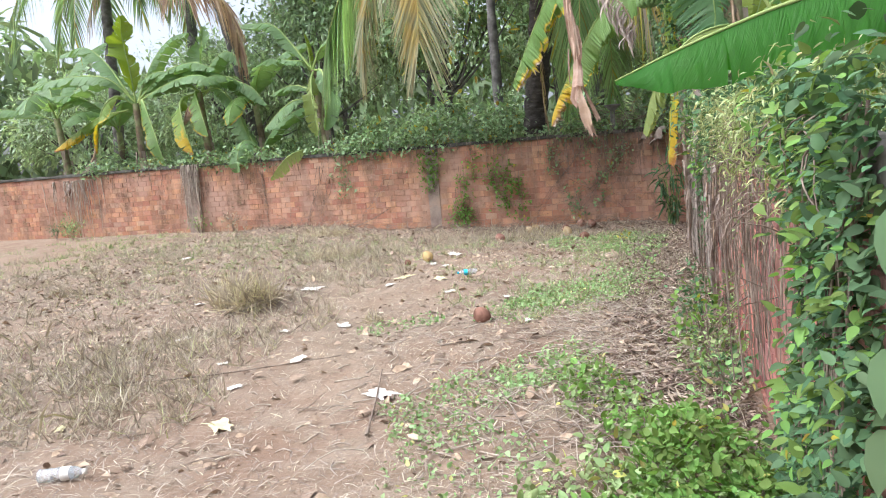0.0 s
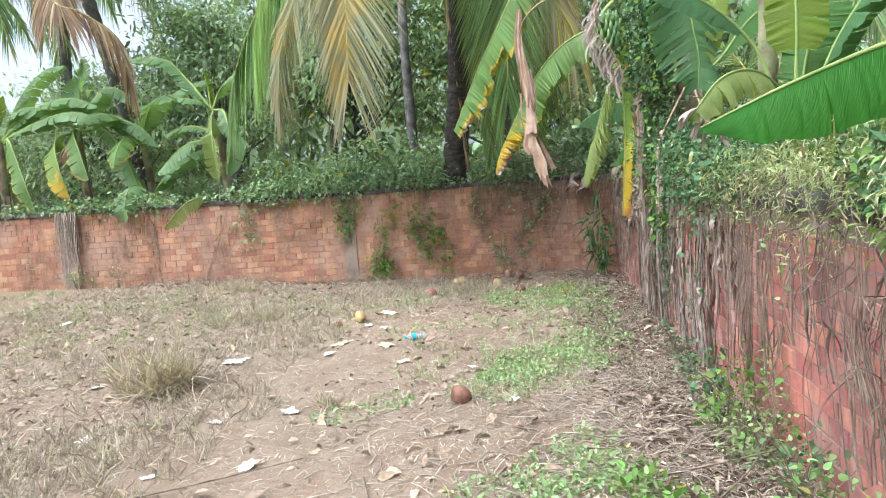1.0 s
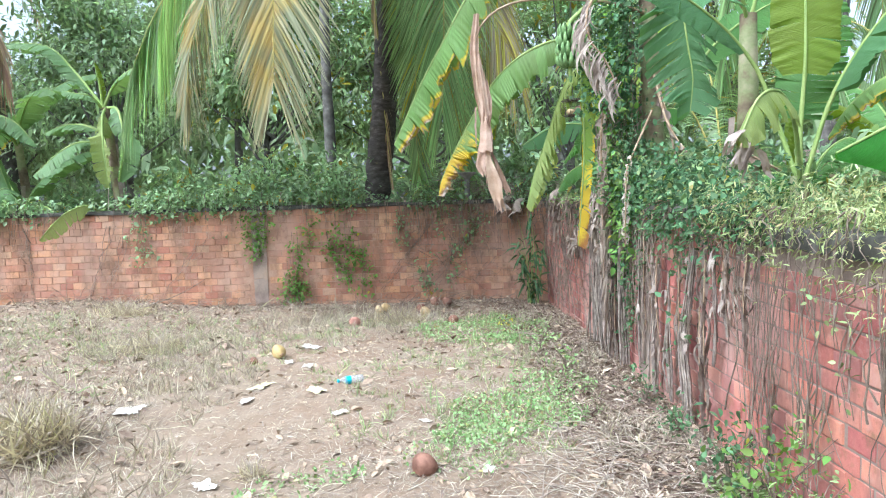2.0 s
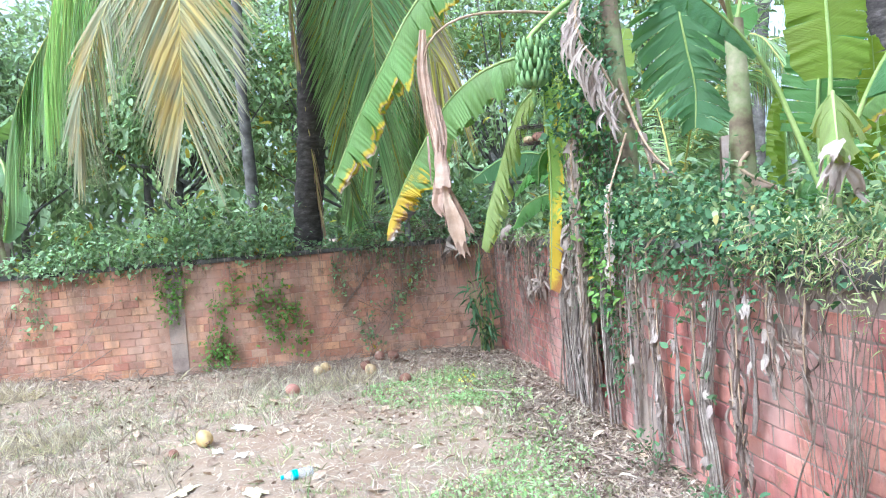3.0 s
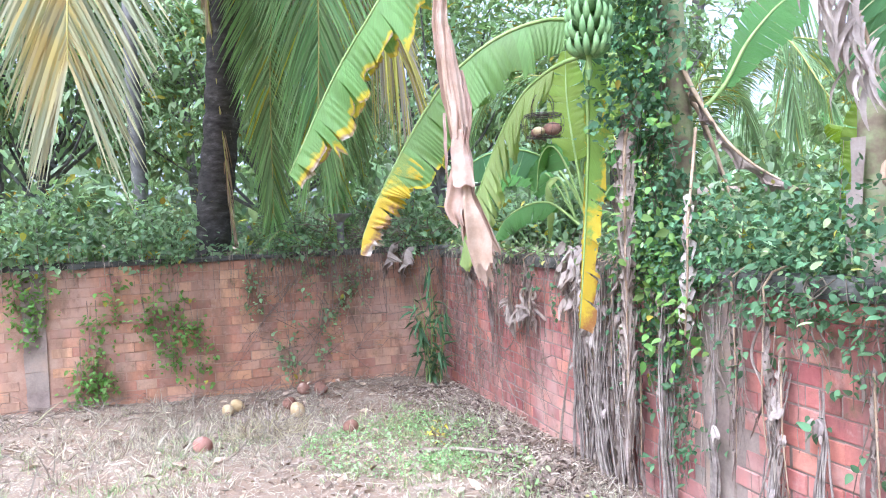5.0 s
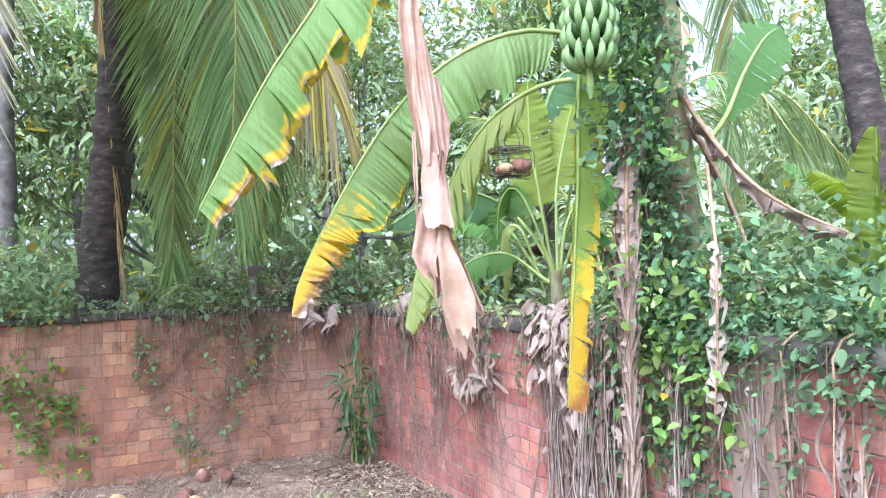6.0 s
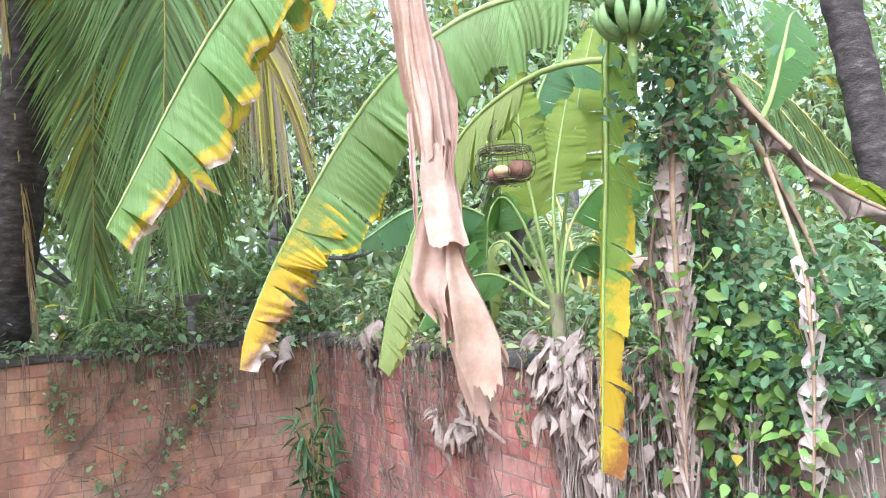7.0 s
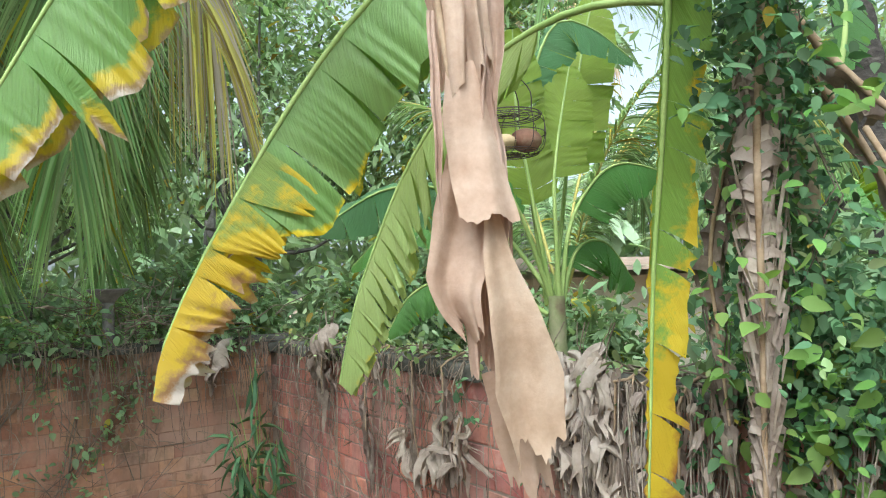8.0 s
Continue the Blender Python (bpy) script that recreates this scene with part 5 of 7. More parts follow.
for k, (x, y, z, mt) in enumerate(((-1.7, 14.0, 2.1, frond_grey), (-0.85, 13.95, 2.3, frond_grey))):
    frond(palm, [CROWN, (x * 0.6 - 0.8, 13.9, 7.0), (x, y, 5.2), (x + 0.08, y - 0.05, z + 1.2), (x + 0.1, y, z)], 0.85, 200, (0.87, -0.48, 0), mt, "green hanging frond", droop=0.2, open_=0.85, width=0.013)

left_palm = thing("coconut_palm", "coconut palm with one dead brown hanging frond", "palm tree", (-11.4, 18.6, 0), "coconut palms")
palm_trunk(left_palm, [(-11.4, 18.6, 0), (-11.4, 18.2, 3.5), (-11.2, 16.4, 7.4)], 0.19, 0.15, bark_grey)
frond(left_palm, [(-11.2, 16.4, 7.4), (-10.6, 14.8, 6.9), (-9.95, 13.6, 5.8), (-9.35, 13.5, 5.5), (-8.82, 13.5, 5.1), (-8.58, 13.5, 4.65), (-8.48, 13.5, 4.15)], 0.8, 200, (0.6, 0.8, 0), frond_brown, "dead orange-brown frond hanging down", droop=0.9, open_=0.5)
for k in range(8):
    a = 0.785 * k
    d, p = np.array([math.cos(a), math.sin(a), 0]), np.array((-11.2, 16.4, 7.4))
    frond(left_palm, [p, p + d * 1.2 + UP * 0.9, p + d * 2.4 + UP * 0.9, p + d * 3.4 - UP * 0.1], 0.8, 90, (-d[1], d[0], 0), frond_green, "green arching frond", droop=0.5)

seedling = thing("young_palm", "young coconut palm with fine fronds behind the orange wall", "palm tree", (-1.1, 13.98, 0), "coconut palms")
tube_s = Soup()
tube(tube_s, [(-1.1, 13.98, 0), (-1.1, 13.98, 0.7), (-1.1, 13.98, 1.3)], 0.1, 0.06, 8, 8)
part("trunk", tube_s, bark, seedling)
for az, le, hi in ((200, 0.6, 0.8), (250, 0.5, 0.7), (300, 0.55, 0.75), (340, 0.6, 0.9), (170, 0.7, 0.6)):
    d, p = np.array([math.cos(radians(az)), 0.6 * math.sin(radians(az)), 0]), np.array((-1.1, 13.98, 1.25))
    frond(seedling, [p, p + d * le * 0.3 + UP * hi * 0.6, p + d * le * 0.75 + UP * hi * 0.85, p + d * le * 1.2 + UP * hi * 0.55], 0.4, 80, (-d[1], d[0], 0), frond_grey, "fine arching frond", droop=0.5, width=0.007)

slim = thing("slim_tree", "slim grey tree trunk among the bushes behind the wall", "tree", (-3.4, 15.9, 0))
tube_s = Soup()
tube(tube_s, [(-3.4, 15.9, 0), (-3.42, 15.9, 2.5), (-3.45, 15.9, 5.0), (-3.3, 15.8, 8.0)], 0.13, 0.09, 24, 9, 1.0, 0.05)
part("trunk", tube_s, bark_grey, slim)

right_palm = thing("coconut_palm", "dark palm trunk beyond the red brick wall", "palm tree", (4.75, 10.05, 0), "coconut palms")
palm_trunk(right_palm, [(4.98, 10.05, 0), (4.95, 10.1, 2.6), (4.6, 10.2, 5.0), (4.4, 10.4, 7.0)], 0.2, 0.16)
for k, (dx, dy, mt) in enumerate(((0.2, -1.0, frond_green), (-0.3, 0.9, frond_grey), (0.9, -0.3, frond_green), (0.5, 0.8, frond_green))):
    p = np.array((4.4, 10.4, 7.0))
    d = np.array((dx, dy, 0))
    frond(right_palm, [p, p + d * 1.2 + UP * 0.5, p + d * 2.3 - UP * 0.7, p + d * 2.9 - UP * 2.4, p + d * 3.1 - UP * 3.9], 0.9, 100, (-d[1], d[0], 0), mt, "hanging green frond", droop=0.8, open_=0.6)
low = thing("young_palm", "young coconut palm with arching fronds behind the corner", "palm tree", (3.2, 12.4, 0), "coconut palms")
tube_s = Soup()
tube(tube_s, [(3.2, 12.4, 0), (3.2, 12.4, 1.0), (3.18, 12.4, 1.8)], 0.16, 0.1, 8, 8)
part("trunk", tube_s, bark, low)
for az, ri in ((275, 75), (300, 70), (325, 70), (150, 70), (20, 75), (80, 70)):
    d = np.array([math.cos(radians(az)), math.sin(radians(az)), 0])
    p = np.array((3.18, 12.4, 1.8))
    frond(low, [p, p + d * 0.5 + UP * 1.2, p + d * 1.2 + UP * 2.0, p + d * 2.0 + UP * 2.0, p + d * 2.6 + UP * 1.2], 0.65, 170, (-d[1], d[0], 0), frond_green, "arching frond", droop=0.6, width=0.01)
for (x, y, h), n in (((-14.6, 20, 8.5), 8), ((-16.6, 18.5, 7.5), 8), ((8.5, 19, 8.0), 7)):
    far = thing("coconut_palm", "distant coconut palm above the trees", "palm tree", (x, y, 0), "coconut palms")
    palm_trunk(far, [(x, y, 0), (x + 0.2, y, h * 0.5), (x + 0.6, y - 0.2, h)], 0.2, 0.15, bark_grey)
    for k in range(n + 3):
        a = 6.28 * k / (n + 3)
        d = np.array([math.cos(a), math.sin(a), 0])
        p = np.array((x + 0.6, y - 0.2, h))
        e = rng.uniform(-2.6, 0.4)
        frond(far, [p, p + d * 1.2 + UP * 0.7, p + d * 2.4 + UP * (0.4 + e * 0.4), p + d * 3.1 + UP * e], 0.8, 60, (-d[1], d[0], 0), frond_brown if k % 5 == 2 else frond_green, "drooping frond", droop=0.7)

# ---- trees and bushes behind the walls ----
for x, y, h, rx, ry, rz, mt, n in ((-9.0, 18.5, 4.6, 2.6, 1.8, 2.6, tree_leaf_bright, 110), (-5.2, 18.0, 4.8, 2.4, 1.8, 2.8, tree_leaf_bright, 110), (-12.5, 19.5, 3.3, 2.4, 2.0, 1.7, tree_leaf_bright, 90),
                                  (-1.5, 18.8, 4.5, 2.6, 2.0, 2.8, tree_leaf_bright, 90), (-6.8, 21.5, 7.0, 3.4, 2.4, 3.4, tree_leaf_bright, 120), (1.8, 17.4, 4.5, 2.4, 2.0, 2.8, tree_leaf_bright, 80),
                                  (-15.5, 23, 4.2, 3.0, 2.0, 2.4, tree_leaf_bright, 80), (-11.0, 24, 5.2, 3.0, 2.0, 2.8, tree_leaf_bright, 90), (4.5, 15.5, 4.8, 2.2, 2.0, 2.6, tree_leaf_bright, 90), (-19, 20, 3.0, 3.4, 2.4, 1.8, tree_leaf_bright, 90), (8.5, 12.5, 4.2, 2.2, 2.0, 2.2, tree_leaf_bright, 70),
                                  (9.5, 8.0, 3.6, 2.2, 2.2, 2.0, tree_leaf_bright, 70), (6.5, 5.0, 3.6, 2.0, 2.2, 2.2, tree_leaf_bright, 70), (-3.0, 22.5, 7.5, 3.4, 2.4, 3.4, tree_leaf, 110), (2.5, 22, 7.5, 3.6, 2.4, 3.4, tree_leaf, 110)):
    # farther trees get the leaf colour that carries the haze
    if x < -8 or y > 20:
        mt = far_leaf_hazed
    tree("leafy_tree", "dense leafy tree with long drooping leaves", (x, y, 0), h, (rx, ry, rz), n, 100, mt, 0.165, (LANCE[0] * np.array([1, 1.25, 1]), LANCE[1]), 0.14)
for x, y, h, rx, mt in ((-4.6, 14.9, 1.5, 0.9, tree_leaf), (-6.2, 15.2, 1.2, 0.8, tree_leaf), (-3.0, 15.2, 1.4, 0.8, tree_leaf), (-1.3, 15.4, 1.3, 1.0, tree_leaf), (-8.6, 15.9, 1.1, 1.1, tree_leaf), (-11.5, 16.3, 1.2, 1.2, tree_leaf),
                        (-14.2, 16.0, 1.2, 1.3, far_leaf_hazed), (0.3, 15.0, 1.4, 1.0, tree_leaf), (2.4, 14.2, 1.4, 1.1, tree_leaf), (2.3, 9.2, 1.2, 0.8, tree_leaf), (3.0, 11.9, 0.9, 0.7, tree_leaf), (3.2, 7.8, 1.2, 0.9, tree_leaf_bright), (2.6, 5.4, 1.2, 0.9, tree_leaf), (5.4, 11.2, 1.6, 1.2, tree_leaf_bright)):
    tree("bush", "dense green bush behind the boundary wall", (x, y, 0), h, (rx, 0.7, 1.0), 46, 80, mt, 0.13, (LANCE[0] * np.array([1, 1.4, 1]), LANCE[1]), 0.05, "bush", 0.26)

# ---- creepers on the walls ----


def strands(lines, r0, r1, sides=3):
    s = Soup()
    for ln in lines:
        tube(s, ln, r0 * rng.uniform(0.6, 1.4), r1, max(5, len(ln)), sides)
    return s


def creeper(name, label, place, stems, blobs, leaf, size, shape=OVATE, out=(0, 0, 0), category="creeper", stem_r=0.005, droop=0.4):
    """A climbing plant: stems, and leaves in clumps (x, y, z, sx, sy, sz, count)."""
    root = thing(name, label, category, place)
    part("stem_tangle", strands(stems, stem_r, 0.002), twig, root, "thin woody stems", kind="stuff")
    s = Soup()
    for x, y, z, sx, sy, sz, n in blobs:
        at = np.array([x, y, z]) + rng.normal(0, 1, (n, 3)) * np.array([sx, sy, sz])
        scatter_leaves(s, at, size, shape, out, droop)
    part("foliage", s, leaf, root, kind="stuff")
    return root


BACK = WALL_Y - 0.04
SIDE = WALL_X - 0.03
# along the top of the back wall, thicker in places
blobs, stems = [], []
for x in np.arange(-13.5, 0.4, 0.16):
    rich = 0.3 + 0.55 * (math.sin(1.9 * x) > -0.2) + 0.5 * (math.sin(4.3 * x + 1) > 0.2) * (x > -6.4)
    if -2.75 < x < -1.75 or -12.4 < x < -11.6:
        rich *= 0.15
    blobs.append((x, WALL_Y + 0.03, TOP_BACK + 0.13 + 0.05 * rich, 0.14, 0.1, 0.06 + 0.05 * rich, int(60 * rich)))
    if rich > 0.3:
        blobs.append((x + rng.normal(0, 0.06), WALL_Y - 0.05, TOP_BACK + 0.02 - 0.06 * rng.uniform(), 0.09, 0.03, 0.06, int(14 * rich)))
for x in rng.uniform(-13, 0.4, 230):
    stems.append(strand_line((x, BACK, TOP_BACK + 0.12), rng.uniform(0.1, 0.7) * (2.0 if x < -9.7 and x > -10.6 else 1.0), 0.05)[:, [0, 1, 2]])
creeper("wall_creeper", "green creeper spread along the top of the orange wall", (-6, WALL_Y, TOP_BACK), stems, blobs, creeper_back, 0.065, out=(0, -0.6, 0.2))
blobs = [(x, WALL_Y + 0.08, TOP_BACK + z, w, 0.14, h, n) for x, z, w, h, n in ((-6.15, 0.16, 0.16, 0.08, 70), (-5.75, 0.28, 0.16, 0.12, 120), (-5.3, 0.2, 0.14, 0.1, 80), (-4.85, 0.36, 0.2, 0.15, 190), (-4.45, 0.5, 0.15, 0.16, 150), (-4.2, 0.24, 0.2, 0.14, 150), (-3.75, 0.34, 0.16, 0.12, 110), (-3.3, 0.2, 0.14, 0.09, 60), (-2.95, 0.4, 0.14, 0.15, 120), (-3.05, 0.14, 0.12, 0.1, 70), (-2.3, 0.12, 0.14, 0.06, 40))]
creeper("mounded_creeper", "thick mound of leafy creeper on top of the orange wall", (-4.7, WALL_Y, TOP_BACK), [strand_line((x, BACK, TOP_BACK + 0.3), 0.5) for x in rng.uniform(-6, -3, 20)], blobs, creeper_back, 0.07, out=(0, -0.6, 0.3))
for name_label, runs in (("creeper trailing down the orange brick wall", ((-6.45, 1.4, 0.72), (-6.3, 1.45, 0.9))), ("creeper patch over the grey pier", ((-4.48, 1.5, 0.95), (-4.42, 1.2, 0.75), (-4.25, 1.5, 1.1), (-4.6, 1.5, 1.2))),
                         ("bright creeper patch climbing the orange wall", ((-3.75, 1.0, 0.05), (-3.9, 0.55, 0.2), (-3.95, 0.3, -0.05), (-3.7, 0.4, -0.05), (-3.55, 1.35, 0.9))),
                         ("leafy creeper patch on the middle of the orange wall", ((-3.05, 1.3, 0.85), (-2.85, 1.15, 0.4), (-2.7, 0.95, 0.7), (-2.95, 0.7, 0.3), (-3.2, 1.0, 0.7), (-2.6, 0.85, 0.1))),
                         ("creeper trailing down the orange brick wall", ((-1.95, 1.5, 0.9), (-1.9, 1.3, 1.1))), ("thin creeper with few leaves on the orange wall", ((-1.55, 0.75, 0.1), (-1.5, 0.4, 0.05), (-1.05, 0.9, 0.25), (-0.9, 1.1, 0.75), (-0.75, 1.3, 1.0))),
                         ("creeper hanging from the wall top near the corner", ((-1.2, 1.55, 1.1), (-0.9, 1.55, 1.15), (-0.6, 1.5, 1.0)))):
    blobs = []
    for x, z0, z1 in runs:
        for z in np.arange(z1, z0, 0.09):
            blobs.append((x + rng.normal(0, 0.06), BACK - 0.02, z, 0.08, 0.025, 0.05, 13 if "patch" in name_label else 8))
    lines = [np.array([(x + rng.normal(0, 0.03), BACK, z0 + 0.2), (x + rng.normal(0, 0.06), BACK, (z0 + z1) / 2), (x + rng.normal(0, 0.08), BACK + 0.02, z1 - 0.1)]) for x, z0, z1 in runs for k in range(2)]
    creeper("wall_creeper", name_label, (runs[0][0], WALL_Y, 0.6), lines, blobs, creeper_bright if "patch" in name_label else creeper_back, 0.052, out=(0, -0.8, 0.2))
# bare stems on the back wall
lines = []
for x0, dx, z0, z1 in ((-6.9, -0.5, 1.4, 0.0), (-6.7, -0.4, 1.2, 0.1), (-8.4, 0.1, 1.4, 0.1), (-5.4, -0.7, 1.1, 0.1), (-1.4, -0.9, 1.3, 0.1), (-1.0, -0.5, 0.9, 0.0), (-0.5, -0.9, 1.4, 0.3)):
    for k in range(4):
        a = rng.normal(0, 0.06, 6)
        lines.append(np.array([(x0 + dx * q + a[i], BACK + 0.02, z0 + (z1 - z0) * q) for i, q in enumerate(np.linspace(0, 1, 6))]))
for k in range(210):
    x = 0.5 - 2.4 * rng.uniform() ** 1.6
    lines.append(strand_line((x, BACK, TOP_BACK + 0.05), rng.uniform(0.2, 1.0), 0.12)[:, [0, 1, 2]] + np.array([0, 0, 0]))
for k in range(70):
    x, z = rng.uniform(-1.8, 0.4), rng.uniform(0.2, 1.4)
    a = rng.normal(0, 0.25, 4)
    lines.append(np.array([(x, BACK, z), (x + a[0] * 0.5, BACK - 0.02, z + a[1] * 0.5), (x + a[0], BACK, z + a[1]), (x + a[0] * 1.4 + a[2] * 0.4, BACK, z + a[1] * 1.2 + a[3] * 0.4)]))
single("dry_creeper", strands(lines, 0.0045, 0.0018), twig, "bare dry creeper stems clinging to the orange wall", "creeper", kind="stuff")
lines = []
for k in range(70):
    y, z = rng.uniform(8.6, 13.3), TOP + rng.uniform(0.09, 0.2)
    drop = rng.uniform(0.05, 0.4)
    e = rng.normal(0, 0.25, 4)
    lines.append(np.array([(WALL_X + 0.22, y + e[0], TOP + 0.1), (WALL_X + 0.1, y + e[1], z), (WALL_X - 0.02, y, TOP + 0.1), (SIDE - 0.03, y + e[2] * 0.5, TOP - drop * 0.3), (SIDE - 0.02, y + e[3] * 0.6, TOP - drop)]))
single("dry_tangle", strands(lines, 0.0055, 0.002), twig, "tangle of dry roots over the top of the red brick wall", "creeper", kind="stuff")


def scrap_heap(y, z, count, size, wide, material, label):
    """Crumpled dead leaves caught on the wall, one over another."""
    root = thing("dead_banana_leaf", label, "dead leaf", (SIDE - 0.03, y, z), "dead leaves on the red wall")
    for k in range(count):
        s = Soup()
        crumpled(s, (SIDE - 0.02 - 0.012 * (k % 4), y + rng.normal(0, wide), z - 0.5 * size * k / count), size * rng.uniform(0.7, 1.2), (-0.4, rng.normal(0, 0.8), 0.2 - 0.5 * (k % 2)))
        part("blade_scrap", s, material, root)
    lines = [side_line(y + rng.normal(0, wide), z + 0.1, z - size, 0.03, 0.06) for k in range(6)]
    part("stem_tangle", strands(lines, 0.004, 0.002), twig, root, kind="stuff")


def side_line(y, z0, z1, bulge=0.05, sway=0.05):
    n = 9
    k = np.linspace(0, 1, n)
    f, g = rng.uniform(2, 7), rng.uniform(7, 14)
    d = sway * (rng.normal() * k + 0.45 * np.sin(k * f + rng.uniform(0, 6)) + 0.15 * np.sin(k * g + rng.uniform(0, 6)))
    return np.stack([SIDE - bulge * np.sin(k * 2.6) - 0.02 * rng.uniform(0, 1, n), y + d, z0 + (z1 - z0) * k], 1)


for y, z, n, size, wide, mt in ((9.5, 1.74, 12, 0.26, 0.12, dry_pale), (9.62, 1.6, 10, 0.24, 0.1, dry_grey), (9.38, 1.5, 10, 0.24, 0.07, dry_pale), (9.5, 1.35, 8, 0.24, 0.1, dry_grey), (9.3, 1.2, 6, 0.22, 0.08, dry_pale), (10.75, 1.16, 4, 0.24, 0.07, dry_grey), (10.55, 1.1, 3, 0.22, 0.05, dry_dark), (11.1, 1.12, 3, 0.2, 0.06, dry_grey), (12.25, 1.78, 5, 0.34, 0.08, dry_dark), (11.5, 1.6, 2, 0.22, 0.1, dry_dark)):
    scrap_heap(y, z, n, size, wide, mt, "crumpled dead banana leaves caught on the red brick wall")
lines = []
for k in range(150):
    x, y, z = rng.normal(-0.5, 0.6), rng.uniform(13.5, 13.85), TOP_BACK + rng.uniform(0.06, 0.28)
    d = rng.normal(0, 0.2, (4, 3)) * np.array([1, 0.5, 0.6])
    lines.append(np.array([(min(x, 0.5), y, z)]) + np.cumsum(d, axis=0))
single("dry_tangle", strands(lines, 0.006, 0.002), twig, "tangle of dry brown stems on the wall top by the corner", "creeper", kind="stuff")
lines = []
for k in range(34):
    lines.append(strand_line((rng.normal(-10.2, 0.14), BACK - 0.08, 1.65), rng.uniform(0.5, 1.6), 0.06))
for k in range(40):
    lines.append(strand_line((rng.normal(-13.6, 0.4), BACK - 0.03, 1.5), rng.uniform(0.5, 1.5), 0.06))
single("dry_creeper", strands(lines, 0.012, 0.004), straw_stalk, "matted dry creeper hanging over the far pier", "creeper", kind="stuff")



# pale bushy creeper on top of the side wall, near part
blobs = []
for y in np.arange(2.7, 6.3, 0.12):
    blobs.append((WALL_X + 0.02, y, TOP + 0.09 + 0.04 * math.sin(3.1 * y), 0.14, 0.12, 0.1, 170))
    if rng.uniform() < 0.6:
        blobs.append((SIDE - 0.08, y, TOP - rng.uniform(0.0, 0.3), 0.04, 0.1, 0.08, 34))
stems = [side_line(rng.uniform(2.2, 6.5), TOP + 0.12, rng.uniform(1.1, 1.48), 0.1, 0.16) for k in range(60)]
creeper("pale_creeper", "pale green creeper bushed over the top of the red brick wall", (WALL_X, 4.8, TOP), stems, blobs, creeper_straw, 0.034, FEATHER, out=(-0.6, 0, 0.2), stem_r=0.004)
# darker mound further on
blobs = [(WALL_X + 0.12, y, TOP + h, 0.2, 0.22, 0.13, 330) for y, h in ((8.5, 0.3), (8.2, 0.42), (7.8, 0.36), (7.4, 0.34), (7.0, 0.3), (6.6, 0.22), (6.2, 0.16), (5.9, 0.12), (7.6, 0.1), (8.0, 0.1))]
creeper("mounded_creeper", "mound of fine-leaved green creeper on the red brick wall", (WALL_X, 7.4, TOP), stems[:20], blobs, creeper_leaf, 0.041, out=(-0.6, -0.3, 0.4))
blobs = [(WALL_X + 0.05, y, TOP + h, 0.2, 0.24, 0.14, 60) for y, h in ((8.3, 0.35), (7.9, 0.4), (7.5, 0.34), (7.1, 0.32), (6.7, 0.26), (6.3, 0.2))]
creeper("fine_creeper", "fine pale-leaved creeper over the red brick wall", (WALL_X, 7.3, TOP), stems[20:40], blobs, creeper_pale, 0.04, out=(-0.6, -0.3, 0.4))
# trailing runs of leaves on the side wall
for label, runs in (("green creeper trailing down the red brick wall", ((8.35, 1.5, 0.8, 0.12, 14), (8.2, 1.1, 0.4, 0.07, 9), (8.55, 1.5, 0.9, 0.1, 12), (8.25, 0.6, 0.3, 0.08, 8))), ("broad-leaved creeper trailing down the wall", ((7.2, 1.5, 1.25, 0.12, 14), (6.9, 1.5, 1.1, 0.12, 14), (6.6, 1.5, 1.2, 0.12, 12), (6.3, 1.45, 1.25, 0.1, 9), (6.7, 0.9, 0.6, 0.05, 5), (7.75, 1.4, 0.9, 0.05, 6))),
                    ("thin pale creeper on the red brick wall", ((4.9, 1.4, 1.05, 0.08, 6), (4.7, 1.0, 0.75, 0.05, 3), (5.0, 0.6, 0.1, 0.1, 7))), ("creeper trailing down near the pier", ((9.05, 1.55, 0.75, 0.12, 12), (8.85, 1.5, 0.5, 0.08, 9))),
                    ("small creeper with round leaves near the corner", ((9.95, 1.45, 1.1, 0.04, 6), (10.5, 1.5, 1.3, 0.1, 8), (11.2, 1.5, 1.35, 0.1, 8)))):
    blobs, lines = [], []
    for y, z0, z1, w, n in runs:
        for z in np.arange(z1, z0, 0.09):
            blobs.append((SIDE - 0.05, y + rng.normal(0, 0.04), z, 0.03, w, 0.05, n))
        lines += [side_line(y + rng.normal(0, 0.05), z0 + 0.1, z1 - 0.1) for k in range(4)]
    creeper("wall_creeper", label, (WALL_X, runs[0][0], 1.0), lines, blobs, creeper_pale if "pale" in label else creeper_leaf, 0.034 if "pale" in label else 0.042, out=(-0.9, 0, 0.2))
# creeper round the tall banana stem
blobs = []
for z in np.arange(1.5, 3.75, 0.08):
    w = 0.16 if z < 2.1 else 0.13
    blobs.append((0.62 - 0.06 * (z > 2.4), 8.62, z, w * 0.8, w, 0.06, 85))
blobs += [(0.3, 8.5, z, 0.12, 0.12, 0.07, 64) for z in np.arange(2.5, 3.5, 0.09)] + [(0.55, 8.4, z, 0.06, 0.16, 0.06, 50) for z in np.arange(1.0, 2.0, 0.1)]
lines = [np.array([(0.6 + rng.normal(0, 0.08), 8.62 + rng.normal(0, 0.08), z) for z in np.linspace(0.9, 3.7, 9)]) for k in range(12)]
creeper("stem_creeper", "leafy green creeper wrapped round the tall banana stem", (0.6, 8.62, 1.5), lines, blobs, creeper_leaf, 0.046, out=(-0.7, -0.5, 0.1), droop=0.7)
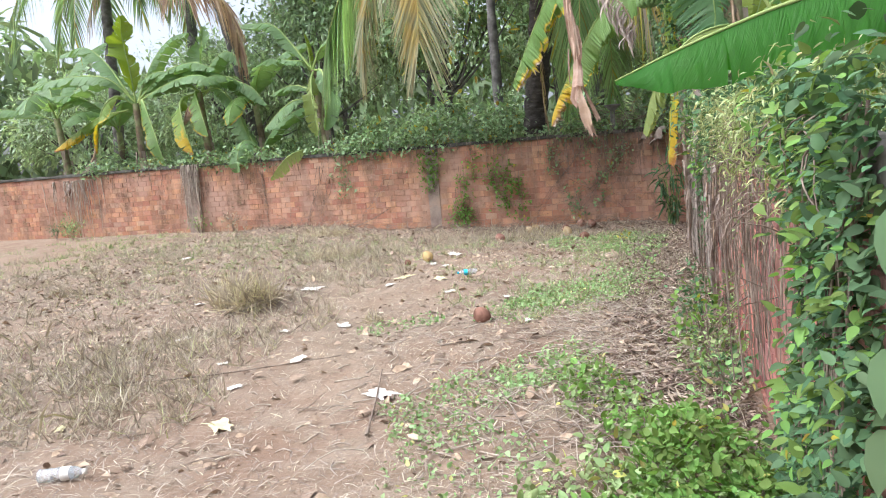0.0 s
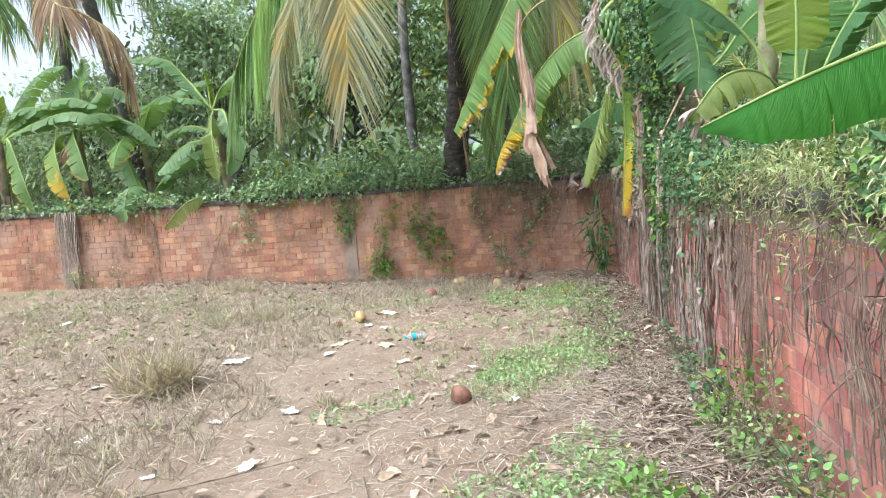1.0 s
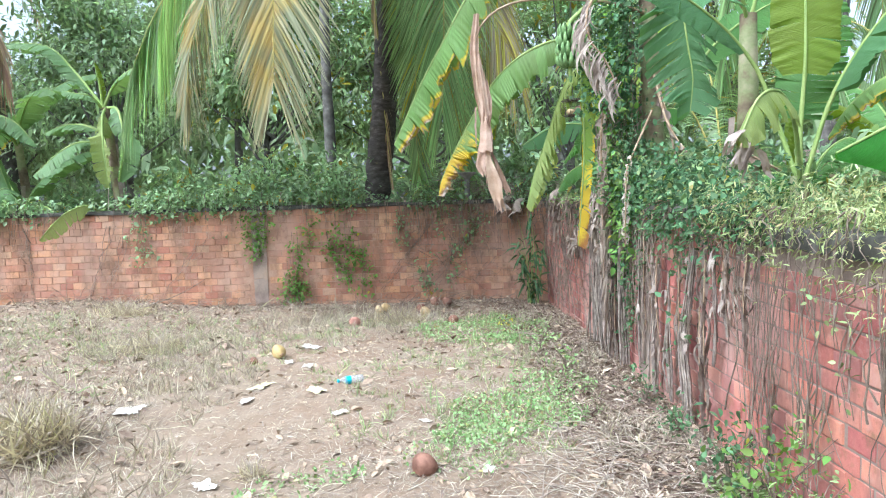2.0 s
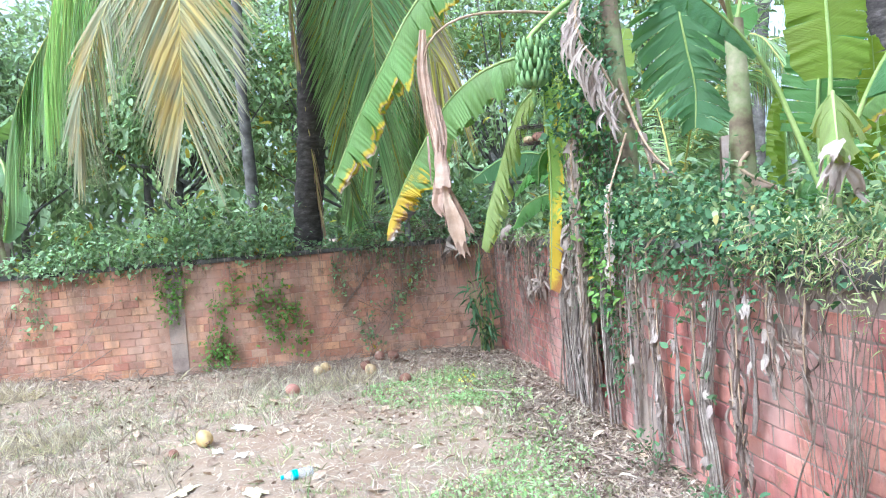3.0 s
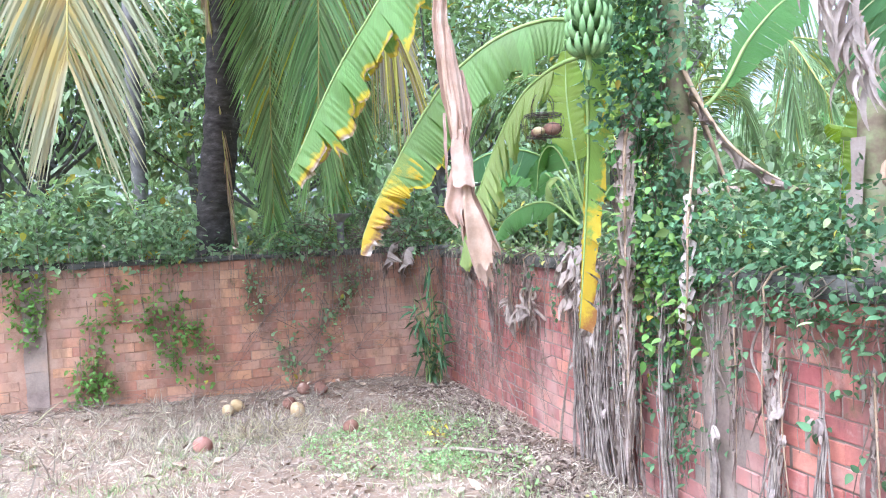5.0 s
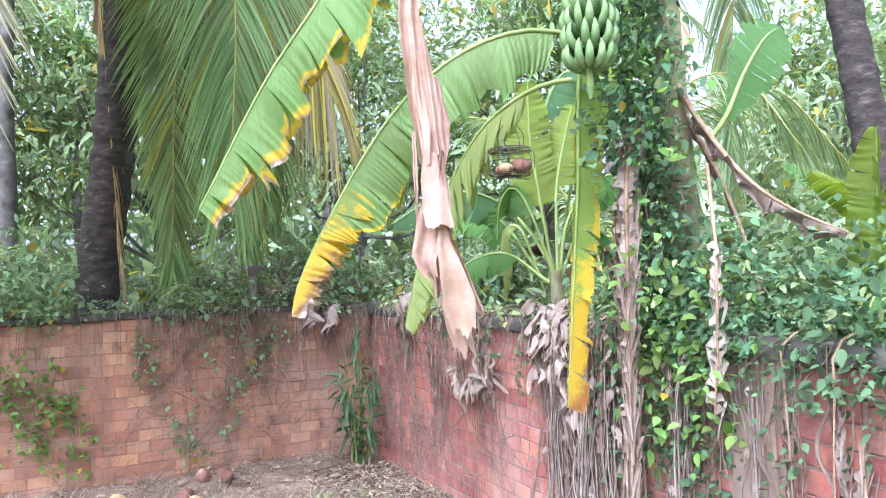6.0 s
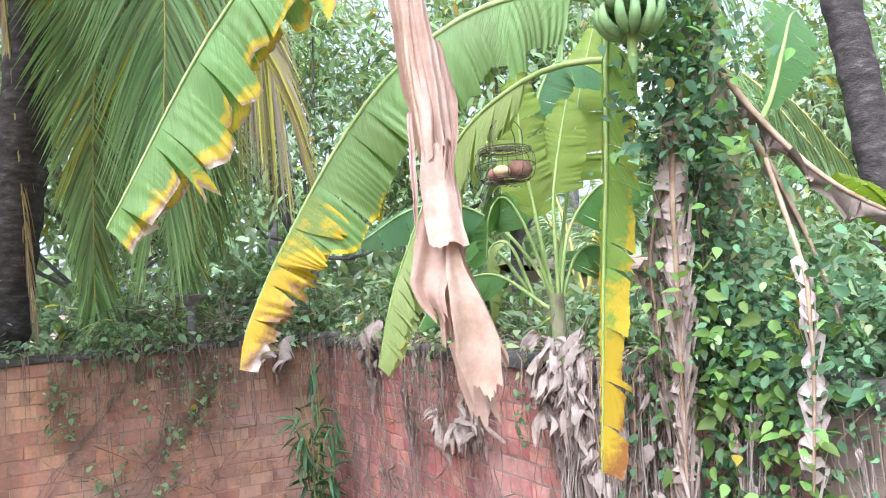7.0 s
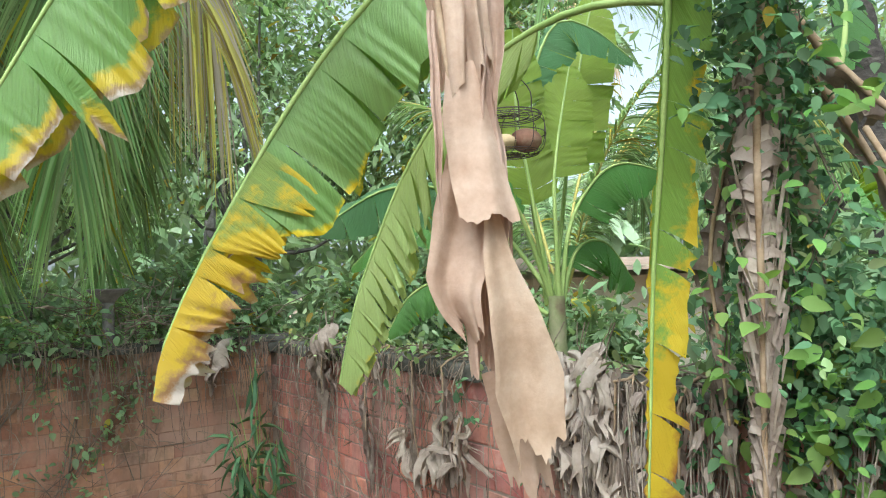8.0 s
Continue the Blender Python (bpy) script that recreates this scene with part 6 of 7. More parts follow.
blobs = [(0.5 - 0.05 * rng.uniform(), y, z, 0.07, 0.1, 0.07, 15) for y in np.arange(8.1, 8.75, 0.12) for z in np.arange(1.1, 1.9, 0.14) if rng.uniform() < 0.6] + [(0.4, 8.5 + rng.normal(0, 0.1), z, 0.1, 0.1, 0.06, 18) for z in np.arange(1.8, 3.5, 0.12)]
creeper("bright_creeper", "bright yellow-green creeper leaves among the darker ones", (0.5, 8.4, 1.4), lines[:5], blobs, creeper_bright, 0.056, out=(-0.7, -0.5, 0.15), droop=0.5)
blobs = [(0.52, y, z, 0.05, 0.1, 0.08, 26) for y in np.arange(8.0, 8.8, 0.13) for z in np.arange(0.7, 1.7, 0.13) if rng.uniform() < 0.2 + 0.4 * (z > 1.2)]
creeper("wall_creeper", "creeper with mixed green leaves matted on the red wall", (0.52, 8.2, 1.0), lines[5:8], blobs, creeper_leaf, 0.036, out=(-0.9, -0.2, 0.15), droop=0.5)
blobs = [(WALL_X + rng.normal(0, 0.05), y, TOP + 0.1 + 0.06 * rng.uniform(), 0.1, 0.12, 0.05, int(rng.uniform(6, 26))) for y in np.arange(9.2, 13.4, 0.2)]
creeper("fine_creeper", "sparse pale creeper along the top of the red wall", (WALL_X, 11, TOP), [side_line(rng.uniform(9.3, 13.3), TOP + 0.1, rng.uniform(0.9, 1.4), 0.05, 0.15) for k in range(24)], blobs, creeper_pale, 0.05, out=(-0.6, -0.2, 0.3))
blobs = [(SIDE - 0.04, y, TOP + rng.uniform(-0.1, 0.12), 0.05, 0.12, 0.06, int(rng.uniform(22, 50))) for y in np.arange(5.6, 8.4, 0.12)]
creeper("fine_creeper", "fine creeper spilling over the coping of the red wall", (WALL_X, 7, TOP), [side_line(rng.uniform(5.6, 8.2), TOP + 0.1, rng.uniform(0.9, 1.4), 0.06, 0.12) for k in range(30)], blobs, creeper_leaf, 0.042, out=(-0.8, -0.2, 0.2))
blobs = [(SIDE - 0.04, y + rng.normal(0, 0.05), z, 0.03, 0.07, 0.05, 8) for y in np.arange(5.9, 8.8, 0.14) for z in np.arange(0.1, 1.5, 0.13) if rng.uniform() < 0.05 + 0.4 * max(0.0, z - 0.9)]
creeper("wall_creeper", "scattered creeper leaves among the dead vines of the red wall", (WALL_X, 7.2, 0.8), [side_line(rng.uniform(5.9, 8.7), 1.5, rng.uniform(0.1, 1.1), 0.05, 0.1) for k in range(16)], blobs, creeper_leaf, 0.046, out=(-0.9, -0.1, 0.15), droop=0.6)
# dense creeper on the wall beside the start of the way
blobs = []
for y in np.arange(1.95, 3.9, 0.14):
    for z in np.arange(0.1, 1.65, 0.14):
        if y < 2.8 + 0.14 * math.sin(5 * z) + 0.5 * max(0.0, 0.4 - z) or z > 1.42:
            blobs.append((SIDE - 0.03, y, z, 0.035, 0.08, 0.08, 46))
creeper("dense_creeper", "dense dark green creeper covering the red brick wall to the ground", (WALL_X, 2.6, 0.0), [side_line(rng.uniform(2.0, 2.8), 1.6, 0.0, 0.05) for k in range(30)], blobs, creeper_leaf, 0.042, out=(-0.9, -0.2, 0.3))
creeper("bright_creeper", "bright young creeper leaves over the darker creeper", (WALL_X, 2.8, 1.0), [side_line(rng.uniform(2.0, 3.2), 1.55, 0.6, 0.06) for k in range(8)], [(x - 0.03, y, z, 0.05, sy, sz, 9) for x, y, z, sx, sy, sz, n in blobs if z > 0.3], creeper_bright, 0.044, out=(-0.9, -0.2, 0.3))
s = Soup()
for y, z in ((1.66, 1.28), (1.7, 0.95), (1.72, 0.75)):
    leaves(s, [(SIDE - 0.03, y, z + 0.1)], [(-0.35, -0.1, -1.0)], [(-0.9, -0.5, 0.3)], [0.17], OVATE)
single("broad_leaf_creeper", s, creeper_leaf, "large broad blue-green leaves hanging on the wall", "creeper")

# dead creeper and leaf ribbons that hang down the side wall
lines = [side_line(y, TOP + 0.1, rng.uniform(-0.05, 0.9), 0.04, 0.12) for y in np.concatenate([rng.uniform(5.6, 13.3, 22), rng.normal(9.15, 0.26, 80), rng.normal(5.6, 0.12, 12), rng.normal(12.0, 0.8, 26)])]
for k in range(130):
    y, z = min(13.5, rng.normal(12.1, 0.95)), rng.uniform(0.1, 1.5)
    a = rng.normal(0, 0.2, 6) - np.array([0, 0, 0, 0.12, 0.12, 0.12])
    lines.append(np.array([(SIDE - 0.01, y, z), (SIDE - 0.03, y + a[0], z + a[3]), (SIDE - 0.02, y + a[0] + a[1], z + a[3] + a[4]), (SIDE - 0.01, y + a[0] + a[1] + a[2], z + a[3] + a[4] + a[5])]))
    lines[-1][:, 2] = np.clip(lines[-1][:, 2], -0.05, 1.6)
    lines[-1][:, 1] = np.minimum(lines[-1][:, 1], 13.54)
curtain = thing("dead_creeper", "curtain of dead brown creeper stems on the red brick wall", "creeper", (WALL_X, 9, 0.5))
for k in range(6):
    part("stem_tangle", strands(lines[k::6], 0.0045, 0.0018), twig, curtain, kind="stuff")
lines = [side_line(y, z, z - rng.uniform(0.3, 1.0), 0.03, 0.14) for y, z in zip(np.concatenate([rng.uniform(3.0, 6.2, 16), rng.normal(3.64, 0.07, 14), rng.normal(4.3, 0.05, 5)]), rng.uniform(1.0, 1.5, 35))]
for k in range(16):
    y, z = rng.uniform(2.9, 4.6), rng.uniform(0.7, 1.35)
    q = rng.normal(0, 0.1, 4)
    lines.append(np.array([(SIDE, y, z), (SIDE - 0.08, y - 0.06 + q[0], z + 0.5 * q[1]), (SIDE - 0.2, y - 0.16 + q[0], z + q[1]), (SIDE - 0.26, y - 0.2 + q[2], z + q[1] - 0.05)]))
single("dead_creeper", strands(lines, 0.0048, 0.002), twig, "thin dark dead creeper stems on the red brick wall", "creeper", kind="stuff")


def vine_column(foot, head, low, top, wide, n, r=0.008):
    """Old vine stems twisted into one column, with curled scraps of dead leaf caught in it."""
    k = np.linspace(0, 1, 9)
    mid = foot + (head - foot) * k + np.cumsum(rng.normal(0, 0.02, 9))
    root = thing("vine_column", "column of dead grey-brown vine stems on the red wall", "creeper", (SIDE, foot, low), "dead vines on the red wall")
    lines = []
    for j in range(n):
        w = wide * rng.normal() * (0.6 + 0.4 * np.sin(k * 5 + rng.uniform(0, 6))) + wide * 0.35 * np.sin(k * rng.uniform(3, 9) + rng.uniform(0, 6))
        a, b = (0.0, 1.0) if rng.uniform() < 0.45 else (0.3 * rng.uniform(), rng.uniform(0.5, 1))
        z = low + (top - low) * (a + (b - a) * k)
        lines.append(np.stack([SIDE - 0.02 - wide * np.abs(rng.normal(0, 0.6)) - 0.02 * np.sin(k * 3), np.interp(z, low + (top - low) * k, mid) + w, z], 1))
    part("stem_tangle", strands(lines, r, r * 0.4, 4), vine_bark if r > 0.005 else twig, root, kind="stuff")
    if r < 0.005:
        return
    s = Soup()
    for j in range(int(n / 3)):
        z = rng.uniform(low + 0.2, top)
        crumpled(s, (SIDE - 0.05 - 0.5 * wide, float(np.interp(z, low + (top - low) * k, mid)) + rng.normal(0, wide), z), rng.uniform(0.05, 0.13), (-0.4, rng.normal(0, 0.6), -0.6))
    part("dead_leaves", s, dry_pale, root)


for row in ((3.62, 3.7, 0.3, 1.4, 0.09, 18, 0.0042), (4.0, 4.1, 0.6, 1.4, 0.09, 9, 0.0042), (4.45, 4.4, 0.7, 1.4, 0.05, 10, 0.004), (5.05, 4.95, 0.4, 1.4, 0.1, 11, 0.0042), (5.5, 5.45, 0.0, 1.4, 0.12, 20, 0.0045), (6.72, 6.58, -0.05, 1.3, 0.035, 30), (7.17, 7.15, 0.0, 1.05, 0.03, 18), (7.54, 7.48, -0.05, 1.1, 0.035, 24), (6.3, 6.34, 0.5, 1.35, 0.02, 9), (6.05, 6.0, 0.75, 1.4, 0.02, 7), (7.95, 7.9, 0.1, 1.4, 0.03, 9), (8.4, 8.4, 0.0, 1.5, 0.06, 16), (8.85, 8.8, -0.05, 1.6, 0.08, 30), (9.15, 9.1, -0.05, 1.6, 0.09, 40), (9.5, 9.4, -0.05, 1.5, 0.09, 30)):
    vine_column(*row)


def dead_ribbon(y, z0, z1, w, mat_, label):
    """A limp dead banana leaf over the wall: a stalk and some hanging strips of blade."""
    x = SIDE - 0.03 - rng.uniform(0, 0.03)
    root = thing("dead_banana_leaf", label, "dead leaf", (x, y, z1), "dead leaves on the red wall")
    w = min(w, 0.08)
    s = fishbone(Soup(), [(x - 0.02, y, z0), (x - 0.04, y + rng.normal(0, 0.03), (z0 + z1) / 2), (x - 0.01, y + rng.normal(0, 0.05), z1)], (0.15, -1, 0), (w * 0.5, w * 0.9, w * 0.7, w * 0.4), (0.06, 0.12 + 2.5 * w), 0.03 + w * 0.5)
    for k in range(1 + int(w > 0.04)):
        yy, top, low = y + rng.normal(0, w * 0.6), z0 - rng.uniform(0, 0.4) * (z0 - z1), z1 + rng.uniform(0, 0.45) * (z0 - z1)
        draped(s, [(x, yy, top), (x - 0.04, yy + rng.normal(0, 0.05), (top * 2 + low) / 3), (x - 0.01, yy + rng.normal(0, 0.05), (top + 2 * low) / 3), (x, yy + rng.normal(0, 0.07), low)], (w * 0.1, w * rng.uniform(0.25, 0.5), w * rng.uniform(0.1, 0.3), w * rng.uniform(0.2, 0.45)), rng.uniform(1, 2), w * 0.3, 0.05, (0.15, -1, 0))
    part("blade", s, mat_, root)
    over = [(WALL_X + 0.08, y, TOP + 0.14), (x - 0.02, y, TOP + 0.08)] if z0 > 1.4 else []
    part("midrib", tube(Soup(), over + [(x - 0.02, y, z0), (x - 0.04, y + rng.normal(0, 0.02), (z0 + z1) / 2), (x - 0.01, y + rng.normal(0, 0.04), z1)], 0.007, 0.003, 14, 5), midrib_dry, root)


for y, z0, z1, w, mt in ((9.3, 1.62, 0.5, 0.06, dry_dark), (9.42, 1.66, 1.2, 0.2, dry_grey), (9.55, 1.62, 1.0, 0.18, dry_dark), (9.3, 1.4, 0.8, 0.18, dry_dark), (9.2, 1.3, 0.6, 0.15, dry_grey), (9.2, 1.6, 0.0, 0.048, dry_dark), (9, 1.5, 0.1, 0.054, dry_dark), (9.5, 1.58, 0.3, 0.06, dry_dark), (9.6, 1.6, 1.1, 0.13, dry_dark), (9.1, 1.2, 0.0, 0.06, dry_dark),
                         (10.6, 1.5, 0.95, 0.054, dry_dark), (10.45, 1.3, 1.0, 0.048, dry_grey), (10.9, 1.55, 0.9, 0.036, dry_dark), (8.45, 1.5, 1.1, 0.03, dry_grey), (7.75, 1.5, 0.5, 0.024, dry_dark), (7.5, 1.45, 0.3, 0.0288, dry_dark),
                         (6.85, 1.2, 0.2, 0.024, dry_dark), (6.3, 1.45, 0.05, 0.0384, dry_dark), (6, 1.4, 0.9, 0.0192, dry_grey), (8.9, 0.8, 0.0, 0.048, dry_dark),
                         (12.2, 1.6, 1.2, 0.12, dry_dark), (11.5, 1.55, 0.8, 0.036, dry_dark), (9.05, 1.0, -0.05, 0.048, dry_dark), (9.25, 0.9, -0.05, 0.048, dry_grey), (9.4, 1.1, 0.0, 0.042, dry_dark), (8.8, 1.1, -0.05, 0.042, dry_dark), (9.15, 1.5, 0.4, 0.06, dry_dark), (7.4, 1.2, 0.4, 0.0288, dry_grey), (6.4, 0.9, 0.0, 0.0336, dry_dark), (5.7, 1.35, 0.8, 0.024, dry_dark), (8.65, 0.9, 0.1, 0.03, dry_dark)):
    dead_ribbon(y, z0, z1, w, mt, "dead curled banana leaf hanging down the red brick wall")
for x, y, z in ((-0.15, 13.45, 1.66), (0.05, 13.4, 1.6)):
    root = thing("dead_banana_leaf", "dead brown leaf draped over the orange wall", "dead leaf", (x, y, z))
    pts = [(x + 0.2, y + 0.2, z + 0.05), (x, y - 0.02, z + 0.03), (x - 0.08, y - 0.08, z - 0.15), (x - 0.1, y - 0.06, z - 0.4)]
    part("blade", banana_lamina(pts, 0.16, (1, 0.2, 0), fold=(30, 100), strips=6, gap=0.4, pleat=0.0, wrinkle=0.02, base=0.05, uneven=25), dry_grey, root)

# reed in the corner
reed = thing("reed", "tall green reed growing up the corner of the walls", "plant", (0.3, 13.2, -0.12))
s, f = Soup(), Soup()
for k in range(12):
    b = np.array([rng.normal(0.28, 0.08), rng.normal(13.1, 0.12), -0.1])
    tip = b + np.array([rng.normal(-0.1, 0.12), rng.normal(-0.15, 0.08), rng.uniform(0.8, 1.65)])
    tube(s, [b, (b + tip) / 2 + np.array([0.05, 0, 0.1]), tip], 0.008, 0.003, 8, 4)
    q = rng.uniform(0.15, 1, 9)[:, None]
    ax = rng.normal(0, 0.6, (9, 3)) + np.array([0, -0.2, -0.3])
    leaves(f, b + (tip - b) * q, ax, rng.normal(0, 0.3, (9, 3)) + UP, rng.uniform(0.16, 0.34, 9), (LANCE[0] * np.array([1, 0.5, 1.8]), LANCE[1]))
part("stem_tangle", s, midrib_green, reed, kind="stuff")
part("foliage", f, creeper_leaf, reed)

# ---- on the ground ----


def in_yard(n, x0, x1, y0, y1):
    x, y = rng.uniform(x0, x1, n), rng.uniform(y0, y1, n)
    return x, y


def flat_scatter(n, x0, x1, y0, y1, size, shape, lift=0.008, tilt=0.25, keep=None, vary=0.45):
    x, y = in_yard(n, x0, x1, y0, y1)
    if keep is not None:
        k = rng.uniform(0, 1, n) < keep(x, y)
        x, y = x[k], y[k]
    at = np.stack([x, y, lay(x, y) + lift * rng.uniform(0.3, 1.6, len(x))], 1)
    a = rng.uniform(0, 6.283, len(x))
    axis = np.stack([np.cos(a), np.sin(a), rng.normal(0, tilt, len(x))], 1)
    up = rng.normal(0, tilt, (len(x), 3)) + UP
    return leaves(Soup(), at, axis, up, size * np.exp(vary * np.clip(rng.normal(0, 1, len(x)), -2, 1.8)), shape)


def cover(x, y):
    """Where dead grass lies: thin on the trodden way, thick to the left and along the walls."""
    way = np.exp(-((x + 2.6 + 0.25 * (y - 5)) / 0.9) ** 2) * ease(9.5, 7.5, y)
    patch = 0.5 + 0.5 * np.sin(1.3 * x + 0.7 * y) * np.sin(0.9 * y - 0.8 * x + 1)
    return np.clip(0.35 + 0.6 * patch - 0.45 * way + 0.4 * ease(-0.8, 0.2, x) + 0.3 * ease(-3.5, -5, x), 0.22, 1)


single("straw_litter", flat_scatter(150000, -9.5, 0.5, 1.4, 13.5, 0.065, BLADE, 0.014, 0.22, cover), straw, "loose straw and dry grass stalks over the soil", "straw", kind="stuff")
single("straw_litter", flat_scatter(80000, -4.5, 0.5, 2.0, 8.0, 0.034, BLADE, 0.016, 0.25, lambda x, y: 0.25 + 0.75 * ease(-2.2, -0.6, x) + 0.3 * ease(-3.2, -4.2, x), 0.6), straw, "fine broken straw trodden into the soil", "straw", kind="stuff")
single("straw_litter", flat_scatter(12000, -12, 0.5, -4.5, 1.5, 0.11, BLADE, 0.014, 0.22), straw, "thin straw over the trodden soil", "straw", kind="stuff")
single("leaf_litter", flat_scatter(7000, 0.8, 6.0, -3.0, 13.4, 0.12, LANCE, 0.02, 0.4), leaf_mould, "fallen leaves under the plants beyond the red wall", "leaf litter", kind="stuff")
single("brown_leaf_litter", flat_scatter(24000, -0.55, 0.52, 3.3, 13.0, 0.05, (LANCE[0] * np.array([1, 0.7, 2]), LANCE[1]), 0.03, 0.45, lambda x, y: ease(-0.6, 0.1, x)), leaf_mould, "drift of brown dead leaves along the foot of the red wall", "leaf litter", kind="stuff")
single("dead_leaf_litter", flat_scatter(14000, -9.5, 0.5, 1.4, 13.5, 0.055, (LANCE[0] * np.array([1, 1.9, 1.5]), LANCE[1]), 0.015, 0.45, cover), dusty("dead_leaf", ((0.3, (0.2, 0.13, 0.09)), (0.6, (0.42, 0.32, 0.23)), (0.8, (0.62, 0.53, 0.42))), 20, 0.85, 0.3, 60, 0.9), "curled dead leaves scattered on the soil", "leaf litter", kind="stuff")


def tufts(n, spots, reach, height, spread=0.6, per=14):
    """Upright blades in tufts round the given spots (x, y, radius)."""
    s = Soup()
    for x, y, r, k in spots:
        a, q = rng.uniform(0, 6.283, k), r * np.sqrt(rng.uniform(0, 1, k))
        cx, cy = x + q * np.cos(a), y + q * np.sin(a)
        cx, cy = np.repeat(cx, per) + rng.normal(0, 0.03, k * per), np.repeat(cy, per) + rng.normal(0, 0.03, k * per)
        ok = (cx < WALL_X - 0.06) & (cy < WALL_Y - 0.06)
        cx, cy = cx[ok], cy[ok]
        at = np.stack([cx, cy, lay(cx, cy) - 0.01], 1)
        axis = rng.normal(0, spread, (len(cx), 3)) + UP
        axis[:, 2] = np.abs(axis[:, 2])
        leaves(s, at, axis, rng.normal(0, 1, (len(cx), 3)) + np.array([0, 0, 0.1]), height * np.exp(rng.normal(0, 0.35, len(cx))), (BLADE[0] * np.array([1, reach, 1.6]), BLADE[1]))
    return s


DRY = [(-6, 6, 2.2, 260), (-5, 4, 1.6, 160), (-6.5, 9, 2.4, 300), (-4.6, 9.8, 0.9, 150), (-3.2, 10.8, 1.4, 160), (-2.2, 11.6, 1.2, 150), (-5, 12.6, 2.4, 260), (-8.5, 12.4, 2.6, 240), (-9.5, 8, 2.5, 240), (-2.4, 12.9, 2.2, 170), (-0.1, 8.8, 0.5, 70), (0.1, 11, 0.5, 60), (-7, 3.5, 2, 160), (-4.0, 7.7, 1.0, 60), (0.1, 6.3, 0.4, 60), (-3.9, 4.6, 0.9, 190), (-3.6, 6.0, 0.6, 60), (-4.3, 3.4, 0.9, 170), (-3.3, 3.6, 0.5, 60), (-3.9, 8.6, 0.7, 80)]
single("dry_grass", tufts(0, DRY, 0.75, 0.1, 1.0, 18), grass_dry, "grey-brown dry grass standing in tufts", "grass", kind="stuff")
GREENS = [(-0.75, 7.2, 0.75, 90), (-0.55, 8.4, 0.7, 50), (-0.9, 10.4, 0.9, 120), (-0.4, 11.4, 0.7, 100), (-1.0, 6.2, 0.5, 60), (-9.5, 10.5, 2.4, 220), (-11.5, 11.8, 2.0, 160), (-6.2, 11.4, 1.6, 90), (-2.7, 10.4, 0.5, 40), (-1.3, 8.9, 0.7, 40), (-6, 7.8, 1.5, 70), (-4.8, 10.6, 1.3, 110), (-3.6, 9.6, 1.0, 60), (-6.2, 9.6, 1.6, 120), (-2.4, 11.3, 0.6, 50), (-8.0, 11.0, 1.6, 100), (-1.9, 8.2, 0.8, 40), (-1.6, 7.0, 0.7, 40)]
single("green_grass", tufts(0, GREENS, 1.2, 0.06, 1.0, 20), grass_green, "low pale green grass in patches", "grass", kind="stuff")


def weed_patch(label, spots, size, leaf, height=0.1, shape=OVATE, name="weeds"):
    s = Soup()
    for x, y, r, k in spots:
        a, q = rng.uniform(0, 6.283, k), r * np.sqrt(rng.uniform(0, 1, k))
        cx, cy = np.minimum(x + q * np.cos(a), WALL_X - 0.05), y + q * np.sin(a)
        lump = 0.4 + 0.6 * np.abs(np.sin(4 * cx + 1) * np.sin(3.4 * cy))
        at = np.stack([cx, cy, lay(cx, cy) + rng.uniform(0.01, 1, k) * height * lump], 1)
        scatter_leaves(s, at, size, shape, (0, 0, 0.15), 0.05)
    return single(name, s, leaf, label, "weeds", kind="stuff")


weed_patch("low green weeds in the trodden soil", [(-1.5, 3.8, 0.2, 190), (-1.1, 4.15, 0.35, 620), (-0.75, 4.5, 0.35, 600), (-0.6, 4.9, 0.25, 240), (-0.9, 3.0, 0.45, 420), (-1.2, 3.5, 0.3, 300), (-2.4, 5.65, 0.25, 150), (-2.05, 5.8, 0.2, 150), (-1.3, 6.0, 0.4, 200)], 0.026, weed_bright, 0.07)
weed_patch("green weeds in the grass patch", [(-0.75, 7.0, 0.55, 2000), (-1.1, 6.4, 0.35, 900), (-0.35, 7.8, 0.4, 800), (-0.8, 10.6, 0.9, 2600), (-0.35, 9.8, 0.45, 1100), (-0.25, 11.0, 0.4, 900)], 0.024, weed_bright, 0.11)
weed_patch("leafy green creeper sprawling from the foot of the wall", [(0.25, 3.0, 0.38, 1500), (0.0, 3.5, 0.3, 420), (0.3, 2.4, 0.3, 1100), (0.0, 2.6, 0.35, 500), (-0.35, 4.0, 0.25, 150)], 0.042, creeper_bright, 0.26, name="sprawling_creeper")
weed_patch("pale green creeper sprawling over the soil", [(0.1, 3.2, 0.5, 600), (-0.3, 3.9, 0.3, 260), (-0.2, 2.7, 0.4, 500), (-0.5, 4.4, 0.25, 160), (0.3, 4.8, 0.2, 160), (0.3, 5.4, 0.2, 160)], 0.038, creeper_pale, 0.2, name="sprawling_creeper")
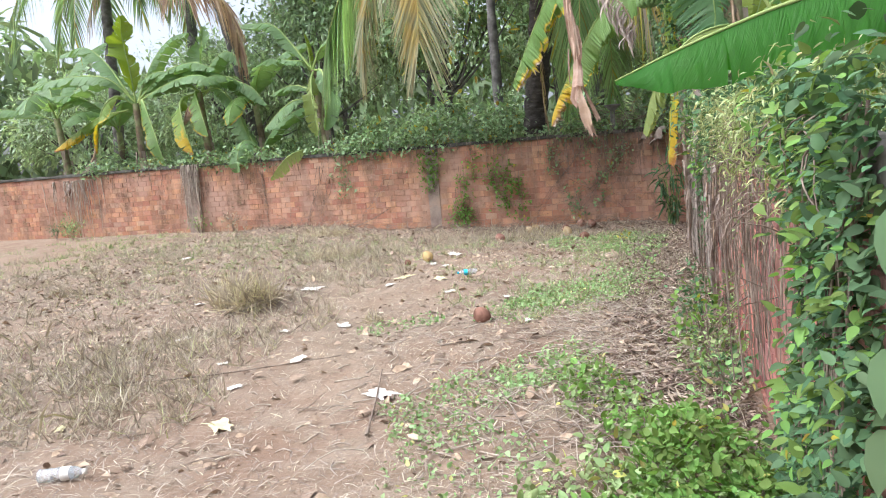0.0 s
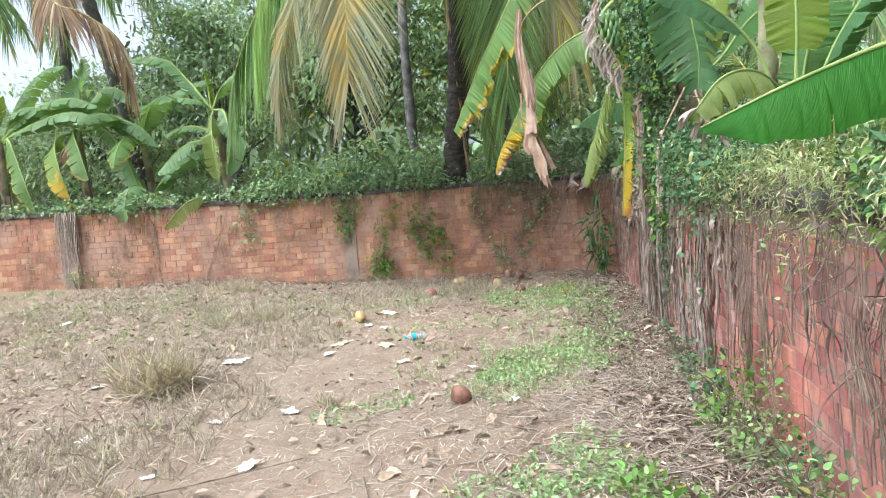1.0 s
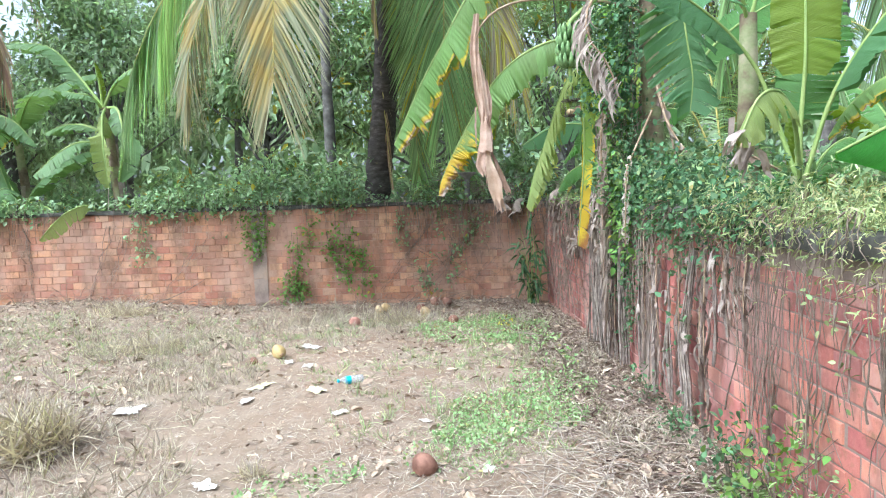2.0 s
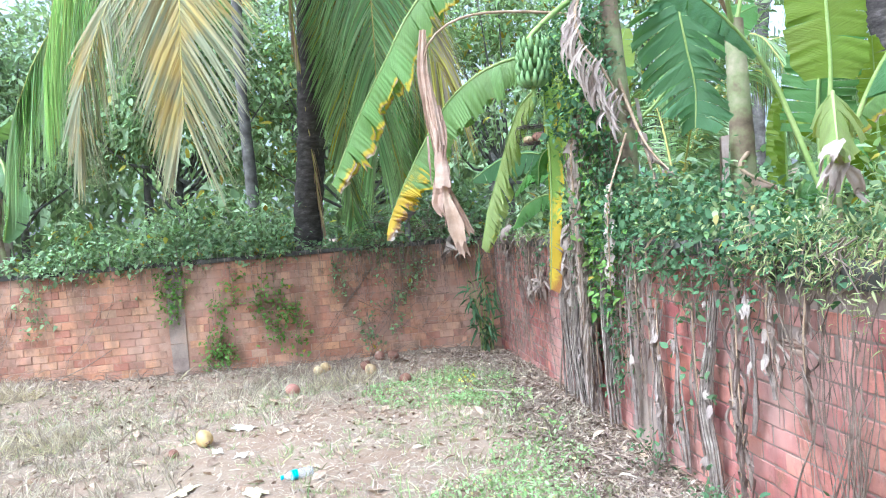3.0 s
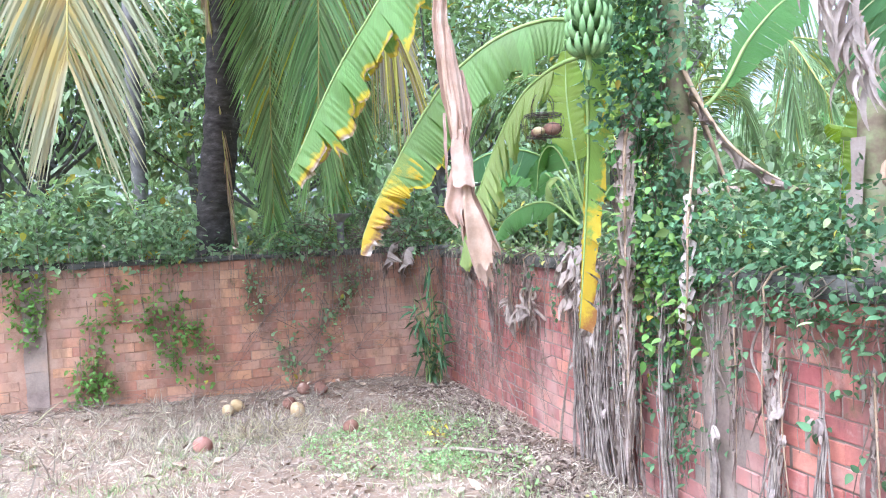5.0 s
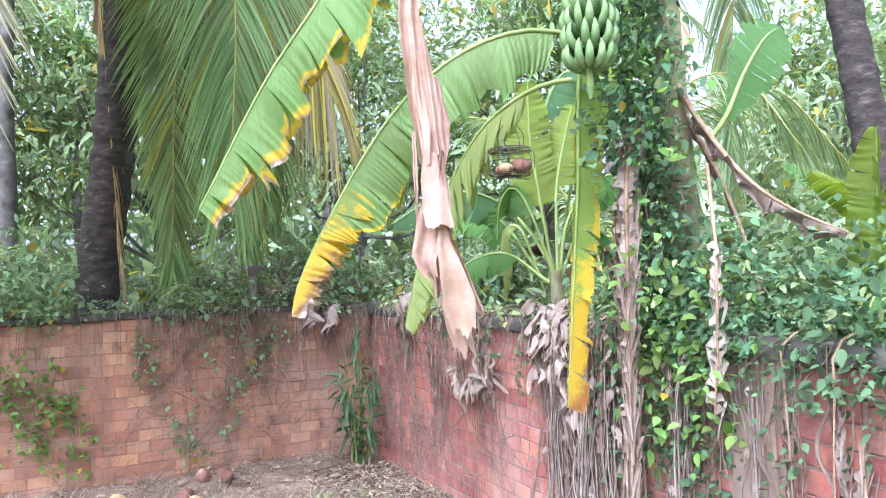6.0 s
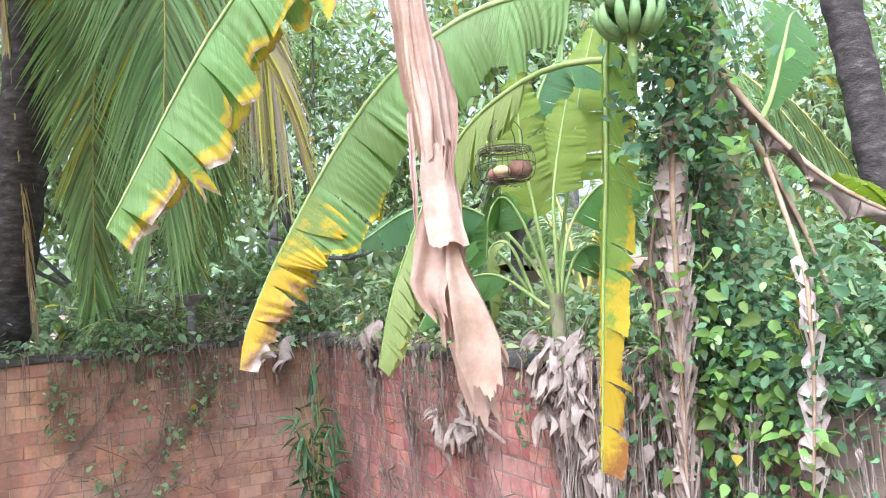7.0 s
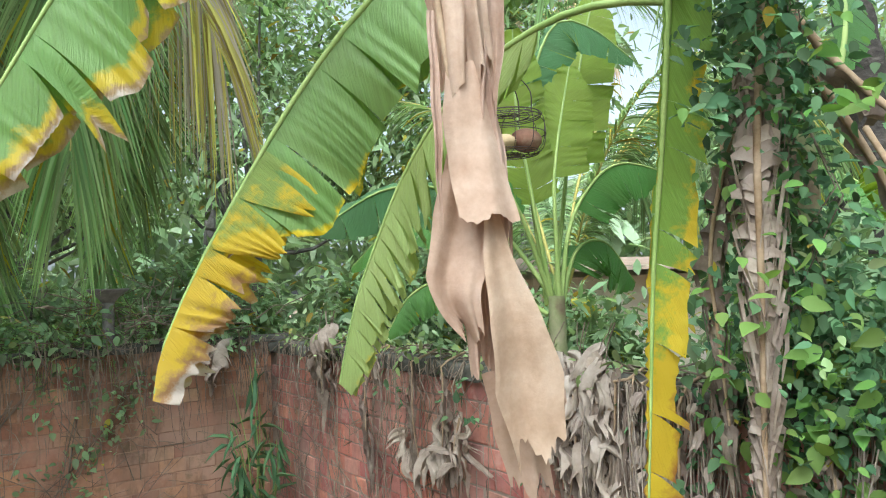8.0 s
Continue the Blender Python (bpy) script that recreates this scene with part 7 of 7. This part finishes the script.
for x, y, n, h, mt in ((0.3, 5.5, 220, 0.5, creeper_leaf), (0.32, 5.0, 220, 0.6, creeper_bright), (0.3, 6.4, 120, 0.3, creeper_leaf), (0.33, 4.65, 150, 0.45, creeper_pale), (0.36, 4.25, 130, 0.4, creeper_leaf), (0.3, 3.8, 150, 0.4, weed_leaf), (-0.15, 8.2, 70, 0.3, weed_leaf), (-0.3, 8.9, 50, 0.3, creeper_pale), (0.35, 7.3, 90, 0.35, creeper_leaf),
                       (-13.3, 13.0, 420, 0.55, tree_leaf_bright), (-14.0, 13.2, 160, 0.4, creeper_leaf), (-9.9, 13.2, 120, 0.5, creeper_pale), (-9.0, 13.2, 160, 0.5, grass_dry), (-0.5, 10.45, 40, 0.22, leafy("yellow_weed", (0.4, 0.36, 0.05), (0.6, 0.5, 0.08)))):
    z = float(lay(x, y))
    root = thing("weed", "dry brown weed against the wall" if mt == grass_dry else "small leafy green weed near the wall", "weed", (x, y, z), "weeds by the wall")
    s, t = Soup(), Soup()
    for k in range(9):
        a = rng.uniform(0, 6.28)
        tube(t, [(x, y, z), (x + 0.1 * h * math.cos(a), y + 0.1 * math.sin(a), z + 0.5 * h), (x + 0.45 * h * math.cos(a), y + 0.45 * h * math.sin(a), z + h * rng.uniform(0.6, 1))], 0.005, 0.002, 6, 3)
    at = np.array([x, y, z + 0.55 * h]) + rng.normal(0, 1, (n, 3)) * np.array([0.24, 0.24, 0.22]) * h
    at[:, 0] = np.minimum(at[:, 0], WALL_X - 0.06)
    at[:, 2] = np.maximum(at[:, 2], z + 0.01)
    scatter_leaves(s, at, 0.034 if h < 0.5 else 0.038, OVATE, (0, 0, 0.2), 0.2)
    part("stem_tangle", t, twig, root, kind="stuff")
    part("foliage", s, mt, root)


def dry_shrub(x, y, h, n, wide):
    """A clump of dead grass: some twigs and many pale bent blades."""
    z = float(lay(x, y))
    s = Soup()
    for k in range(n // 4):
        a, q = rng.uniform(0, 6.28), rng.uniform(0.1, 1)
        tip = (x + wide * q * math.cos(a), y + wide * q * math.sin(a), z + h * rng.uniform(0.5, 1.05) * (1.1 - 0.4 * q))
        mid = ((x * 1.2 + tip[0] * 0.8) / 2, (y * 1.2 + tip[1] * 0.8) / 2, z + (tip[2] - z) * 0.6)
        tube(s, [(x + 0.4 * wide * q * math.cos(a), y + 0.4 * wide * q * math.sin(a), z - 0.02), mid, tip], 0.004, 0.0015, 6, 3)
    root = thing("dry_shrub", "clump of pale dry grass with bare twigs", "shrub", (x, y, z), "dry shrubs")
    part("branchwork", s, straw_stalk, root, kind="stuff")
    f = Soup()
    m = n * 4
    a, q = rng.uniform(0, 6.28, m), np.sqrt(rng.uniform(0, 1, m))
    at = np.stack([x + 0.75 * wide * q * np.cos(a), y + 0.75 * wide * q * np.sin(a), z + h * rng.uniform(0, 0.45, m) * (1 - 0.5 * q)], 1)
    axis = rng.normal(0, 0.8, (m, 3)) + np.stack([0.4 * q * np.cos(a), 0.4 * q * np.sin(a), 0.7 + 0 * a], 1)
    leaves(f, at, axis, rng.normal(0, 0.6, (m, 3)) + np.stack([np.cos(a), np.sin(a), 0 * a], 1), h * rng.uniform(0.3, 0.75, m), (BLADE[0] * np.array([1, 0.85, 1.5]), BLADE[1]))
    part("dead_leaves", f, grass_pale, root)


dry_shrub(-4.35, 6.45, 0.48, 190, 0.46)
dry_shrub(-4.85, 9.8, 0.26, 200, 0.55)
dry_shrub(-2.6, 5.9, 0.16, 60, 0.12)
dry_shrub(-1.9, 11.5, 0.3, 120, 0.5)
dry_shrub(-6.3, 12.4, 0.3, 120, 0.6)


def stick(pts, r, label="dry stick lying on the soil"):
    p = [(x, y, float(lay(x, y)) + z) for x, y, z in pts]
    single("stick", tube(Soup(), p, r, r * 0.5, 8, 5, 1, 0.1), twig, label, "stick", p[0], "sticks on the ground")


stick([(-3.9, 3.9, 0.02), (-3.2, 4.2, 0.03), (-2.4, 4.75, 0.02)], 0.008)
stick([(-1.6, 3.4, 0.02), (-1.75, 3.9, 0.03), (-1.95, 4.5, 0.02)], 0.008, "split piece of dry palm stalk on the soil")
stick([(-0.6, 3.2, 0.02), (-0.9, 3.9, 0.05), (-1.2, 4.5, 0.02)], 0.007)
stick([(-0.2, 3.9, 0.04), (0.15, 4.4, 0.06), (0.45, 4.9, 0.12)], 0.009)
stick([(-0.3, 4.4, 0.03), (0.1, 4.5, 0.1), (0.4, 4.5, 0.2)], 0.008)
stick([(-0.7, 10.3, 0.02), (-0.3, 10.0, 0.05), (0.1, 9.6, 0.04)], 0.02, "thick dry palm stalk near the wall")
stick([(-0.8, 8.9, 0.03), (-0.1, 8.1, 0.06), (0.35, 7.3, 0.08)], 0.008)
stick([(0.2, 7.0, 0.02), (0.3, 6.5, 0.06), (0.45, 6.0, 0.03)], 0.01)
stick([(0.42, 9.85, 0.0), (0.47, 9.83, 0.4), (0.54, 9.8, 0.85)], 0.014, "pale dry stick leaning on the red brick wall")
stick([(-6.2, 13.0, 0.05), (-5.7, 13.2, 0.25), (-5.3, 13.4, 0.5)], 0.01, "dry stick leaning near the orange wall")
for k in range(26):
    x, y, a, ln = rng.uniform(-2.4, -0.2), rng.uniform(2.8, 6.2), rng.uniform(0, 6.28), rng.uniform(0.1, 0.35)
    stick([(x, y, 0.012), (x + 0.5 * ln * math.cos(a), y + 0.5 * ln * math.sin(a), 0.02), (x + ln * math.cos(a + 0.2), y + ln * math.sin(a + 0.2), 0.012)], 0.004)
for k in range(40):
    x, y, a, ln = rng.uniform(-0.3, 0.5), rng.uniform(5.6, 12.5), rng.uniform(0, 6.28), rng.uniform(0.15, 0.5)
    stick([(x, y, 0.02), (min(0.5, x + 0.5 * ln * math.cos(a)), y + 0.5 * ln * math.sin(a), 0.05), (min(0.5, x + ln * math.cos(a)), y + ln * math.sin(a), 0.02)], 0.005, "dry twig at the foot of the red wall")


lines = []
for k in range(520):
    x, y, a, ln = min(0.42, rng.normal(-0.25, 0.4)), rng.uniform(3.2, 6.6), rng.uniform(0, 6.28), rng.uniform(0.12, 0.45)
    z = float(lay(x, y)) + 0.012
    d = np.array([math.cos(a), math.sin(a), 0]) * ln
    lift = rng.uniform(0, 0.16) * ln
    q = np.array([(x, y, z), (x + 0.5 * d[0], y + 0.5 * d[1], z + lift + 0.01), (x + d[0], y + d[1], z + 0.6 * lift)])
    q[:, 0] = np.minimum(q[:, 0], WALL_X - 0.05)
    lines.append(q)
single("dry_brush", strands(lines, 0.0045, 0.002), straw_stalk, "loose brush of dry stalks beside the red wall", "brush", kind="stuff")
lines = []
for k in range(80):
    x, y, a, ln = rng.normal(-1.6, 0.45), rng.uniform(3.0, 5.6), rng.uniform(0, 6.28), rng.uniform(0.06, 0.26)
    z = float(lay(x, y)) + 0.008
    lines.append(np.array([(x, y, z), (x + 0.5 * ln * math.cos(a), y + 0.5 * ln * math.sin(a), z + 0.012), (x + ln * math.cos(a + 0.3), y + ln * math.sin(a + 0.3), z)]))
single("broken_stalks", strands(lines, 0.0045, 0.0025, 4), straw_stalk, "short pale broken stalks on the trodden soil", "straw", kind="stuff")
lines = []
for k in range(420):
    x, y, a, ln = rng.uniform(-8.5, 0.4), WALL_Y - 0.06 - 0.9 * rng.uniform() ** 2, rng.uniform(0, 6.28), rng.uniform(0.15, 0.55)
    z = float(lay(x, y)) + 0.01
    e = np.array([math.cos(a), 0.5 * math.sin(a), 0]) * ln
    rise = rng.uniform(0, 0.28) * ln + 0.3 * ln * (rng.uniform() < 0.15)
    ln_ = np.array([(x, y, z), (x + 0.5 * e[0], y + 0.5 * e[1], z + rise + 0.02), (x + e[0], y + e[1], z + 1.2 * rise)])
    ln_[:, 0], ln_[:, 1] = np.minimum(ln_[:, 0], WALL_X - 0.05), np.minimum(ln_[:, 1], WALL_Y - 0.04)
    lines.append(ln_)
single("dry_brush", strands(lines, 0.005, 0.002), twig, "dry twigs and stalks along the foot of the orange wall", "brushwood", kind="stuff")


def coconut(x, y, r, mat_, label, tilt=0.4, spin=0.0):
    z = float(lay(x, y)) + r * 0.86
    th, ph = np.meshgrid(np.linspace(0, math.pi, 17), np.linspace(0, 2 * math.pi, 25), indexing="ij")
    rad = r * (1 + 0.05 * np.cos(3 * ph) * np.sin(th) + 0.12 * np.abs(np.cos(th)) ** 5 * np.sign(np.cos(th)))
    p = np.stack([rad * np.sin(th) * np.cos(ph) * 0.95, rad * np.sin(th) * np.sin(ph) * 0.95, rad * np.cos(th) * 1.08], -1)
    m = np.array(Euler((1.57 + tilt, 0, spin)).to_matrix())
    root = thing("coconut", label, "coconut", (x, y, z), "fallen coconuts")
    c = np.array([x, y, z])
    part("husk", sheet(Soup(), p @ m.T + c), mat_, root)
    top = m @ np.array([0, 0, 1.0])
    part("stalk_scar", tube(Soup(), [c + top * r * 1.08, c + top * r * 1.2, c + top * r * 1.26], r * 0.32, r * 0.14, 5, 8, 1, 0.06), husk_brown, root, "dark dry stalk end")


coconut(-3.16, 9.24, 0.08, husk_yellow, "yellow coconut lying on the soil", 0.3, 0.6)
coconut(-1.5, 5.74, 0.075, husk_brown, "brown coconut lying on the soil", 0.2, 1.2)
coconut(-2.52, 11.1, 0.082, husk_red, "reddish coconut in the dry grass", 0.4, 2.0)
coconut(-1.56, 12.33, 0.085, husk_pale, "pale yellow coconut near the orange wall", 0.5, 0.3)
coconut(-1.62, 12.62, 0.078, husk_brown, "brown coconut near the orange wall", 0.3, 2.5)
coconut(-1.2, 13.1, 0.085, husk_brown, "brown coconut near the orange wall", 0.1, 0.5)
coconut(-1.4, 13.2, 0.078, husk_brown, "brown coconut near the orange wall", 0.6, 1.5)
coconut(-2.2, 12.75, 0.078, husk_pale, "pale coconut near the orange wall", 0.2, 0.8)
coconut(-2.3, 12.6, 0.07, husk_pale, "small pale coconut near the orange wall", 0.2, 0.1)
coconut(-1.15, 11.2, 0.075, husk_brown, "brown coconut in the green grass", 0.2, 2.2)
coconut(-3.38, 9.0, 0.042, husk_brown, "half coconut shell beside a yellow coconut", 0.5, 2.2)


def scrap(x, y, size, mat_, label, name="paper_scrap", flat=0.3, wide=0.6):
    n = 9
    a, b = np.meshgrid(np.linspace(-0.5, 0.5, n), np.linspace(-0.5, 0.5, n), indexing="ij")
    w = 1 + 0.18 * rng.normal(0, 1, (n, n))
    h = flat * size * (0.25 * np.abs(np.sin(5 * a + rng.uniform(0, 6)) * np.cos(4 * b + rng.uniform(0, 6))) + 0.06 * rng.uniform(0, 1, (n, n)))
    r = rng.uniform(0, 6.28)
    px, py = a * size * w, b * size * wide * w
    gx_, gy_ = x + px * math.cos(r) - py * math.sin(r), y + px * math.sin(r) + py * math.cos(r)
    z = lay(gx_, gy_) + 0.012 + h
    single(name, sheet(Soup(), np.stack([gx_, gy_, z], -1)), mat_, label, "litter", (x, y, float(lay(x, y))), "litter on the soil")


for x, y, size, mt, label in ((-2.61, 3.45, 0.2, card, "pale yellow piece of card on the soil"), (-2.74, 4.69, 0.17, paper, "crumpled white paper scrap"), (-1.78, 4.05, 0.2, paper, "dirty white paper scrap"), (-2.87, 5.8, 0.17, paper, "flat white paper scrap on the soil"),
                              (-4.0, 7.35, 0.3, paper, "crumpled dirty white paper by the dry shrub"), (-3.05, 7.99, 0.2, card, "pale scrap on the soil"), (-3.07, 7.52, 0.16, paper, "white paper scrap on the soil"), (-2.48, 7.66, 0.2, card, "pale scrap on the soil"), (-2.85, 9.55, 0.22, paper, "white paper scrap near the yellow coconut"),
                              (-3.0, 9.0, 0.13, paper, "small white scrap on the soil"), (-2.75, 8.75, 0.15, paper, "small white scrap on the soil"), (-7.63, 9.7, 0.2, paper, "white scrap in the dry grass"), (-3.4, 5.6, 0.12, paper, "small white scrap on the soil"), (-4.2, 5.2, 0.14, paper, "small white scrap on the soil"), (-2.9, 4.05, 0.1, paper, "small white scrap on the soil"), (-3.3, 4.5, 0.08, paper, "small white scrap on the soil"),
                              (-3.6, 3.2, 0.1, card, "small pale scrap on the soil"), (-1.1, 5.75, 0.1, paper, "small white scrap on the soil"), (-4.9, 6.4, 0.13, paper, "small white scrap on the soil"), (-2.2, 7.1, 0.12, paper, "flat white paper scrap on the soil"), (-1.5, 6.8, 0.09, paper, "small white scrap on the soil")):
    scrap(x, y, size, mt, label)


def bottle(x, y, length, r, spin, cap_mat, band_mat, label):
    z = float(lay(x, y)) + r + 0.004
    root = thing("plastic_bottle", label, "bottle", (x, y, z))
    d, e = np.array([math.cos(spin), math.sin(spin), 0]), np.array([-math.sin(spin), math.cos(spin), 0])
    o = np.array([x, y, z])

    def turned(stops):
        k = np.array(stops)
        an = np.linspace(0, 2 * math.pi, 21)
        return sheet(Soup(), (o + d * (k[:, :1] * length))[:, None] + (k[:, 1] * r)[:, None, None] * (np.cos(an)[None, :, None] * e + np.sin(an)[None, :, None] * UP))

    part("body", turned([(-0.5, 0.05), (-0.5, 0.85), (-0.47, 1.0), (-0.3, 0.95), (-0.28, 1.0), (-0.1, 0.96), (0.05, 1.0), (0.2, 0.96), (0.3, 0.8), (0.38, 0.42), (0.42, 0.36)]), plastic_clear, root, "clear crumpled plastic body")
    part("paper_band", turned([(-0.02, 1.02), (0.17, 1.02)]), band_mat, root, "blue and white wrapper band")
    part("cap", turned([(0.42, 0.05), (0.42, 0.44), (0.5, 0.44), (0.505, 0.05)]), cap_mat, root, "screw cap")


bottle(-2.2, 7.86, 0.24, 0.036, 3.5, label_blue, label_blue, "small clear plastic bottle with a blue wrapper on the soil")
bottle(-2.97, 2.62, 0.24, 0.035, 0.4, paper, paper, "crushed clear plastic bottle in the straw")

# ---- hanging wire basket ----
basket = thing("wire_basket", "round wire hanging basket holding coconut shells, hung from a leaf stalk", "basket", (0.3, 9.7, 2.58))
BC = np.array((0.3, 9.7, 0.0))


def ring(r, z, t=0.0024, squash=1.0):
    a = np.linspace(0, 2 * math.pi, 33)
    return tube(Soup(), [tuple(BC + np.array([r * math.cos(k), r * squash * math.sin(k), z])) for k in a], t, t, 40, 4)


for r, z in ((0.15, 2.78), (0.155, 2.79), (0.145, 2.795), (0.17, 2.7), (0.14, 2.62), (0.135, 2.612), (0.09, 2.615), (0.05, 2.61), (0.1, 2.785), (0.05, 2.79)):
    part("wire_ring", ring(r, z), wire, basket)
for k in range(12):
    a = 6.283 * k / 12
    d = np.array([math.cos(a), math.sin(a), 0])
    part("wire_rib", tube(Soup(), [BC + UP * 2.79, BC + d * 0.15 + UP * 2.785, BC + d * 0.172 + UP * 2.7, BC + d * 0.14 + UP * 2.62, BC + UP * 2.61], 0.002, 0.002, 20, 4), wire, basket)
for k in range(4):
    a = 6.283 * k / 4 + 0.4
    d = np.array([math.cos(a), math.sin(a), 0])
    part("wire_hanger", tube(Soup(), [BC + d * 0.12 + UP * 2.79, BC + d * 0.12 + UP * 2.88, BC + d * 0.07 + UP * 2.95, BC + d * 0.02 + UP * 2.98, BC + UP * 3.14], 0.003, 0.003, 14, 4), wire, basket)
for dx, dy, r, mt in ((0.06, -0.05, 0.068, husk_brown), (-0.06, -0.05, 0.045, husk_pale), (-0.02, 0.06, 0.05, husk_red)):
    th, ph = np.meshgrid(np.linspace(0, math.pi, 11), np.linspace(0, 2 * math.pi, 17), indexing="ij")
    p = np.stack([np.sin(th) * np.cos(ph) * 1.15, np.sin(th) * np.sin(ph), np.cos(th) * 0.8], -1) * r
    single("coconut_shell", sheet(Soup(), p + BC + np.array([dx, dy, 2.618 + 0.8 * r])), mt, "brown coconut shell in the wire basket", "coconut shell", (0.3 + dx, 9.7 + dy, 2.6), "shells in the basket")

# ---- old lamp bowl on the back wall ----
bowl = thing("lamp_bowl", "old dark bowl-shaped lamp fitting on the wall top", "lamp", (-0.77, 13.7, TOP_BACK + 0.08))
part("post", tube(Soup(), [(-0.77, 13.7, TOP_BACK + 0.06), (-0.77, 13.7, 1.85), (-0.77, 13.7, 2.04)], 0.045, 0.05, 6, 10), black_plastic, bowl)
an = np.linspace(0, 2 * math.pi, 25)
pr = np.array([(0.05, 2.01), (0.09, 2.06), (0.16, 2.11), (0.165, 2.125), (0.15, 2.12), (0.0, 2.08)])
part("bowl", sheet(Soup(), np.array([-0.77, 13.7, 0]) + np.stack([pr[:, :1] * np.cos(an), pr[:, :1] * np.sin(an), pr[:, 1:] + 0 * an], -1)), black_plastic, bowl)

# ---- house beyond the trees ----
house = thing("house", "cream-painted house with a weathered low roof half hidden by trees", "house", (9.0, 18.0, 0))
part("wall", block(Soup(), (6.2, 16.2, 0), (12, 20, 2.3)), wall_paint, house, smooth=False)
s = Soup()
sheet(s, np.array([[(5.8, 15.7, 2.2), (12.4, 15.7, 2.2)], [(5.8, 18.1, 2.55), (12.4, 18.1, 2.55)], [(5.8, 20.5, 2.2), (12.4, 20.5, 2.2)], [(5.8, 20.5, 2.1), (12.4, 20.5, 2.1)], [(5.8, 15.7, 2.1), (12.4, 15.7, 2.1)]]))
part("roof", s, roof_clay, house, smooth=False)

# ---- far woods that close the view ----
s = Soup()
n = 36000
a = rng.uniform(0, 6.283, n)
r = rng.uniform(27, 34, n)
at = np.stack([-3 + r * np.cos(a), 7 + r * np.sin(a), rng.uniform(0, 1, n) ** 0.8 * (7.5 + 1.6 * np.sin(5 * a) + 1.0 * np.sin(13 * a))], 1)
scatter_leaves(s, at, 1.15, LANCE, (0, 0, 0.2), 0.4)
single("far_woods", s, far_leaf_hazed, "distant belt of green trees", "woods", kind="stuff")

# ---- bricks, last ----
COURSE, LENGTH = 0.116, 0.226


def brick_mesh(joint, depth=0.05):
    """A worn brick, its front face to -y, its length along x."""
    w, h = (LENGTH - joint) / 2, (COURSE - joint) / 2
    j = lambda q: rng.normal(0, q)
    f = [(-w + 0.004 + j(0.002), 0, -h + 0.004 + j(0.002)), (w - 0.004 + j(0.002), 0, -h + 0.004 + j(0.002)), (w - 0.004 + j(0.002), 0, h - 0.004 + j(0.002)), (-w + 0.004 + j(0.002), 0, h - 0.004 + j(0.002))]
    m = [(-w, 0.004, -h), (w, 0.004, -h), (w, 0.004, h), (-w, 0.004, h)]
    b = [(-w, depth, -h), (w, depth, -h), (w, depth, h), (-w, depth, h)]
    v = np.array(f + m + b)
    v[:4, 1] += rng.normal(0, 0.0015, 4)
    q = [(0, 1, 2, 3)] + [(i, 4 + i, 4 + (i + 1) % 4, (i + 1) % 4) for i in range(4)] + [(4 + i, 8 + i, 8 + (i + 1) % 4, 4 + (i + 1) % 4) for i in range(4)]
    return v, np.array(q)


def lay_bricks(wall, material, where, turn, s0, s1, near0, near1, skip, top, joint):
    """Courses of bricks on a wall: those of the near stretch singly, the others joined."""
    meshes, shapes = [], [brick_mesh(joint) for k in range(8)]
    for v, q in shapes:
        me = Soup().add(v, q).mesh("brick", smooth=False)
        me.materials.append(material)
        meshes.append(me)
    rest = Soup()
    rot = np.array(Matrix.Rotation(turn, 3, "Z"))
    for row in range(15):
        z = top - COURSE * (row + 0.5)
        for i in range(int((s1 - s0) / LENGTH)):
            s = s0 + (i + 0.5 + 0.5 * (row % 2)) * LENGTH + rng.normal(0, 0.006)
            k = int(rng.integers(8))
            c = where(s) + np.array([0, 0, z + rng.normal(0, 0.002)])
            if skip(s, z):
                continue
            out = min(0.002, rng.normal(0, 0.004))
            c = c + rot @ np.array([0, out, 0])
            if near0 < s < near1:
                ob = new("brick", meshes[k])
                ob.parent = wall
                ob.matrix_basis = Matrix.Translation(c) @ Matrix.Rotation(turn, 4, "Z") @ Matrix.Rotation(rng.normal(0, 0.006), 4, "Y")
            else:
                v, q = shapes[k]
                rest.add(v @ rot.T + c, q)
    ob = part("bricks", rest, material, wall, kind="stuff", smooth=False)


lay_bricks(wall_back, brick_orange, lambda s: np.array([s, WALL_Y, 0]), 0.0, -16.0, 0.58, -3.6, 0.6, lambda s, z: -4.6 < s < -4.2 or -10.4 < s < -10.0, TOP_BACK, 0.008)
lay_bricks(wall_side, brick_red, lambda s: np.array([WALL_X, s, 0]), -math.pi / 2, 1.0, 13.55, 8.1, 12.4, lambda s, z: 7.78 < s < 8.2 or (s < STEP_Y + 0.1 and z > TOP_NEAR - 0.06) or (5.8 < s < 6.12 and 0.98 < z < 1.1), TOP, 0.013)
